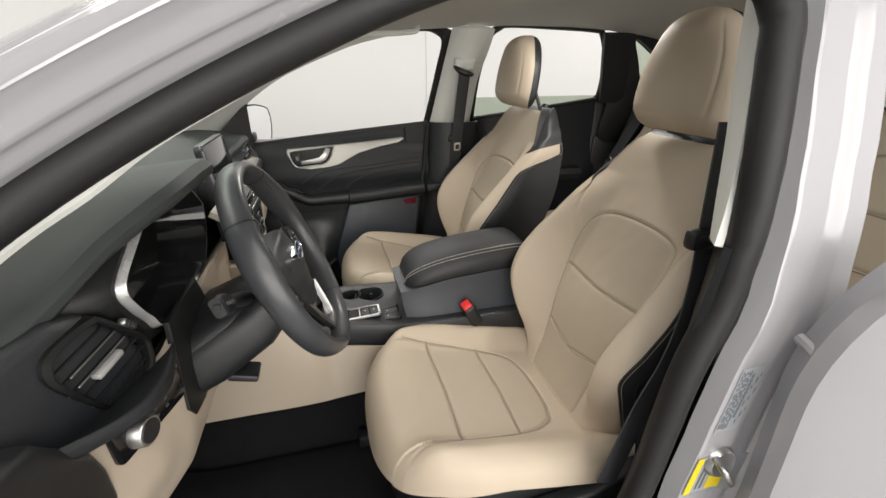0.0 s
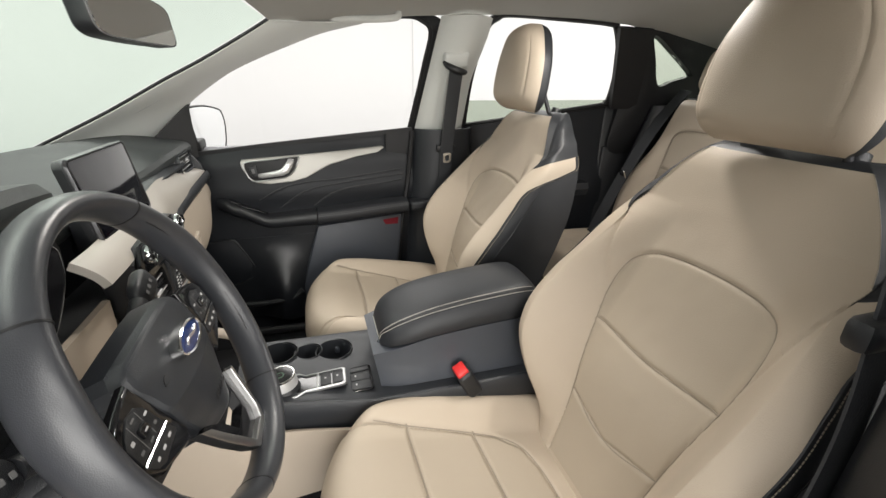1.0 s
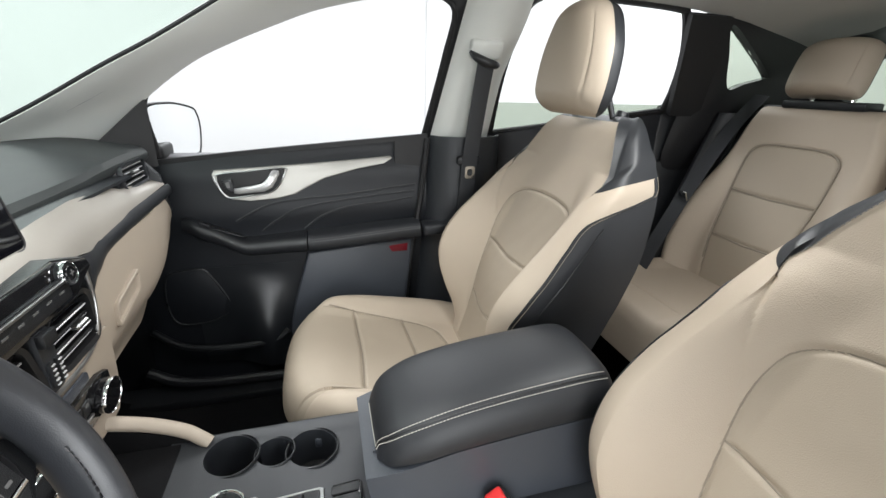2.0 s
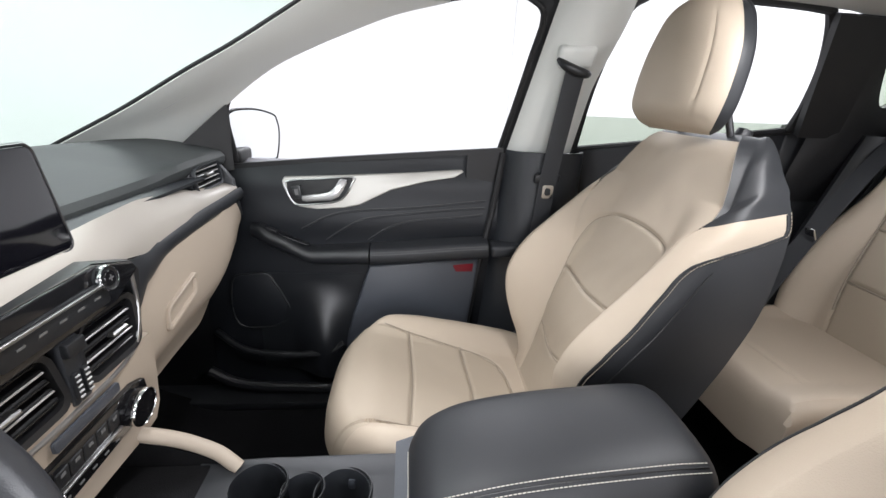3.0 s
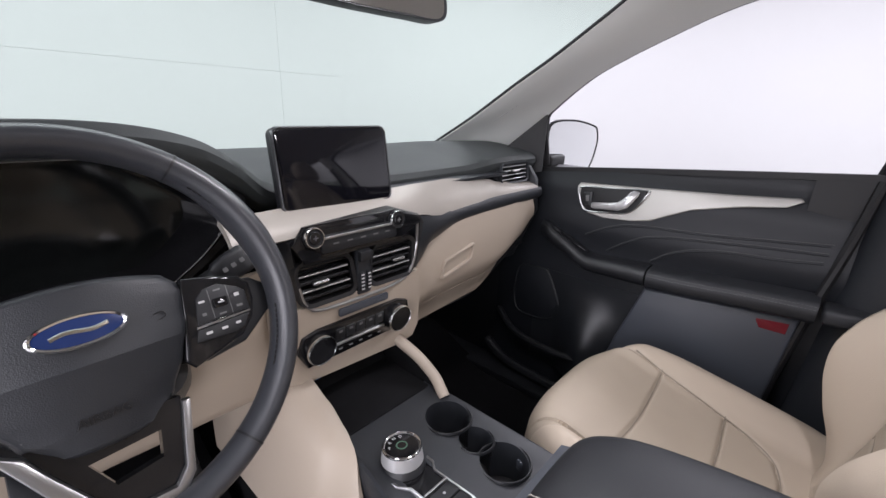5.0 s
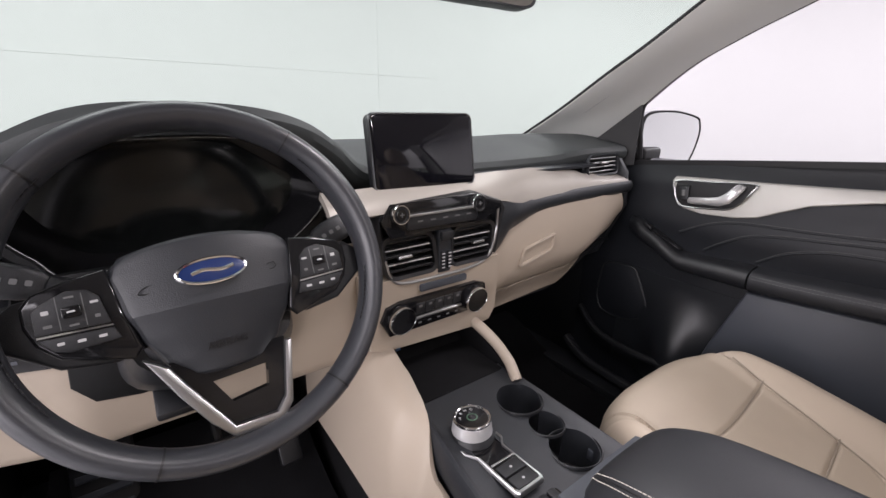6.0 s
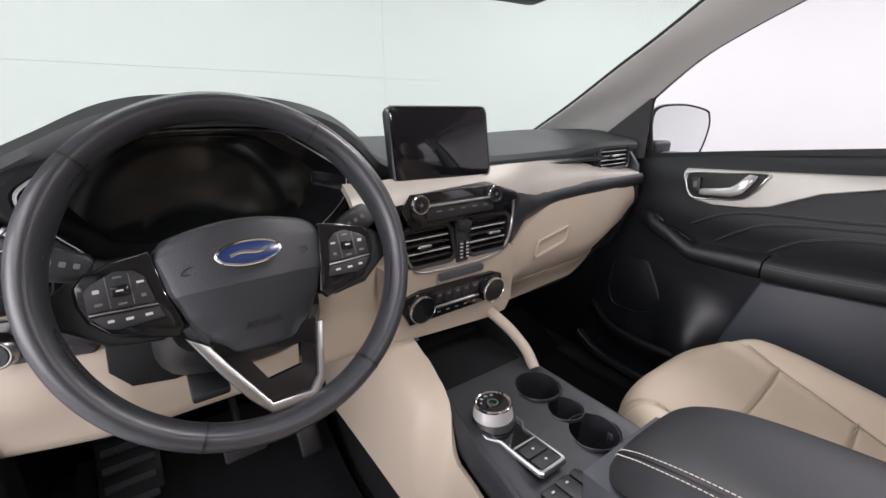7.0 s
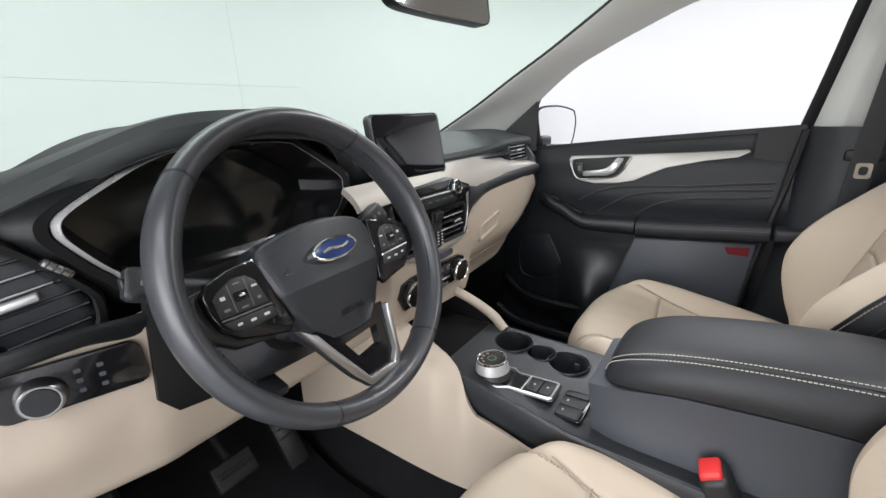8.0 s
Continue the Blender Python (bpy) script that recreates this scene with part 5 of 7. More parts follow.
part("dark_band", sheet(band, 50, 10, 0.012), SOFT, dash, "dark soft band with a stitched look")
# solid black strip gives the shade in the gap below the pad
part("pad_gap", box((0.29, 0.268, 1.088), (0.42, 0.03, 0.028), 0.004), EMBOSS, dash, "black strip standing in for the shadow gap under the top pad")
part("shelf_ledge", sheet(lambda u, v: (lerp(0.11, 0.55, u), lerp(0.215, 0.262, v), 1.100 + 0.004 * v), 20, 4, 0.006), SOFT, dash, "dark ledge")


def glove(u, v):
    x = lerp(0.135, 0.665, u)
    zt = table([0.10, 0.17, 0.21, 0.34, 0.60, 0.70], [0.880, 0.960, 0.996, 1.016, 1.018, 1.02], x)
    zb = table([0.13, 0.20, 0.45, 0.60, 0.68], [0.770, 0.772, 0.786, 0.86, 0.94], x)
    z = lerp(zt, zb, v)
    y = 0.196 + 0.045 * sstep(0.5, 1, v) - 0.012 * math.sin(math.pi * min(1, v * 1.3))
    crease = groove(abs(z - (0.842 + 0.02 * (x - 0.2))), 0.005, 0.004)
    return (x, y - crease + 0.02 * sstep(0.5, 0.67, x), z)


gb = part("glovebox", sheet(glove, 60, 44, 0.012), BEIGE, dash, "beige glovebox lid and lower dashboard")
part("glovebox_handle", loft([[Vector((0.30 + a + 0.25 * b, 0.1655 + d, 0.925 + b + 0.22 * a)) for a, b in rrect(w, h, 0.008)] for w, h, d in ((0.108, 0.042, 0.014), (0.108, 0.042, 0.0015), (0.105, 0.039, 0.000), (0.098, 0.032, 0.001), (0.095, 0.029, 0.010))]), BEIGE, gb, "recessed beige glovebox pull")
part("lower_closing", sheet(lambda u, v: (lerp(0.13, 0.70, u), lerp(0.245, 0.60, v), lerp(0.775, 0.72, v) + 0.1 * sstep(0.5, 1, u) * (1 - v)), 20, 6, 0.01), PLASTIC, dash, "black dashboard underside")
part("dash_end_right", prism([(-0.20, 0.98), (-0.21, 1.07), (-0.262, 1.135), (-0.60, 1.14), (-0.62, 0.80), (-0.40, 0.74), (-0.27, 0.82)], (0.70, 0, 0), (0, -1, 0), (0, 0, 1), 0.012, 0.003), SOFT, dash, "dark dashboard end")
vent((0.602, 0.232, 1.093), (1, 0.02, 0), (0, 0.08, 1), 0.140, 0.056, 4, 0.0, dash, 0.005, bright=True)
vh = basis((0.602, 0.232, 1.093), (1, 0.02, 0), (0, 0.08, 1))
part("vent_housing", loft([[vh @ Vector((a, b, d)) for a, b in rrect(w, h, 0.016)] for w, h, d in ((0.160, 0.070, -0.08), (0.156, 0.068, -0.012), (0.150, 0.064, -0.004), (0.142, 0.058, -0.004), (0.138, 0.054, -0.04))], cap=False), SOFT, dash, "dark vent housing")

# radio and centre vents housing
ch = part("centre_housing", loft([[Vector((a * sc + 0.008, y + 0.04 * (b - 1.0), 1.012 + (b - 1.012) * sc)) for a, b in ((-0.128, 1.060), (-0.100, 1.078), (0.070, 1.084), (0.135, 1.062), (0.146, 1.046), (0.122, 0.966), (0.106, 0.950), (0.070, 0.940), (-0.075, 0.940), (-0.105, 0.950), (-0.120, 0.975))] for sc, y in ((1.03, 0.19), (1.03, 0.146), (1.01, 0.139), (0.97, 0.142), (0.95, 0.165))]), PLASTIC, dash, "black centre housing of radio and vents")
part("housing_edge", tube(spline([Vector((0.136, 0.139, 1.05)), Vector((0.13, 0.136, 1.00)), Vector((0.112, 0.135, 0.958)), Vector((0.07, 0.134, 0.9435)), Vector((0.0, 0.134, 0.9415)), Vector((-0.08, 0.134, 0.944)), Vector((-0.105, 0.135, 0.958)), Vector((-0.115, 0.137, 0.99))], 50), 0.003, 8), SATIN, ch, "satin edge round the vents")
part("radio_face", prism([(-0.128, 0.005), (-0.108, 0.030), (0.066, 0.032), (0.128, 0.012), (0.132, 0.0), (0.080, -0.022), (-0.112, -0.026)], (0.006, 0.137, 1.053), (1, 0, 0), (0, 0.1, 1), 0.006, 0.002), GLOSS, ch, "gloss black radio panel")
radio = thing("radio_panel", (0, 0.13, 1.05), "black radio control strip with two chrome knobs", "radio")
part("strip", prism(rrect(0.150, 0.028, 0.006), (-0.002, 0.131, 1.052), (1, 0, 0.0), (0, 0.1, 1), 0.004, 0.001), PLASTIC, radio, "black button strip")
part("strip_bar", prism(rrect(0.148, 0.004, 0.0015, 3), (-0.002, 0.1265, 1.063), (1, 0, 0), (0, 0.1, 1), 0.003, 0.0008, 1), SATIN, radio, "bright bar")


def dial(o, r, parent, nm="knob"):
    n = Vector((0, -1, 0.12))
    k = part(nm, disc(o, n, r, r * 0.93, 0.016, 40, 0.002), PLASTIC, parent, "ribbed black control knob")
    part("knob_ring", ring(Vector(o) + n.normalized() * 0.012, n, r, r * 0.16, 0.006), CHROME, k, "chrome knob ring")
    part("knob_cap", disc(Vector(o) + n.normalized() * 0.0155, n, r * 0.62, r * 0.58, 0.003, 32, 0.0008), GLOSS, k)
    part("knob_mark", box(Vector(o) + n.normalized() * 0.0192, (r * 0.5, 0.0006, r * 0.10), 0, 1), GREYMARK, k)
    part("knob_mark", box(Vector(o) + n.normalized() * 0.0190, (r * 0.10, 0.0006, r * 0.5), 0, 1), GREYMARK, k)


dial((-0.090, 0.140, 1.0655), 0.0160, radio)
dial((0.074, 0.140, 1.0665), 0.0160, radio)
for k in range(5):
    part("button_mark", box((-0.052 + 0.026 * k, 0.1262, 1.0515), (0.010, 0.0008, 0.0025), 0, 1), GREYMARK, radio)
for s in (-1, 1):
    vent((0.004 + 0.069 * s, 0.141, 0.990), (1, 0, 0), (0, 0.08, 1), 0.108, 0.078, 5, 0.012 * s, ch, 0.007, slant=0.12 * s)
part("vent_divider", box((0.004, 0.139, 0.988), (0.028, 0.018, 0.082), 0.004), SOFT, ch, "dark centre divider")
part("hazard_button", box((0.004, 0.128, 1.018), (0.026, 0.012, 0.018), 0.003), PLASTIC, ch, "black hazard button")
for s in (-1, 1):
    tw = part("thumbwheel", box((0.004 + 0.007 * s, 0.131, 0.972), (0.008, 0.010, 0.034), 0.002), PLASTIC, ch, "ridged vent thumbwheel")
    for k in range(5):
        part("ridge", box((0.004 + 0.007 * s, 0.1255, 0.959 + 0.0065 * k), (0.006, 0.002, 0.002), 0.0004, 1), WHITEMARK, tw)

# beige stack below, climate panel
part("stack_panel", loft([[Vector((a * sc, y + 0.10 * (0.95 - b), b)) for a, b in ((-0.148, 0.955), (0.140, 0.955), (0.150, 0.90), (0.152, 0.83), (0.140, 0.806), (0.10, 0.800), (-0.11, 0.812), (-0.145, 0.822))] for sc, y in ((1.0, 0.24), (1.0, 0.142), (0.975, 0.134))]), BEIGE, dash, "beige centre stack")
part("blank_panel", prism(rrect(0.105, 0.014, 0.004), (0.002, 0.132, 0.928), (1, 0, 0), (0, 0, 1), 0.004, 0.001), SLATE, dash, "grey sensor strip")
cl = thing("climate_panel", (0, 0.13, 0.87), "gloss black climate control panel with two round dials", "climate control")
part("face", prism([(-0.122, 0.0), (-0.112, 0.026), (-0.085, 0.033), (0.085, 0.033), (0.110, 0.024), (0.116, 0.0), (0.104, -0.028), (-0.104, -0.032)], (-0.004, 0.142, 0.878), (1, 0, 0), (0, -0.1, 1), 0.008, 0.002), GLOSS, cl, "gloss black panel")
for x, z in ((-0.090, 0.880), (0.078, 0.877)):
    n = Vector((0, -1, -0.1))
    o = Vector((x, 0.136, z))
    dk = part("temperature_dial", disc(o, n, 0.026, 0.0245, 0.016, 40, 0.002), GLOSS, cl, "black temperature dial")
    part("dial_ring", ring(o + n.normalized() * 0.012, n, 0.0262, 0.0024, 0.005), CHROME, dk, "chrome dial ring")
part("bar", prism(rrect(0.108, 0.0045, 0.002, 3), (-0.006, 0.1345, 0.870), (1, 0, 0), (0, -0.1, 1), 0.003, 0.0008, 1), SATIN, cl, "bright bar")
for k in range(5):
    part("button", prism(rrect(0.019, 0.022, 0.002, 3), (-0.048 + 0.0210 * k, 0.1335, 0.888), (1, 0, 0), (0, -0.1, 1), 0.002, 0.0008, 1), PLASTIC, cl)
    part("button_mark", box((-0.048 + 0.0210 * k, 0.1305, 0.893), (0.007, 0.0008, 0.004), 0, 1), GREYMARK, cl)
    part("button_mark", box((-0.048 + 0.0210 * k, 0.1335, 0.859), (0.007, 0.0008, 0.0025), 0, 1), GREYMARK, cl)

# ---- centre console ----
con = thing("centre_console", (0, -0.2, 0.36), "black plastic centre console with beige side panels", "console")


def con_z(y):
    return table([-0.65, -0.23, -0.10, 0.05, 0.12], [0.722, 0.722, 0.732, 0.744, 0.750], y)


rings = []
for k in range(16):
    y = lerp(0.075, -0.64, k / 15)
    z = con_z(y)
    cl_ = table([-0.64, -0.22, -0.10, 0.03, 0.075], [0.146, 0.140, 0.126, 0.110, 0.104], y)
    cr_ = table([-0.64, -0.22, -0.05, 0.03, 0.075], [0.146, 0.140, 0.126, 0.116, 0.110], y)
    rings.append([Vector((x, y, zz)) for x, zz in ((-cl_ + 0.022, 0.40), (-cl_ + 0.010, z - 0.075), (-cl_ - 0.002, z - 0.045), (-cl_, z - 0.006), (-cl_ + 0.003, z + 0.002), (-cl_ + 0.008, z + 0.004), (-cl_ + 0.012, z + 0.002), (-cl_ + 0.016, z), (0.090, z), (0.096, z + 0.001), (cr_ - 0.012, z + 0.003), (cr_ - 0.006, z + 0.001), (cr_ - 0.002, z - 0.008), (cr_, z - 0.03), (cr_ + 0.004, 0.40))])
body = loft(rings)
bmesh.ops.recalc_face_normals(body, faces=body.faces)
CUPS = ((0.064, -0.018, 0.041), (0.062, -0.083, 0.030), (0.060, -0.142, 0.041))
cuts = [disc((x, y, 0.66), (0, 0, 1), r * 0.92, r * 1.03, 0.2, 40, 0.0) for x, y, r in CUPS]
cuts.append(prism(rrect(0.026, 0.120, 0.010), (0.062, -0.080, 0.690), (1, 0, 0), (0, 1, 0), 0.2, 0))
cuts.append(prism(rrect(0.050, 0.055, 0.006), (-0.056, -0.075, 0.690), (1, 0, 0), (0, 1, 0), 0.2, 0))
part("console_body", cut(body, cuts), SOFT, con, "black grained console body", angle=30)
for x, y, r in CUPS:
    z = con_z(y)
    part("cup_rim", ring((x, y, z - 0.004), (0, 0.06, 1), r + 0.003, 0.003, 0.0052, 48), PLASTIC, con, "thin raised cup holder rim")
    part("cup_floor", disc((x, y, 0.655), (0, 0, 1), r * 0.95, r * 0.95, 0.006, 32), RUBBER, con)
for x, y in ((0.10, -0.15), (0.045, 0.02)):
    part("cup_grip", box((x, y, 0.70), (0.010, 0.012, 0.02), 0.003), SLATE, con, "small grip tab in the cup holder")

# rotary shifter panel
sh = thing("gear_selector", (-0.055, -0.09, 0.735), "silver-framed rotary gear selector on the console", "gear selector")
SN = Vector((0, 0.07, 1)).normalized()
SVv = Vector((0, 1, -0.07)).normalized()


def splate(pts, o, depth, bev=0.001, seg=2):
    return prism(pts, o, (1, 0, 0), SVv, depth, bev, seg)


so2 = Vector((-0.056, -0.090, con_z(-0.09) + 0.001))
outer = [(-0.024, -0.072), (0.022, -0.072), (0.025, -0.066), (0.025, 0.012), (0.036, 0.026), (0.038, 0.085), (0.034, 0.096), (-0.036, 0.096), (-0.040, 0.085), (-0.040, 0.030), (-0.028, 0.012), (-0.028, -0.066)]
inner = [(a * 0.86, b * 0.93 + 0.001) for a, b in outer]
part("selector_frame", loft([[so2 + Vector((1, 0, 0)) * a + SVv * b + SN * d for a, b in o_] for o_, d in ((outer, -0.003), (outer, 0.003), ([(a * 0.96, b * 0.98) for a, b in outer], 0.005), (inner, 0.0045), (inner, -0.003))], cap=False), SATIN, sh, "satin silver frame")
part("selector_floor", splate([(a * 0.9, b * 0.95) for a, b in outer if b > -0.03 or True][:], so2 + SN * -0.004, 0.005, 0), GLOSS, sh, "gloss black floor")
kc = so2 + SVv * 0.058
part("knob_collar", disc(kc + SN * 0.002, SN, 0.036, 0.031, 0.012, 40, 0.002), PLASTIC, sh, "black knob collar")
part("knob", disc(kc + SN * 0.014, SN, 0.0330, 0.030, 0.022, 60, 0.003), HANDLE, sh, "knurled silver gear knob")
part("knob_ring", ring(kc + SN * 0.034, SN, 0.0305, 0.004, 0.004, 48), CHROME, sh, "chrome knob ring")
part("knob_face", disc(kc + SN * 0.0345, SN, 0.0265, 0.0262, 0.002, 40, 0.0005), GLOSS, sh, "black knob face")
for ch_, a in (("P", 155), ("R", 120), ("N", 88), ("D", 55)):
    t = radians(a)
    text("gear_letter", ch_, 0.0075, basis(kc + SN * 0.0368 + Vector((1, 0, 0)) * (0.019 * math.cos(t)) + SVv * (0.019 * math.sin(t)), (1, 0, 0), SVv), WHITEMARK, sh, 0.0001)
part("drive_mark", ring(kc + SN * 0.0364, SN, 0.009, 0.002, 0.0006, 24), GREENMARK, sh, "green round mark")
for k, yy in enumerate((-0.029, -0.054)):
    bt = part("button", splate(rrect(0.041, 0.022, 0.002, 3), so2 + SVv * yy + SN * 0.0005, 0.0045, 0.001), PLASTIC, sh, "black console button")
    part("button_mark", disc(so2 + SVv * yy + SN * 0.0051, SN, 0.0022, 0.0022, 0.0003, 12, 0.0001), WHITEMARK, bt)
part("divider", splate(rrect(0.046, 0.004, 0.001, 2), so2 + SVv * -0.013 + SN * 0.001, 0.005, 0.001), SATIN, sh)
# parking brake and drive mode buttons
pb = thing("switch_block", (-0.07, -0.195, 0.73), "black parking brake and drive mode switch block", "switch")
part("plate", splate(rrect(0.082, 0.050, 0.008), Vector((-0.060, -0.192, con_z(-0.19) + 0.0005)), 0.0025, 0.001), GLOSS, pb)
for x in (-0.083, -0.055):
    b = part("button", splate(rrect(0.026, 0.042, 0.003, 3), Vector((x, -0.191, con_z(-0.19) + 0.0025)), 0.003, 0.001), PLASTIC, pb)
    part("button_mark", splate(rrect(0.005, 0.003, 0.0005, 2), Vector((x, -0.181, con_z(-0.18) + 0.005)), 0.0006, 0, 1), WHITEMARK, b)
    part("button_mark", splate(rrect(0.004, 0.004, 0.0005, 2), Vector((x, -0.200, con_z(-0.2) + 0.005)), 0.0006, 0, 1), GREYMARK, b)
part("button", splate(rrect(0.014, 0.042, 0.003, 3), Vector((-0.031, -0.191, con_z(-0.19) + 0.0025)), 0.003, 0.001), PLASTIC, pb)

# storage bin and armrest lid
rings = []
for k in range(12):
    y = lerp(-0.232, -0.63, k / 11)
    zt = curve([-0.63, -0.50, -0.42, -0.34, -0.28, -0.232], [0.842, 0.840, 0.834, 0.826, 0.812, 0.798], y)
    hw = 0.098 - 0.012 * math.exp(-k * 1.5)
    rings.append([Vector((x, y + (0.016 * (zz - 0.72) / 0.1 if k == 0 else 0), zz)) for x, zz in ((-hw - 0.014, 0.60), (-hw - 0.008, 0.72), (-hw, 0.74), (-hw + 0.003, zt), (hw - 0.003, zt), (hw, 0.74), (hw + 0.008, 0.72), (hw + 0.014, 0.60))])
part("storage_bin", loft(rings), SLATE, con, "dark slate storage bin")
arm = thing("armrest", (0, -0.42, 0.82), "black leather armrest lid with pale double stitching", "armrest")


def arm_ring(k, n=16, lift=0.0):
    """Section of the padded lid: a wide skirt, a rolled shoulder and a nearly flat top."""
    t = k / n
    y = lerp(-0.238, -0.604, t ** 1.25)
    zb = curve([-0.61, -0.50, -0.42, -0.34, -0.28, -0.238], [0.846, 0.843, 0.838, 0.829, 0.816, 0.804], y)
    zt = curve([-0.604, -0.594, -0.57, -0.50, -0.40, -0.32, -0.275, -0.252, -0.242, -0.238], [0.880, 0.904, 0.914, 0.911, 0.900, 0.884, 0.866, 0.848, 0.831, 0.814], y)
    hw = 0.097 * curve([-0.604, -0.59, -0.56, -0.32, -0.275, -0.252, -0.238], [0.86, 0.95, 1.0, 1.0, 0.93, 0.82, 0.60], y)
    sec = ((-0.98, 0.0), (-1.0, 0.12), (-0.99, 0.34), (-0.94, 0.56), (-0.86, 0.74), (-0.76, 0.86), (-0.62, 0.935), (-0.35, 0.985), (0, 1.0))
    sec = sec + tuple((-a, b) for a, b in sec[-2::-1])
    return [Vector((x * (hw + lift), y, zb + (zt - zb) * z + lift * z)) for x, z in sec]


part("lid", loft([arm_ring(k, 40) for k in range(41)]), BLACKL, arm, "padded black leather lid", angle=60)
for i, f in ((4, 0.35), (5, 0.15)):
    path = [arm_ring(k, 40, 0.0006)[i].lerp(arm_ring(k, 40, 0.0006)[i + 1], f) for k in range(39)]
    nose = [Vector((-path[0].x * q, path[0].y + 0.0005, path[0].z)) for q in (1.0, 0.5, 0.0, -0.5)]
    part("stitching", stitches(nose + path, 0.0052, 0.0036, 0.0007), THREAD, arm, "pale stitching")
part("lid_seam", tube([arm_ring(k, 40)[4].lerp(arm_ring(k, 40)[5], 0.75) for k in range(39)], 0.0011, 6), EMBOSS, arm)
part("lid_latch", box((-0.040, -0.236, 0.800), (0.008, 0.006, 0.012), 0.002), SLATE, arm, "small latch")

# beige console wings and side panels
def wing(u, v):
    """Driver side panel: low beside the seat, rising in a rounded shoulder to the centre stack."""
    y = lerp(0.42, -0.34, u)
    zt = table([-0.34, -0.20, -0.034, -0.026, 0.023, 0.05, 0.10, 0.16, 0.42], [0.664, 0.672, 0.684, 0.692, 0.756, 0.772, 0.790, 0.812, 0.83], y)
    zb = table([-0.34, -0.15, 0.0, 0.3, 0.42], [0.560, 0.552, 0.545, 0.550, 0.550], y)
    xt = table([-0.34, -0.22, -0.03, 0.023, 0.10, 0.42], [0.152, 0.148, 0.124, 0.106, 0.098, 0.098], y)
    xb = table([-0.34, -0.1, 0.1, 0.42], [0.160, 0.160, 0.168, 0.172], y)
    up = sstep(-0.034, 0.05, y)
    t = v
    a = math.sin(t * math.pi / 2) ** lerp(1.0, 0.75, up)
    b = 1 - math.cos(t * math.pi / 2) ** lerp(1.0, 0.7, up)
    return Vector((-lerp(xb, xt, lerp(t, b, up)), y, lerp(zb, zt, lerp(t, a, up))))


part("side_panel", sheet(lambda u, v: wing(1 - u, v), 90, 30, 0.008), BEIGE, con, "beige side panel of the console")
part("side_panel", box((0.128, 0.10, 0.60), (0.02, 0.56, 0.24), 0.006), CARPET, con, "black carpeted console side")
part("console_arch", tube(spline([(0.088, 0.19, 0.824), (0.098, 0.145, 0.808), (0.108, 0.100, 0.786), (0.106, 0.055, 0.766), (0.100, 0.032, 0.752), (0.097, 0.020, 0.742)], 30), 0.0105, 14, flat=1.1), BEIGE, con, "slender beige arch beside the tray")
part("tray_side", sheet(lambda u, v: Vector((0.106, lerp(0.02, 0.20, u), lerp(0.66, lerp(0.745, 0.812, u), v))), 8, 6, 0.006), CARPET, con, "black tray side")
part("cubby_floor", box((0, 0.16, 0.742), (0.20, 0.20, 0.012), 0.004), CARPET, con, "black open tray")
part("cubby_back", sheet(lambda u, v: (lerp(-0.10, 0.10, u), lerp(0.19, 0.25, v), lerp(0.745, 0.83, v)), 6, 6, 0.01), CARPET, con, "black tray rear with sockets")
part("socket_mark", box((-0.055, 0.205, 0.772), (0.010, 0.002, 0.012), 0, 1, pose(0, 0, 0, -35)), BLUEMARK, con, "small blue socket mark")
part("socket_mark", box((-0.055, 0.217, 0.789), (0.006, 0.002, 0.007), 0, 1, pose(0, 0, 0, -35)), BLUEMARK, con)

# seat belt buckle beside the driver seat
bk = thing("belt_buckle", (-0.128, -0.42, 0.70), "black seat belt buckle with red release button", "belt buckle")
bm_ = pose(-0.128, -0.408, 0.738, -28, 0, 6)
part("buckle_body", box(None, (0.046, 0.036, 0.072), 0.009, 3, bm_ @ pose(0, 0, -0.014)), PLASTIC, bk, "black buckle body")
part("release_button", box(None, (0.036, 0.027, 0.014), 0.004, 3, bm_ @ pose(0, 0.001, 0.0215)), RED, bk, "red release button")
part("strap", box(None, (0.012, 0.026, 0.14), 0.004, 2, bm_ @ pose(0, 0.0, -0.10, 12)), WEBBING, bk, "black buckle strap")

# ---- passenger front door ----
pd_ = thing("front_door", (0.80, -0.1, 0.36), "closed front passenger door with dark trim and silver handle", "car door", "doors")


def dx(y, z):
    """Inner face of the passenger door."""
    x = 0.742 + 0.02 * sstep(0.0, -0.45, y)
    x += 0.030 * sstep(1.04, 1.13, z)
    x -= 0.012 * math.exp(-((z - 0.95) / 0.05) ** 2)
    return x


def belt(y):
    return curve([-0.50, -0.30, 0.0, 0.22, 0.36], [1.152, 1.135, 1.108, 1.086, 1.072], y)


def panel(u, v):
    y = lerp(0.345, -0.495 + 0.05 * sstep(0.3, 1.0, v), u)
    z = lerp(belt(y), 0.40, v)
    return Vector((dx(y, z), y, z))


part("door_panel", sheet(lambda u, v: panel(1 - u, v), 60, 50, 0.02), DOORSOFT, pd_, "dark soft door panel")
part("door_skin", box((0.86, -0.08, 0.72), (0.06, 0.86, 0.76), 0.02), PAINT, pd_, "white outer door skin")
part("window_sill", sheet(lambda u, v: (lerp(0.768, 0.90, v), lerp(-0.50, 0.33, u), belt(lerp(-0.50, 0.33, u)) - 0.002 - 0.045 * max(0.0, v - 0.1)), 20, 10, 0.014), RUBBER, pd_, "black window seal")
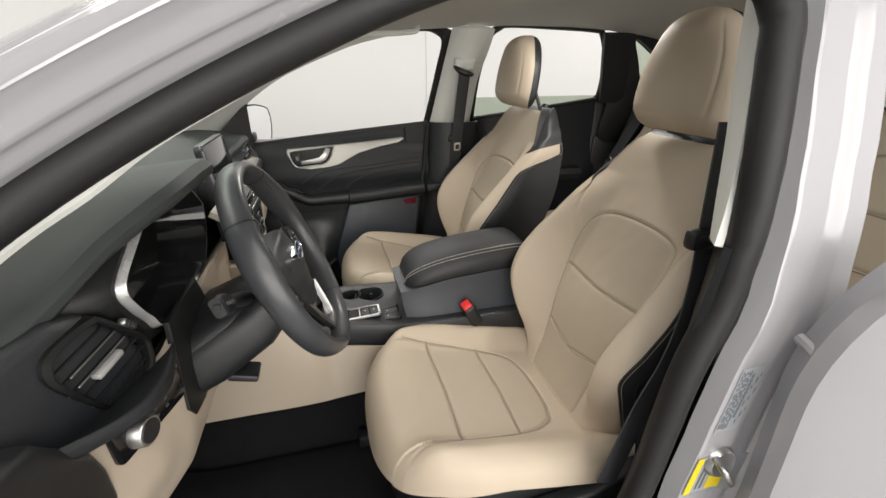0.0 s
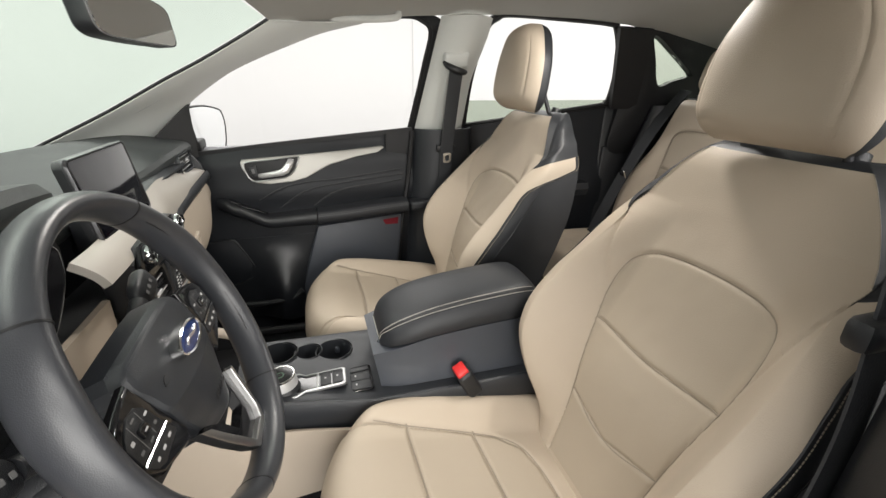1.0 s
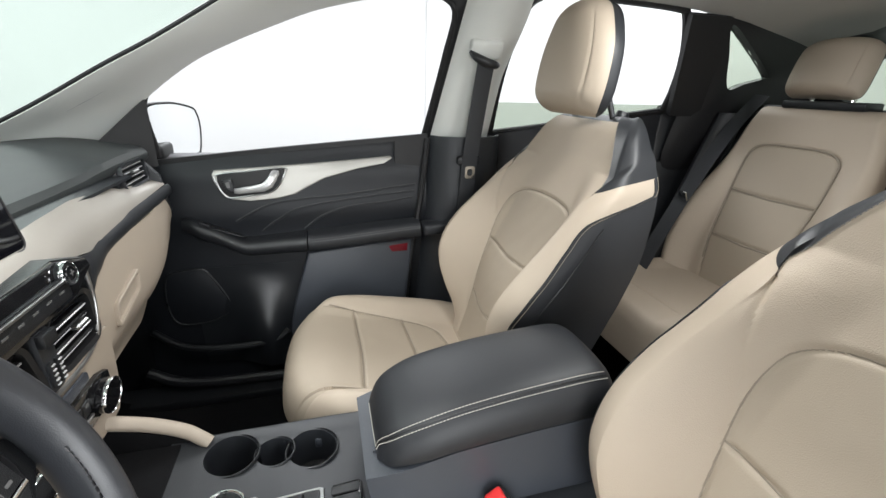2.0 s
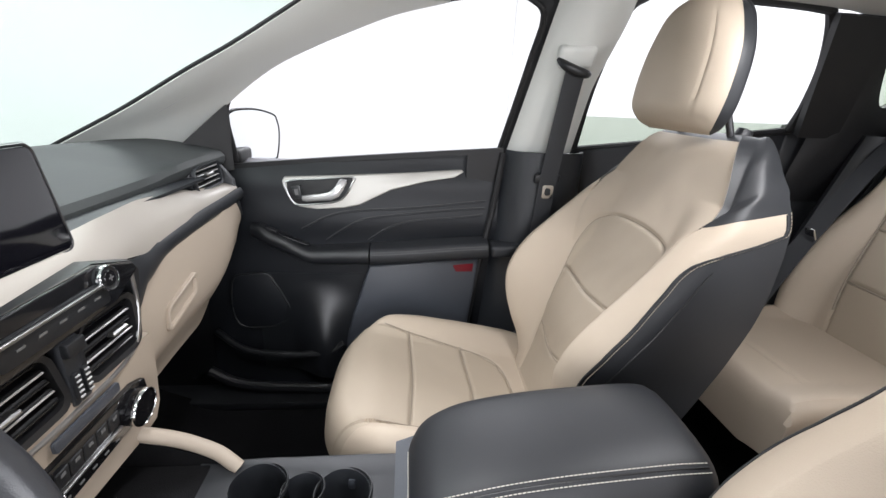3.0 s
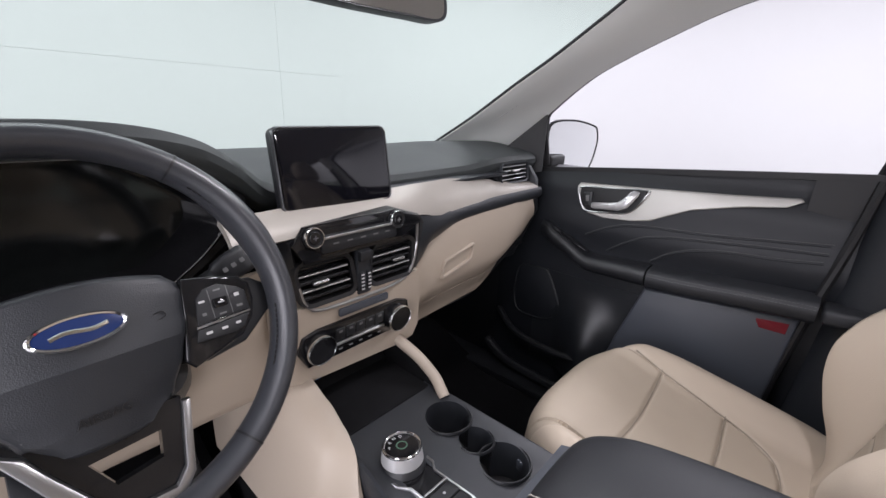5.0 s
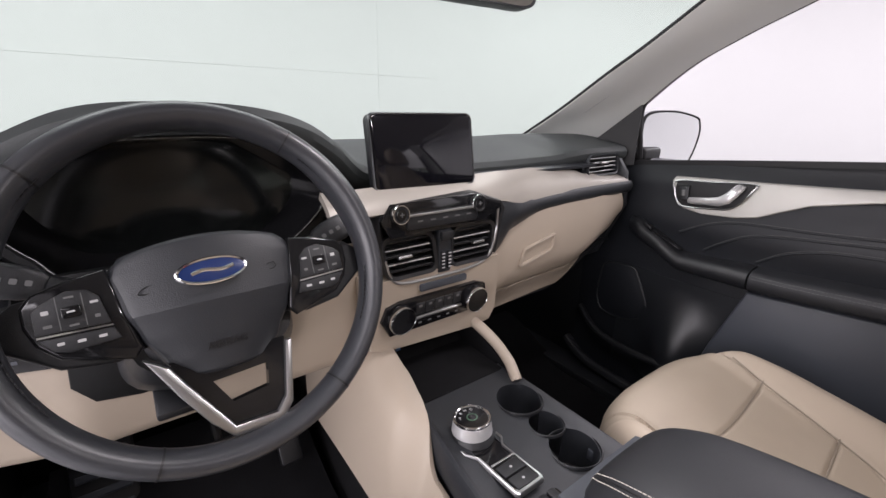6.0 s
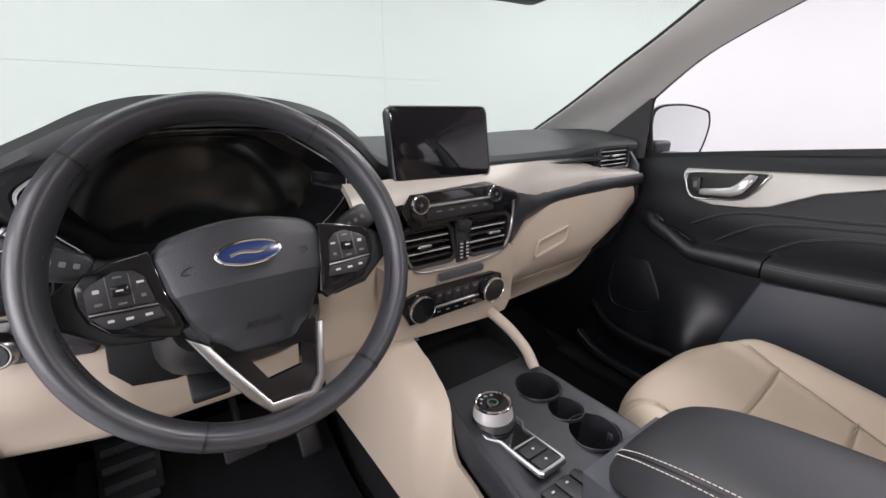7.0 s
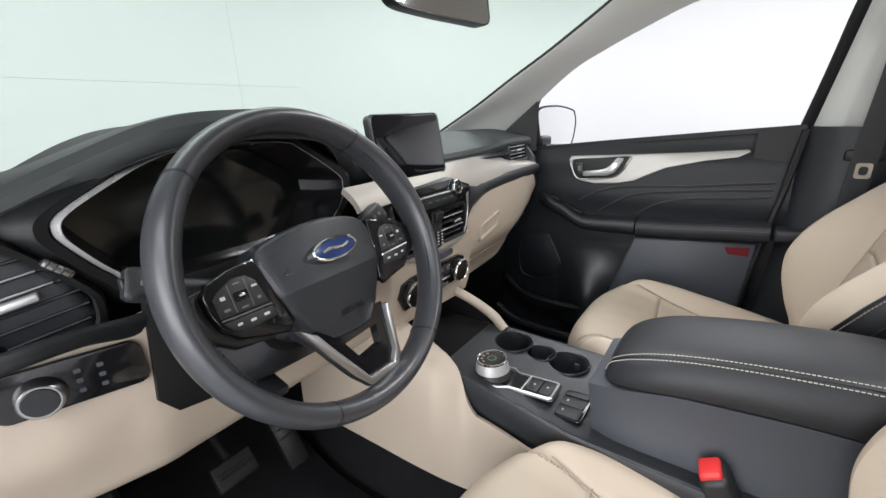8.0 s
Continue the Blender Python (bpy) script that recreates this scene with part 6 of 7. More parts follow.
# window frame
FW_ = [(0.79, 0.235, 1.10), (0.756, 0.228, 1.254), (0.713, 0.102, 1.342), (0.689, 0.0, 1.390), (0.669, -0.10, 1.430), (0.651, -0.20, 1.466), (0.635, -0.320, 1.496), (0.628, -0.45, 1.512), (0.630, -0.505, 1.502), (0.640, -0.536, 1.470), (0.685, -0.526, 1.38), (0.738, -0.512, 1.275), (0.797, -0.491, 1.145)]
part("window_frame", tube(spline(FW_, 80), 0.008, 8), RUBBER, pd_, "black window frame seal")
FU = spline(FW_[7:], 24)
part("frame_upright", sheet(lambda u, v: FU[round(u * 24)] + Vector((-0.004 + 0.010 * v, -0.004 - 0.050 * v, 0.012 * v)), 24, 3, 0.01), RUBBER, pd_, "black rear upright of the window frame")
part("sail_panel", sheet(lambda u, v: Vector((lerp(0.700, 0.752, u), lerp(0.345, 0.228, u), lerp(lerp(1.138, 1.252, u), lerp(1.072, 1.085, u), v))), 12, 8, 0.012), RUBBER, pd_, "black triangular mirror panel")
# spear trim with handle
sp_t = [(0.103, 1.060), (0.098, 1.070), (-0.10, 1.080), (-0.25, 1.088), (-0.385, 1.098), (-0.392, 1.092), (-0.365, 1.077), (-0.286, 1.065), (-0.19, 1.042), (-0.14, 1.018), (-0.105, 1.000), (-0.06, 0.991), (0.014, 0.986), (0.060, 0.992), (0.083, 1.008), (0.100, 1.045)]


def dplate(pts, off, depth, bev=0.003, seg=2, xx=None, k=0):
    """A plate lying on the door: outline in (y, z)."""
    pts = [(p.x, p.y) for p in spline([(a, b, 0) for a, b in pts], k, True)] if k else pts
    bm2 = bmesh.new()
    lo = [bm2.verts.new((dx(a, b) - off if xx is None else xx, a, b)) for a, b in pts]
    hi = [bm2.verts.new((dx(a, b) - off - depth if xx is None else xx - depth, a, b)) for a, b in pts]
    n = len(pts)
    for i in range(n):
        bm2.faces.new((lo[i], lo[(i + 1) % n], hi[(i + 1) % n], hi[i]))
    bm2.faces.new(lo)
    f = bm2.faces.new(hi)
    bmesh.ops.recalc_face_normals(bm2, faces=bm2.faces)
    if bev:
        bmesh.ops.bevel(bm2, geom=list(f.edges), offset=bev, segments=seg, affect="EDGES", profile=0.5)
    bmesh.ops.triangulate(bm2, faces=[g for g in bm2.faces if len(g.verts) > 8])
    return bm2


part("spear_trim", dplate(sp_t, -0.002, 0.012, 0.004, 3), SPEAR, pd_, "champagne spear-shaped trim")
rec = [(0.090, 1.060), (0.0, 1.068), (-0.084, 1.074), (-0.082, 1.058), (-0.068, 1.030), (-0.045, 1.010), (0.0, 1.003), (0.062, 0.998), (0.080, 1.012), (0.090, 1.036)]
part("handle_cup", dplate(rec, 0.0045, 0.0065, 0.001), RUBBER, pd_, "dark handle recess")
part("recess_bezel", tube([Vector((dx(p.x, p.y) - 0.011, p.x, p.y)) for p in spline([(a, b, 0) for a, b in rec], 60, True)], 0.0022, 6, True), SATIN, pd_, "satin bezel round the recess")
hx = dx(0, 1.03) - 0.024
part("door_handle", loft([[Vector((hx - off, y, z)) + Vector((0.006 * math.cos(a), wy * math.sin(a), wz * math.sin(a))) for a in [2 * math.pi * i / 14 for i in range(14)]] for y, z, off, wy, wz in ((0.050, 1.016, -0.010, 0.0, 0.007), (0.038, 1.018, 0.0, 0.0, 0.0085), (0.0, 1.023, 0.004, 0.0, 0.0095), (-0.026, 1.027, 0.006, 0.003, 0.011), (-0.042, 1.036, 0.006, 0.008, 0.010), (-0.052, 1.050, 0.004, 0.010, 0.006), (-0.060, 1.064, -0.004, 0.010, 0.004), (-0.062, 1.070, -0.012, 0.008, 0.002))]), HANDLE, pd_, "satin chrome inner door handle")
part("lock_switch", dplate([(0.078, 1.048), (0.054, 1.052), (0.050, 1.016), (0.068, 1.014)], 0.0105, 0.006, 0.002), PLASTIC, pd_, "black lock switch")
part("lock_mark", dplate([(0.070, 1.040), (0.060, 1.042), (0.059, 1.026), (0.067, 1.025)], 0.0168, 0.0006, 0), GREYMARK, pd_)



# armrest
def arm_sec(y):
    zt = table([-0.47, -0.13, 0.03, 0.13, 0.17, 0.19], [0.905, 0.884, 0.876, 0.925, 0.945, 0.945], y)
    zb = table([-0.47, -0.13, 0.03, 0.13, 0.17, 0.19], [0.856, 0.836, 0.834, 0.880, 0.900, 0.908], y)
    w = table([-0.47, -0.2, 0.05, 0.15, 0.19], [0.060, 0.068, 0.064, 0.060, 0.044], y)
    x1 = 0.752
    return [Vector((x1, y, zt + 0.004)), Vector((x1 - w * 0.7, y, zt)), Vector((x1 - w * 0.93, y, zt - 0.006)), Vector((x1 - w, y, lerp(zt, zb, 0.4))), Vector((x1 - w * 0.95, y, lerp(zt, zb, 0.8))), Vector((x1 - w * 0.8, y, zb)), Vector((x1, y, zb - 0.004))]


part("armrest_front", loft([arm_sec(lerp(0.19, -0.128, k / 24)) for k in range(25)]), PLASTIC, pd_, "black pull and switch housing", angle=50)
part("armrest_pad", loft([arm_sec(lerp(-0.132, -0.465, k / 24)) for k in range(25)]), BLACKL, pd_, "black leather armrest pad", angle=50)
part("pull_cup", prism(rrect(0.11, 0.022, 0.010), (0.716, 0.085, 0.906), (0.1, -1, -0.45), (1, 0.1, 0), 0.0012, 0.0005), GLOSS, pd_, "window switch recess")
part("window_switch", box((0.715, 0.135, 0.930), (0.016, 0.026, 0.008), 0.002, 2, pose(0, 0, 0, 26)), PLASTIC, pd_, "window switch")
for q in (0.25, 0.75):
    part("armrest_stitching", stitches([arm_sec(lerp(-0.136, -0.46, k / 30))[3].lerp(arm_sec(lerp(-0.136, -0.46, k / 30))[2], q) + Vector((-0.0006, 0, 0.0006)) for k in range(31)], 0.007, 0.005, 0.0006), GREYTHREAD, pd_, "grey stitching")
for path in ([(0.059, 0.927), (-0.008, 0.963), (-0.081, 0.981), (-0.251, 0.991), (-0.455, 1.012)], [(-0.005, 0.892), (-0.055, 0.929), (-0.117, 0.959), (-0.251, 0.976), (-0.456, 0.993)], [(-0.122, 0.893), (-0.178, 0.932), (-0.252, 0.954), (-0.376, 0.964), (-0.452, 0.974)]):
    pts = spline([(a, b, 0) for a, b in path], 60)
    part("panel_crease", tube([Vector((dx(p.x, p.y) + 0.0012, p.x, p.y - 0.002)) for p in pts], 0.0030, 8), DOORSOFT, pd_, "raised door panel fold")
    part("panel_stitching", stitches([Vector((dx(p.x, p.y) - 0.0010, p.x, p.y + 0.003)) for p in pts], 0.006, 0.0048, 0.0007), GREYTHREAD, pd_, "fine stitched line")
part("door_edge_seal", tube(spline([(0.765, -0.499, 1.150), (0.748, -0.476, 0.985), (0.742, -0.446, 0.80), (0.740, -0.426, 0.65), (0.742, -0.405, 0.45)], 30), 0.0095, 8), RUBBER, pd_, "black seal along the door's rear edge")
# lower door: slate pocket, speaker, red reflector
part("pocket_panel", dplate([(-0.128, 0.826), (-0.445, 0.846), (-0.425, 0.62), (-0.415, 0.50), (-0.04, 0.52), (-0.075, 0.66)], 0.004, 0.030, 0.008, 3), SLATE, pd_, "slate grey lower door pocket")
part("reflector", dplate([(-0.355, 0.826), (-0.430, 0.832), (-0.428, 0.806), (-0.375, 0.806)], 0.034, 0.002, 0.0006), DARKRED, pd_, "dark red door reflector")
SPK = [(0.262, 0.772), (0.225, 0.786), (0.170, 0.788), (0.150, 0.765), (0.125, 0.715), (0.108, 0.672), (0.115, 0.645), (0.165, 0.618), (0.240, 0.615), (0.268, 0.640), (0.275, 0.700)]
part("speaker_grille", dplate(SPK, 0.001, 0.005, 0.002, 2, None, 44), DOORSOFT, pd_, "black speaker grille")
part("speaker_rim", tube([Vector((dx(p.x, p.y) - 0.0055, p.x, p.y)) for p in spline([(a, b, 0) for a, b in SPK], 60, True)], 0.0030, 6, True), PLASTIC, pd_, "black rim round the speaker")


def bulge(u, v):
    """Soft swelling of the lower door round the bottle holder."""
    y, z = lerp(-0.15, 0.20, u), lerp(0.47, 0.79, v)
    return Vector((dx(y, z) + 0.004 - 0.062 * math.exp(-((y - 0.01 - 0.10 * (z - 0.6)) / 0.075) ** 2) * (1 - sstep(0.56, 0.775, z)), y, z))


part("bottle_bulge", sheet(bulge, 30, 30, 0.006), DOORLOW, pd_, "black bottle holder bulge")
part("pocket_lip", tube(spline([(0.735, 0.33, 0.60), (0.700, 0.24, 0.56), (0.690, 0.12, 0.548), (0.690, 0.0, 0.555), (0.70, -0.05, 0.58)], 30), 0.010, 10), PLASTIC, pd_, "dark pocket lip")
part("lower_edge", tube(spline([(0.72, 0.36, 0.47), (0.705, 0.25, 0.43), (0.70, 0.0, 0.42), (0.70, -0.3, 0.42)], 24), 0.016, 10), PLASTIC, pd_)

# door mirror
mi = thing("door_mirror", (0.95, 0.24, 1.10), "white passenger door mirror seen through the window", "mirror")
mo = [(0.110, 0.055), (0.02, 0.075), (-0.070, 0.060), (-0.088, 0.040), (-0.090, 0.0), (-0.070, -0.065), (-0.045, -0.078), (0.08, -0.075), (0.105, -0.060)]
mc = spline([(a, b, 0) for a, b in mo], 48, True)
MO, MU, MV = Vector((0.925, 0.215, 1.160)), Vector((-0.866, 0.50, 0)).normalized(), Vector((0.09, 0.09, 1)).normalized()
MN = MU.cross(MV)
if MN.y > 0:
    MN = -MN


def mring(sc_, d):
    return [MO + MU * (p.x * sc_ * 0.92) + MV * (p.y * sc_) + MN * d for p in mc]


part("mirror_housing", loft([mring(1.0, 0.0), mring(1.05, -0.015), mring(1.03, -0.06), mring(0.8, -0.10), mring(0.4, -0.115)]), PAINT, mi, "white mirror housing")
part("mirror_bezel", loft([mring(1.0, -0.006), mring(1.03, 0.0), mring(1.0, 0.004), mring(0.93, 0.001), mring(0.92, -0.006)], cap=False), RUBBER, mi, "black mirror bezel")
part("mirror_glass", loft([mring(0.94, 0.0005), mring(0.94, 0.0025)]), MIRRORG, mi, "mirror glass")
part("mirror_arm", box((0.845, 0.25, 1.11), (0.10, 0.05, 0.04), 0.012, 3), RUBBER, mi, "black mirror foot")

# rear-view mirror
rv = thing("rear_view_mirror", (0.0, 0.12, 1.41), "black framed rear-view mirror on the windscreen", "mirror")
RO, RU = Vector((0.0, 0.098, 1.413)), Vector((1, -0.10, 0.0)).normalized()
RV_ = Vector((0.0, 0.12, 1)).normalized()
ro = [(p.x, p.y) for p in spline([(a, b, 0) for a, b in ((-0.128, 0.026), (-0.06, 0.036), (0.06, 0.036), (0.128, 0.028), (0.136, 0.005), (0.128, -0.030), (0.06, -0.034), (-0.06, -0.034), (-0.126, -0.028), (-0.136, 0.0))], 60, True)]
RN = RU.cross(RV_)


def rring(s_, d):
    return [RO + RU * (a * s_) + RV_ * (b * s_) + RN * d for a, b in ro]


part("mirror_shell", loft([rring(0.99, 0.003), rring(1.0, 0.0), rring(0.98, -0.02), rring(0.7, -0.04), rring(0.3, -0.045)]), PLASTIC, rv, "black mirror shell")
part("mirror_face", loft([rring(0.945, 0.0032), rring(0.94, 0.0040)]), MIRRORG, rv, "mirror glass")
part("mirror_stem", tube([RO + RN * -0.035, RO + Vector((0, 0.07, 0.045))], 0.012, 12), PLASTIC, rv, "black mirror stem")

# ---- belt pillar, passenger side ----
bpl = thing("belt_pillar", (0.74, -0.6, 0.36), "belt pillar with pale upper and dark lower cover", "pillar trim", kind="structure")


def bp_up(u, v):
    z = lerp(1.155, 1.515, u)
    x = side_x(z) - 0.005
    y = lerp(lerp(-0.512, -0.562, u), lerp(-0.700, -0.735, sstep(0.4, 1, u)), v)
    return Vector((x - 0.055 * math.sin(math.pi * v) ** 0.75, y, z))


part("upper_cover", sheet(lambda u, v: bp_up(u, 1 - v), 20, 16, 0.01), PILLAR, bpl, "pale grey upper pillar cover")


def bp_low(u, v):
    z = lerp(0.40, 1.160, u)
    y = lerp(lerp(-0.445, -0.506, u), -0.73, v)
    return Vector((0.765 - 0.065 * math.sin(math.pi * v) ** 0.5, y, z))


part("lower_cover", sheet(lambda u, v: bp_low(u, 1 - v), 16, 16, 0.01), SOFT, bpl, "dark grey lower pillar cover")
part("door_jamb", sheet(lambda u, v: Vector((0.792 - 0.01 * v, lerp(-0.40, -0.62, v), lerp(0.40, 1.150, u))), 8, 3, 0.02), RUBBER, bpl, "black door seal on the pillar")
part("pillar_ledge", box((0.715, -0.515, 0.885), (0.07, 0.085, 0.035), 0.010, 3, pose(0, 0, 0, -4)), BLACKL, bpl, "black armrest ledge on the pillar")
sb = thing("seat_belt", (0.66, -0.6, 0.45), "black seat belt hanging from the passenger pillar", "seat belt", "seat belts")
part("anchor_cover", box((0.622, -0.618, 1.392), (0.030, 0.086, 0.050), 0.010, 3, pose(0, 0, 0, -4, -26, 0)), PILLAR, sb, "pale anchor cover")
part("anchor_loop", tube(spline([(0.620, -0.576, 1.384), (0.607, -0.586, 1.372), (0.602, -0.612, 1.360), (0.606, -0.640, 1.354), (0.622, -0.652, 1.356)], 20), [0.006 + 0.007 * math.sin(math.pi * i / 20) for i in range(21)], 12, flat=0.9), PLASTIC, sb, "black belt loop")


def strap(path, w, th=0.0016, side=(0, 1, 0)):
    path = spline(path, 40)
    rings = []
    for i, p in enumerate(path):
        d = (path[min(i + 1, 40)] - path[max(i - 1, 0)]).normalized()
        s_ = (Vector(side) - d * Vector(side).dot(d)).normalized()
        n = d.cross(s_)
        rings.append([p + s_ * (w / 2) + n * th, p - s_ * (w / 2) + n * th, p - s_ * (w / 2) - n * th, p + s_ * (w / 2) - n * th])
    return loft(rings)


part("webbing", strap([(0.604, -0.614, 1.360), (0.640, -0.612, 1.25), (0.676, -0.606, 1.09), (0.690, -0.600, 0.90), (0.700, -0.59, 0.62)], 0.046), WEBBING, sb, "black belt webbing")
part("belt_stop", box((0.682, -0.605, 1.096), (0.014, 0.070, 0.026), 0.005, 2, pose(0, 0, 0, 0, -10, 0)), PLASTIC, sb, "black belt guide")
part("latch_plate", loft([[Vector((0.676 - dd, -0.608 + a, 1.062 + b)) for a, b in rrect(w, h, 0.006)] for w, h, dd in ((0.030, 0.036, 0), (0.030, 0.036, 0.003), (0.016, 0.020, 0.003), (0.016, 0.020, 0))], cap=False), CHROME, sb, "chrome latch plate")

# ---- rear passenger door ----
rd = thing("rear_door", (0.80, -1.0, 0.36), "closed rear passenger door with lowered window", "car door", "doors")
part("door_panel", sheet(lambda u, v: Vector((0.772 + 0.006 * math.sin(6 * v) - 0.02 * math.exp(-((v - 0.42) / 0.12) ** 2), lerp(-1.36, -0.70, u), lerp(lerp(1.242, 1.160, u), 0.40, v))), 30, 30, 0.02), DOORSOFT, rd, "dark soft door panel")
part("door_skin", box((0.86, -1.03, 0.72), (0.06, 0.66, 0.76), 0.02), PAINT, rd, "white outer door skin")
RW = [(0.790, -0.705, 1.165), (0.735, -0.700, 1.28), (0.685, -0.702, 1.38), (0.630, -0.722, 1.490), (0.617, -0.755, 1.522), (0.612, -0.80, 1.534), (0.615, -1.00, 1.531), (0.618, -1.18, 1.524), (0.628, -1.225, 1.508), (0.672, -1.285, 1.410), (0.720, -1.315, 1.31), (0.755, -1.325, 1.245)]
part("window_frame", tube(spline(RW, 60), 0.013, 8), RUBBER, rd, "black window frame seal")
part("rear_frame", sheet(lambda u, v: Vector((lerp(0.755, 0.632, u) - 0.02, lerp(lerp(-1.32, -1.215, u), lerp(-1.44, -1.36, u), v), lerp(1.235, 1.515, u))), 12, 6, 0.02), RUBBER, rd, "black rear window frame")
part("sill_seal", tube([(0.788, -0.70, 1.163), (0.785, -1.0, 1.198), (0.765, -1.335, 1.243)], 0.010, 8), RUBBER, rd)
gl = part("window_glass", sheet(lambda u, v: Vector((side_x(lerp(1.15, 1.252, v)) + 0.018, lerp(-0.705, -1.325, u), lerp(lerp(1.15, 1.23, u), 1.256, v))), 4, 4, 0.004), GLASSR, rd, "lowered tinted window glass")
gl.visible_shadow = False
part("armrest", loft([[Vector((0.775, y, 0.93)), Vector((0.715, y, 0.925)), Vector((0.705, y, 0.90)), Vector((0.72, y, 0.87)), Vector((0.775, y, 0.86))] for y in (-0.74, -1.0, -1.26)]), BLACKL, rd, "black armrest")

# rear quarter: black trim round the small window
rq = thing("rear_quarter_trim", (0.75, -1.6, 0.36), "black rear quarter trim with a small triangular window", "pillar trim", kind="structure")
for s in (1, -1):
    O = [Vector((s * x, y, z)) for x, y, z in ((0.615, -1.30, 1.525), (0.63, -1.62, 1.485), (0.68, -1.90, 1.40), (0.74, -1.90, 1.05), (0.755, -1.62, 1.05), (0.755, -1.37, 1.05), (0.735, -1.37, 1.25))]
    I = [Vector((s * x, y, z)) for x, y, z in ((0.628, -1.388, 1.492), (0.655, -1.52, 1.432), (0.692, -1.655, 1.362), (0.697, -1.645, 1.352), (0.705, -1.58, 1.334), (0.713, -1.518, 1.318), (0.665, -1.440, 1.412))]
    o2, i2 = spline(O, 42, True), spline(I, 42, True)
    inw = Vector((-0.012 * s, 0, 0))
    part("quarter_trim", loft([o2, [a.lerp(b, 0.5) + inw for a, b in zip(o2, i2)], [p + inw for p in i2], [p - inw * 1.5 for p in i2]], cap=False), RUBBER, rq, "black quarter trim")
    g = part("quarter_glass", loft([[p - inw * 0.5 for p in i2], [p - inw * 0.9 for p in i2]]), GLASSR, rq, "tinted quarter window")
    g.visible_shadow = False
    part("lower_trim", box((0.775 * s, -1.62, 0.72), (0.03, 0.56, 0.70), 0.01), PLASTIC, rq)
    # header strip over the tail
part("header_trim", sheet(lambda u, v: Vector((lerp(0.66, -0.66, u), lerp(-1.62, -1.90, v) , lerp(1.505, 1.44, v) + 0.035 * (1 - (2 * u - 1) ** 2))), 20, 4, 0.01), PLASTIC, rq, "black tail header")
for s in (1, -1):
    part("tail_pillar", box((0.66 * s, -1.93, 1.22), (0.14, 0.06, 0.5), 0.02), PLASTIC, rq)
part("door_end_trim", box((0.785, -1.44, 0.83), (0.03, 0.22, 0.86), 0.01), PLASTIC, rq)

# rear seat belt
rb = thing("seat_belt", (0.6, -1.4, 0.7), "black rear seat belt beside the backrest", "seat belt", "seat belts")
part("webbing", strap([(0.655, -1.62, 1.30), (0.640, -1.50, 1.18), (0.610, -1.36, 1.0), (0.60, -1.28, 0.86), (0.60, -1.22, 0.72)], 0.046, side=(1, 0.4, 0)), WEBBING, rb, "black belt webbing")
part("latch_plate", box((0.590, -1.325, 0.985), (0.030, 0.006, 0.034), 0.003, 2, pose(0, 0, 0, -25)), CHROME, rb, "chrome latch plate")

# ---- driver belt, pillar details ----
db = thing("seat_belt", (-0.66, -0.6, 0.45), "black driver seat belt beside the door post", "seat belt", "seat belts")
part("webbing", strap([(-0.605, -0.635, 1.30), (-0.626, -0.626, 1.12), (-0.634, -0.622, 1.05), (-0.640, -0.612, 0.98), (-0.648, -0.585, 0.90), (-0.658, -0.54, 0.82), (-0.668, -0.49, 0.68)], 0.040), WEBBING, db, "black belt webbing")
part("belt_guide", box((-0.622, -0.618, 1.125), (0.026, 0.052, 0.034), 0.009, 2), PLASTIC, db, "black belt guide")
part("guide_pin", tube([(-0.634, -0.622, 1.130), (-0.662, -0.615, 1.134)], 0.0075, 12), SATIN, db, "bright metal pin of the belt guide")

# striker and labels on the door post
stk_ = thing("door_striker", (-0.759, -0.612, 0.78), "bare metal door striker bolted to the door post", "door striker")
part("base_plate", disc((-0.759, -0.612, 0.800), (-1, 0, 0.1), 0.028, 0.025, 0.009, 28, 0.003), SATIN, stk_, "metal striker plate")
part("loop", tube(spline([(-0.765, -0.595, 0.817), (-0.785, -0.590, 0.815), (-0.790, -0.600, 0.800), (-0.785, -0.612, 0.785), (-0.765, -0.619, 0.783)], 20), 0.006, 10), SATIN, stk_, "round steel loop")


def post_label(u0, v0, w, h, material, label, marks):
    """A paper label lying on the door post, with rows of plain bars."""
    def on(a, b, lift):
        u, v = u0 + b, v0 + a
        p = Vector(bpost(u, v))
        n = (Vector(bpost(u, v + 0.02)) - p).cross(Vector(bpost(u + 0.02, v)) - p).normalized()
        if n.x > 0:
            n = -n
        return p + n * lift
    lb = solid("label", sheet(lambda a, b: on(w * a, h * b, 0.0016), 6, 10, 0.001), material, label, "label")
    for a0, b0, aw, bh, m_ in marks:
        part("bar", sheet(lambda a, b: on(w * (a0 + aw * a), h * (b0 + bh * b), 0.0024), 2, 2, 0.0004), m_, lb)
    return lb


rng = random.Random(5)
rows = []
for k in range(5):
    b0 = 0.04 + 0.03 * rng.random()
    while b0 < 0.93:
        run = 0.03 + 0.07 * rng.random()
        rows.append((0.05 + 0.085 * k, b0, 0.042, min(run, 0.96 - b0), LABELPRINT))
        b0 += run + 0.02 + 0.03 * rng.random()
rows += [(0.50, 0.22 + 0.021 * k, 0.10, 0.009 + 0.006 * (k % 3 == 0), LABELPRINT) for k in range(33)]
rows += [(0.68 + 0.11 * (k % 3), 0.12 + 0.09 * k, 0.035, 0.05 + 0.03 * (k % 2), LABELPRINT) for k in range(9)]
post_label(0.4595, 0.10, 0.30, 0.0935, PAPER, "pale blue paper label with grey print on the door post", rows)
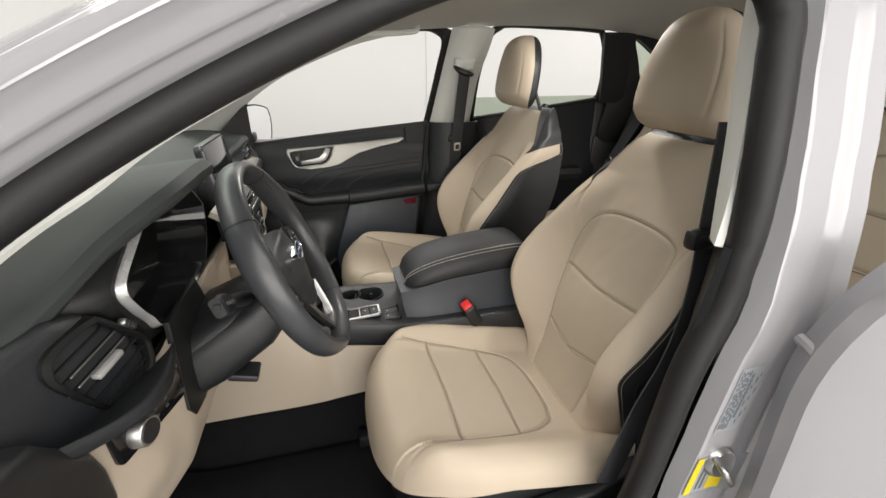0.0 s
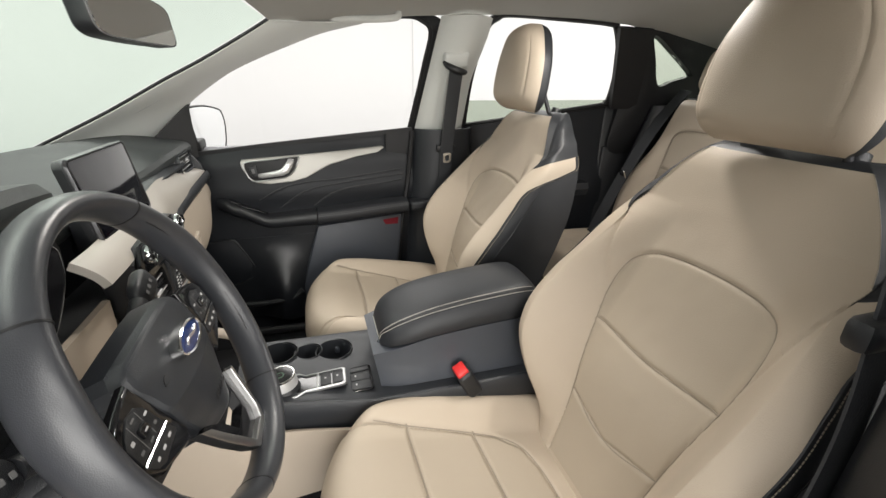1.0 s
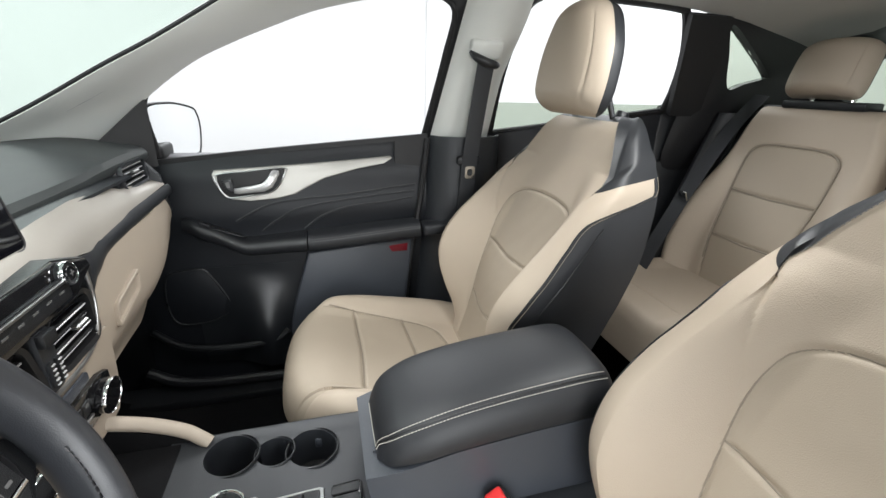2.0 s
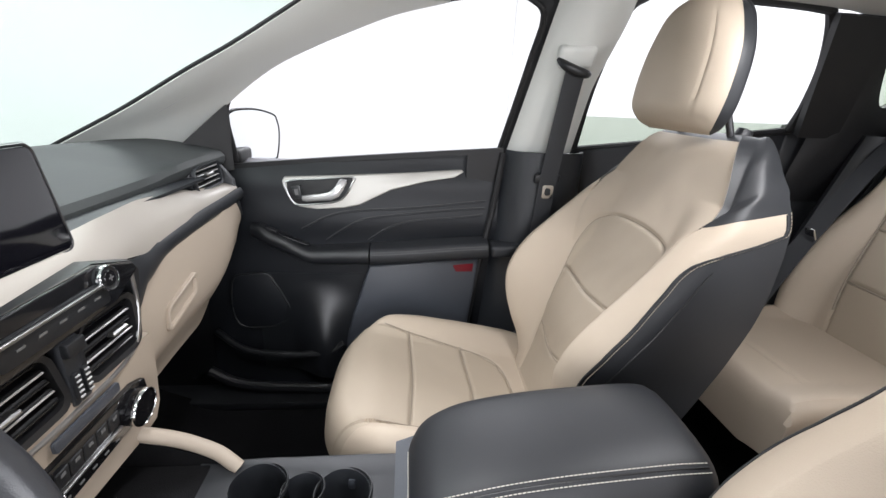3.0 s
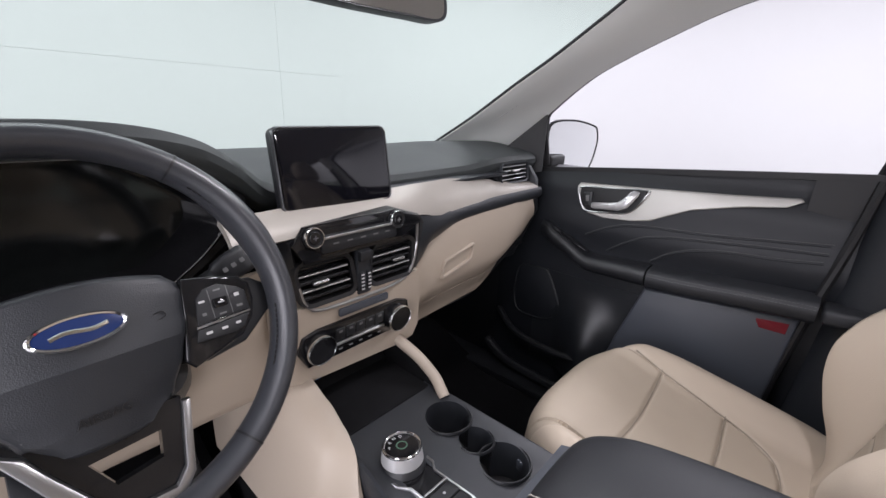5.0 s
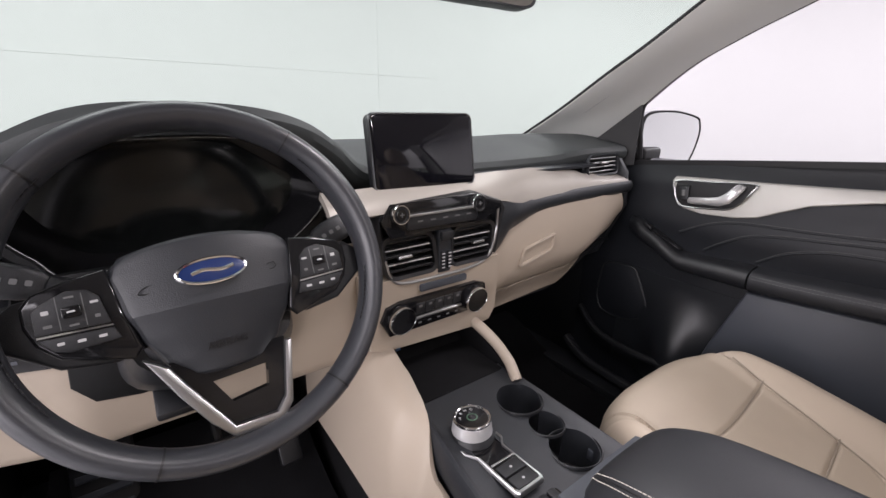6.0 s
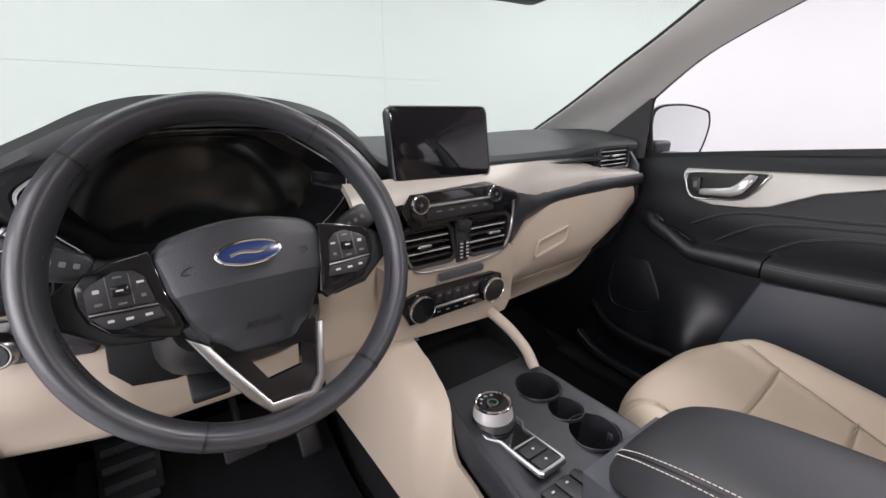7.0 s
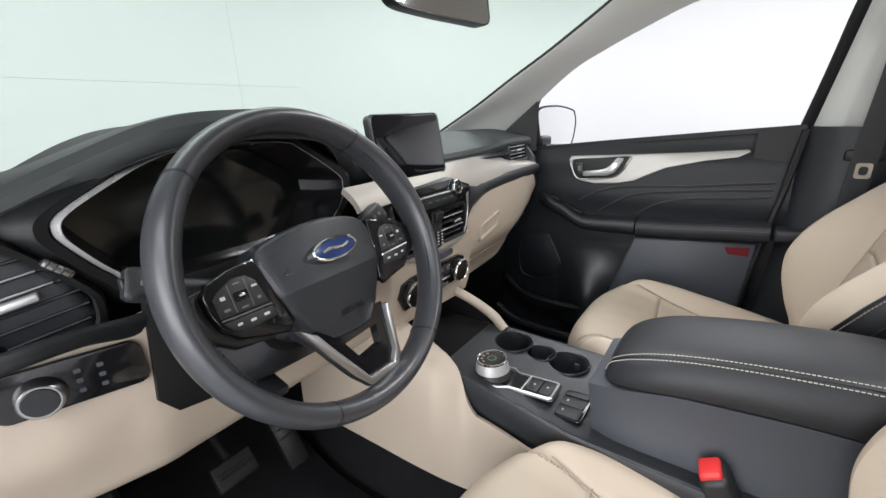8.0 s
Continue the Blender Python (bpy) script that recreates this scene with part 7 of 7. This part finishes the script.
post_label(0.357, 0.06, 0.60, 0.0608, PAPER, "white and yellow tyre label on the door post", [(0.0, 0.0, 0.14, 1.0, YELLOW), (0.45, 0.05, 0.30, 0.6, YELLOW), (0.22, 0.1, 0.04, 0.7, GREYMARK), (0.32, 0.1, 0.04, 0.6, GREYMARK)])

# open rear driver-side door
od = thing("rear_door", (-0.95, -0.75, 0.36), "open white rear door on the driver side", "car door", "doors")
HD = Vector((-0.72, -0.69, 0)).normalized()
HN = Vector((HD.y, -HD.x, 0))
if HN.y < 0:
    HN = -HN
H0 = Vector((-0.786, -0.634, 0))
rings = []
for k in range(25):
    t = k / 24
    z = lerp(0.40, 1.172, t)
    lead = 0.065 * max(0, (t - 0.72) / 0.28) ** 2.2
    r = []
    for a, b in ((0.0, -0.03), (0.004, 0.012), (0.02, 0.028), (0.06, 0.034), (0.30, 0.040), (0.90, 0.040), (0.92, 0.0), (0.90, -0.04), (0.30, -0.05), (0.03, -0.045)):
        r.append(H0 + HD * (a + lead * (1 - a)) + HN * (b + 0.03 * math.sin(math.pi * t)) + Vector((0, 0, z)))
    rings.append(r)
part("door_shell", loft(rings), PAINT, od, "white painted door shell")
part("door_hinge", tube(spline([(-0.785, -0.640, 1.045), (-0.812, -0.632, 1.04), (-0.822, -0.640, 1.015), (-0.812, -0.648, 0.998), (-0.785, -0.650, 1.00)], 16), 0.008, 8), PAINT, od, "white painted hinge")
part("check_strap", box((-0.825, -0.69, 0.93), (0.05, 0.03, 0.05), 0.008), RUBBER, od, "black door check")

# open driver door, edge of its trim
dd_ = thing("front_door", (-1.0, 0.55, 0.36), "open driver door with dark trim", "car door", "doors")
DD = Vector((-0.93, 0.37, 0)).normalized()
DN = Vector((0.37, 0.93, 0)).normalized()
D0 = Vector((-0.845, 0.47, 0))
part("door_shell", loft([[D0 + DD * a + DN * b + Vector((0, 0, z)) for a, b in ((0, 0), (0.0, 0.10), (0.95, 0.10), (1.0, 0.05), (0.95, 0.0))] for z in (0.38, 0.6, 1.0, 1.08)]), PAINT, dd_, "white outer door shell")
part("door_panel", loft([[D0 + DD * a + DN * b + Vector((0, 0, z)) for a, b in ((0.03, -0.002), (0.03, -0.02), (0.90, -0.02), (0.90, -0.002))] for z in (0.42, 0.7, 1.0, 1.075)]), SOFT, dd_, "dark door panel")

# lower windscreen pillar cover beside the dashboard
solid("pillar_foot_cover", prism([(-0.82, 0.60), (-0.672, 0.60), (-0.668, 0.90), (-0.669, 0.945), (-0.680, 0.980), (-0.700, 1.006), (-0.742, 1.058), (-0.82, 1.075)], (0, 0.29, 0), (1, 0, 0), (0, 0, 1), 0.072, 0.014, 4), PLASTIC, "dark plastic cover at the foot of the windscreen pillar", "pillar trim", kind="structure")

# pedals, footrest, mat
for nm, x, y, z, w, h in (("brake_pedal", -0.375, 0.40, 0.53, 0.085, 0.055), ("accelerator_pedal", -0.24, 0.42, 0.50, 0.05, 0.14)):
    p = thing(nm, (x, y, z), "black rubber faced pedal in the driver footwell", "pedal", "pedals")
    part("pad", box((x, y, z), (w, 0.018, h), 0.006, 2, pose(0, 0, 0, -38)), RUBBER if w > 0.06 else EMBOSS, p, "ribbed rubber pad")
    for k in range(4):
        part("rib", box((x, y - 0.012, z - h * 0.3 + h * 0.2 * k), (w * 0.85, 0.006, 0.004), 0.001, 1, pose(0, 0, 0, -38)), RUBBER, p)
    part("arm", tube(spline([(x, y + 0.01, z), (x, y + 0.12, z + 0.10), (x, y + 0.20, z + 0.30)], 12), 0.009, 8), RUBBER, p, "steel pedal arm")
fr_ = thing("footrest", (-0.63, 0.45, 0.40), "black carpeted driver footrest", "footrest")
part("rest", box((-0.585, 0.53, 0.462), (0.115, 0.02, 0.26), 0.008, 2, pose(0, 0, 0, -48)), PLASTIC, fr_, "black rubber rest pad")
for k in range(6):
    t = (k - 2.5) * 0.038
    part("rib", box((-0.585, 0.522 + t * math.sin(radians(48)), 0.474 + t * math.cos(radians(48))), (0.095, 0.008, 0.016), 0.003, 1, pose(0, 0, 0, -48)), SLATE, fr_)
solid("floor_mat", sheet(lambda u, v: (lerp(-0.68, -0.17, u), lerp(-0.20, 0.62, v), 0.372 + 0.10 * sstep(0.6, 1, v)), 16, 20, 0.008), MATMAT, "black carpet floor mat in the driver footwell", "floor mat", "floor mats")
solid("floor_mat", sheet(lambda u, v: (lerp(0.19, 0.68, u), lerp(-0.20, 0.62, v), 0.372 + 0.10 * sstep(0.6, 1, v)), 16, 20, 0.008), MATMAT, "black carpet floor mat in the passenger footwell", "floor mat", "floor mats")

# interior lamps on the headliner
dl = thing("dome_lamp", (0.0, -0.78, 1.55), "lit rear dome lamp on the headliner", "lamp")
part("lamp_frame", box((0.0, -0.78, 1.572), (0.15, 0.09, 0.02), 0.008, 3), PILLAR, dl, "grey lamp frame")
part("lens", box((0.0, -0.78, 1.560), (0.10, 0.05, 0.008), 0.003, 2), LAMPG, dl, "glowing lamp lens")
area_lamp("dome_light", pose(0.0, -0.78, 1.552), 0.10, 0.05, 1.8, (1, 0.97, 0.92))
# map lamps here are unseen, added as fill for the front cabin
oc_ = thing("overhead_console", (0.0, -0.12, 1.52), "pale grey overhead console with added map lamps, out of view", "overhead console")
part("body", box((0.0, -0.10, 1.522), (0.18, 0.16, 0.03), 0.012, 3, pose(0, 0, 0, 8)), PILLAR, oc_, "pale grey console body")
for s in (-1, 1):
    part("lens", box((0.045 * s, -0.10, 1.506), (0.05, 0.04, 0.006), 0.002, 2, pose(0, 0, 0, 8)), LAMPG, oc_, "glowing lens of an added map lamp")
    area_lamp("added_map_light", pose(0.045 * s, -0.10, 1.498), 0.05, 0.04, 0.6, (1, 0.97, 0.92))
gh = thing("grab_handle", (0.56, -0.35, 1.50), "pale grey folding grab handle on the headliner", "grab handle")
part("bar", tube(spline([(0.585, -0.22, 1.505), (0.565, -0.24, 1.488), (0.565, -0.40, 1.497), (0.58, -0.42, 1.517)], 20), 0.010, 10), PILLAR, gh, "grey plastic bar")
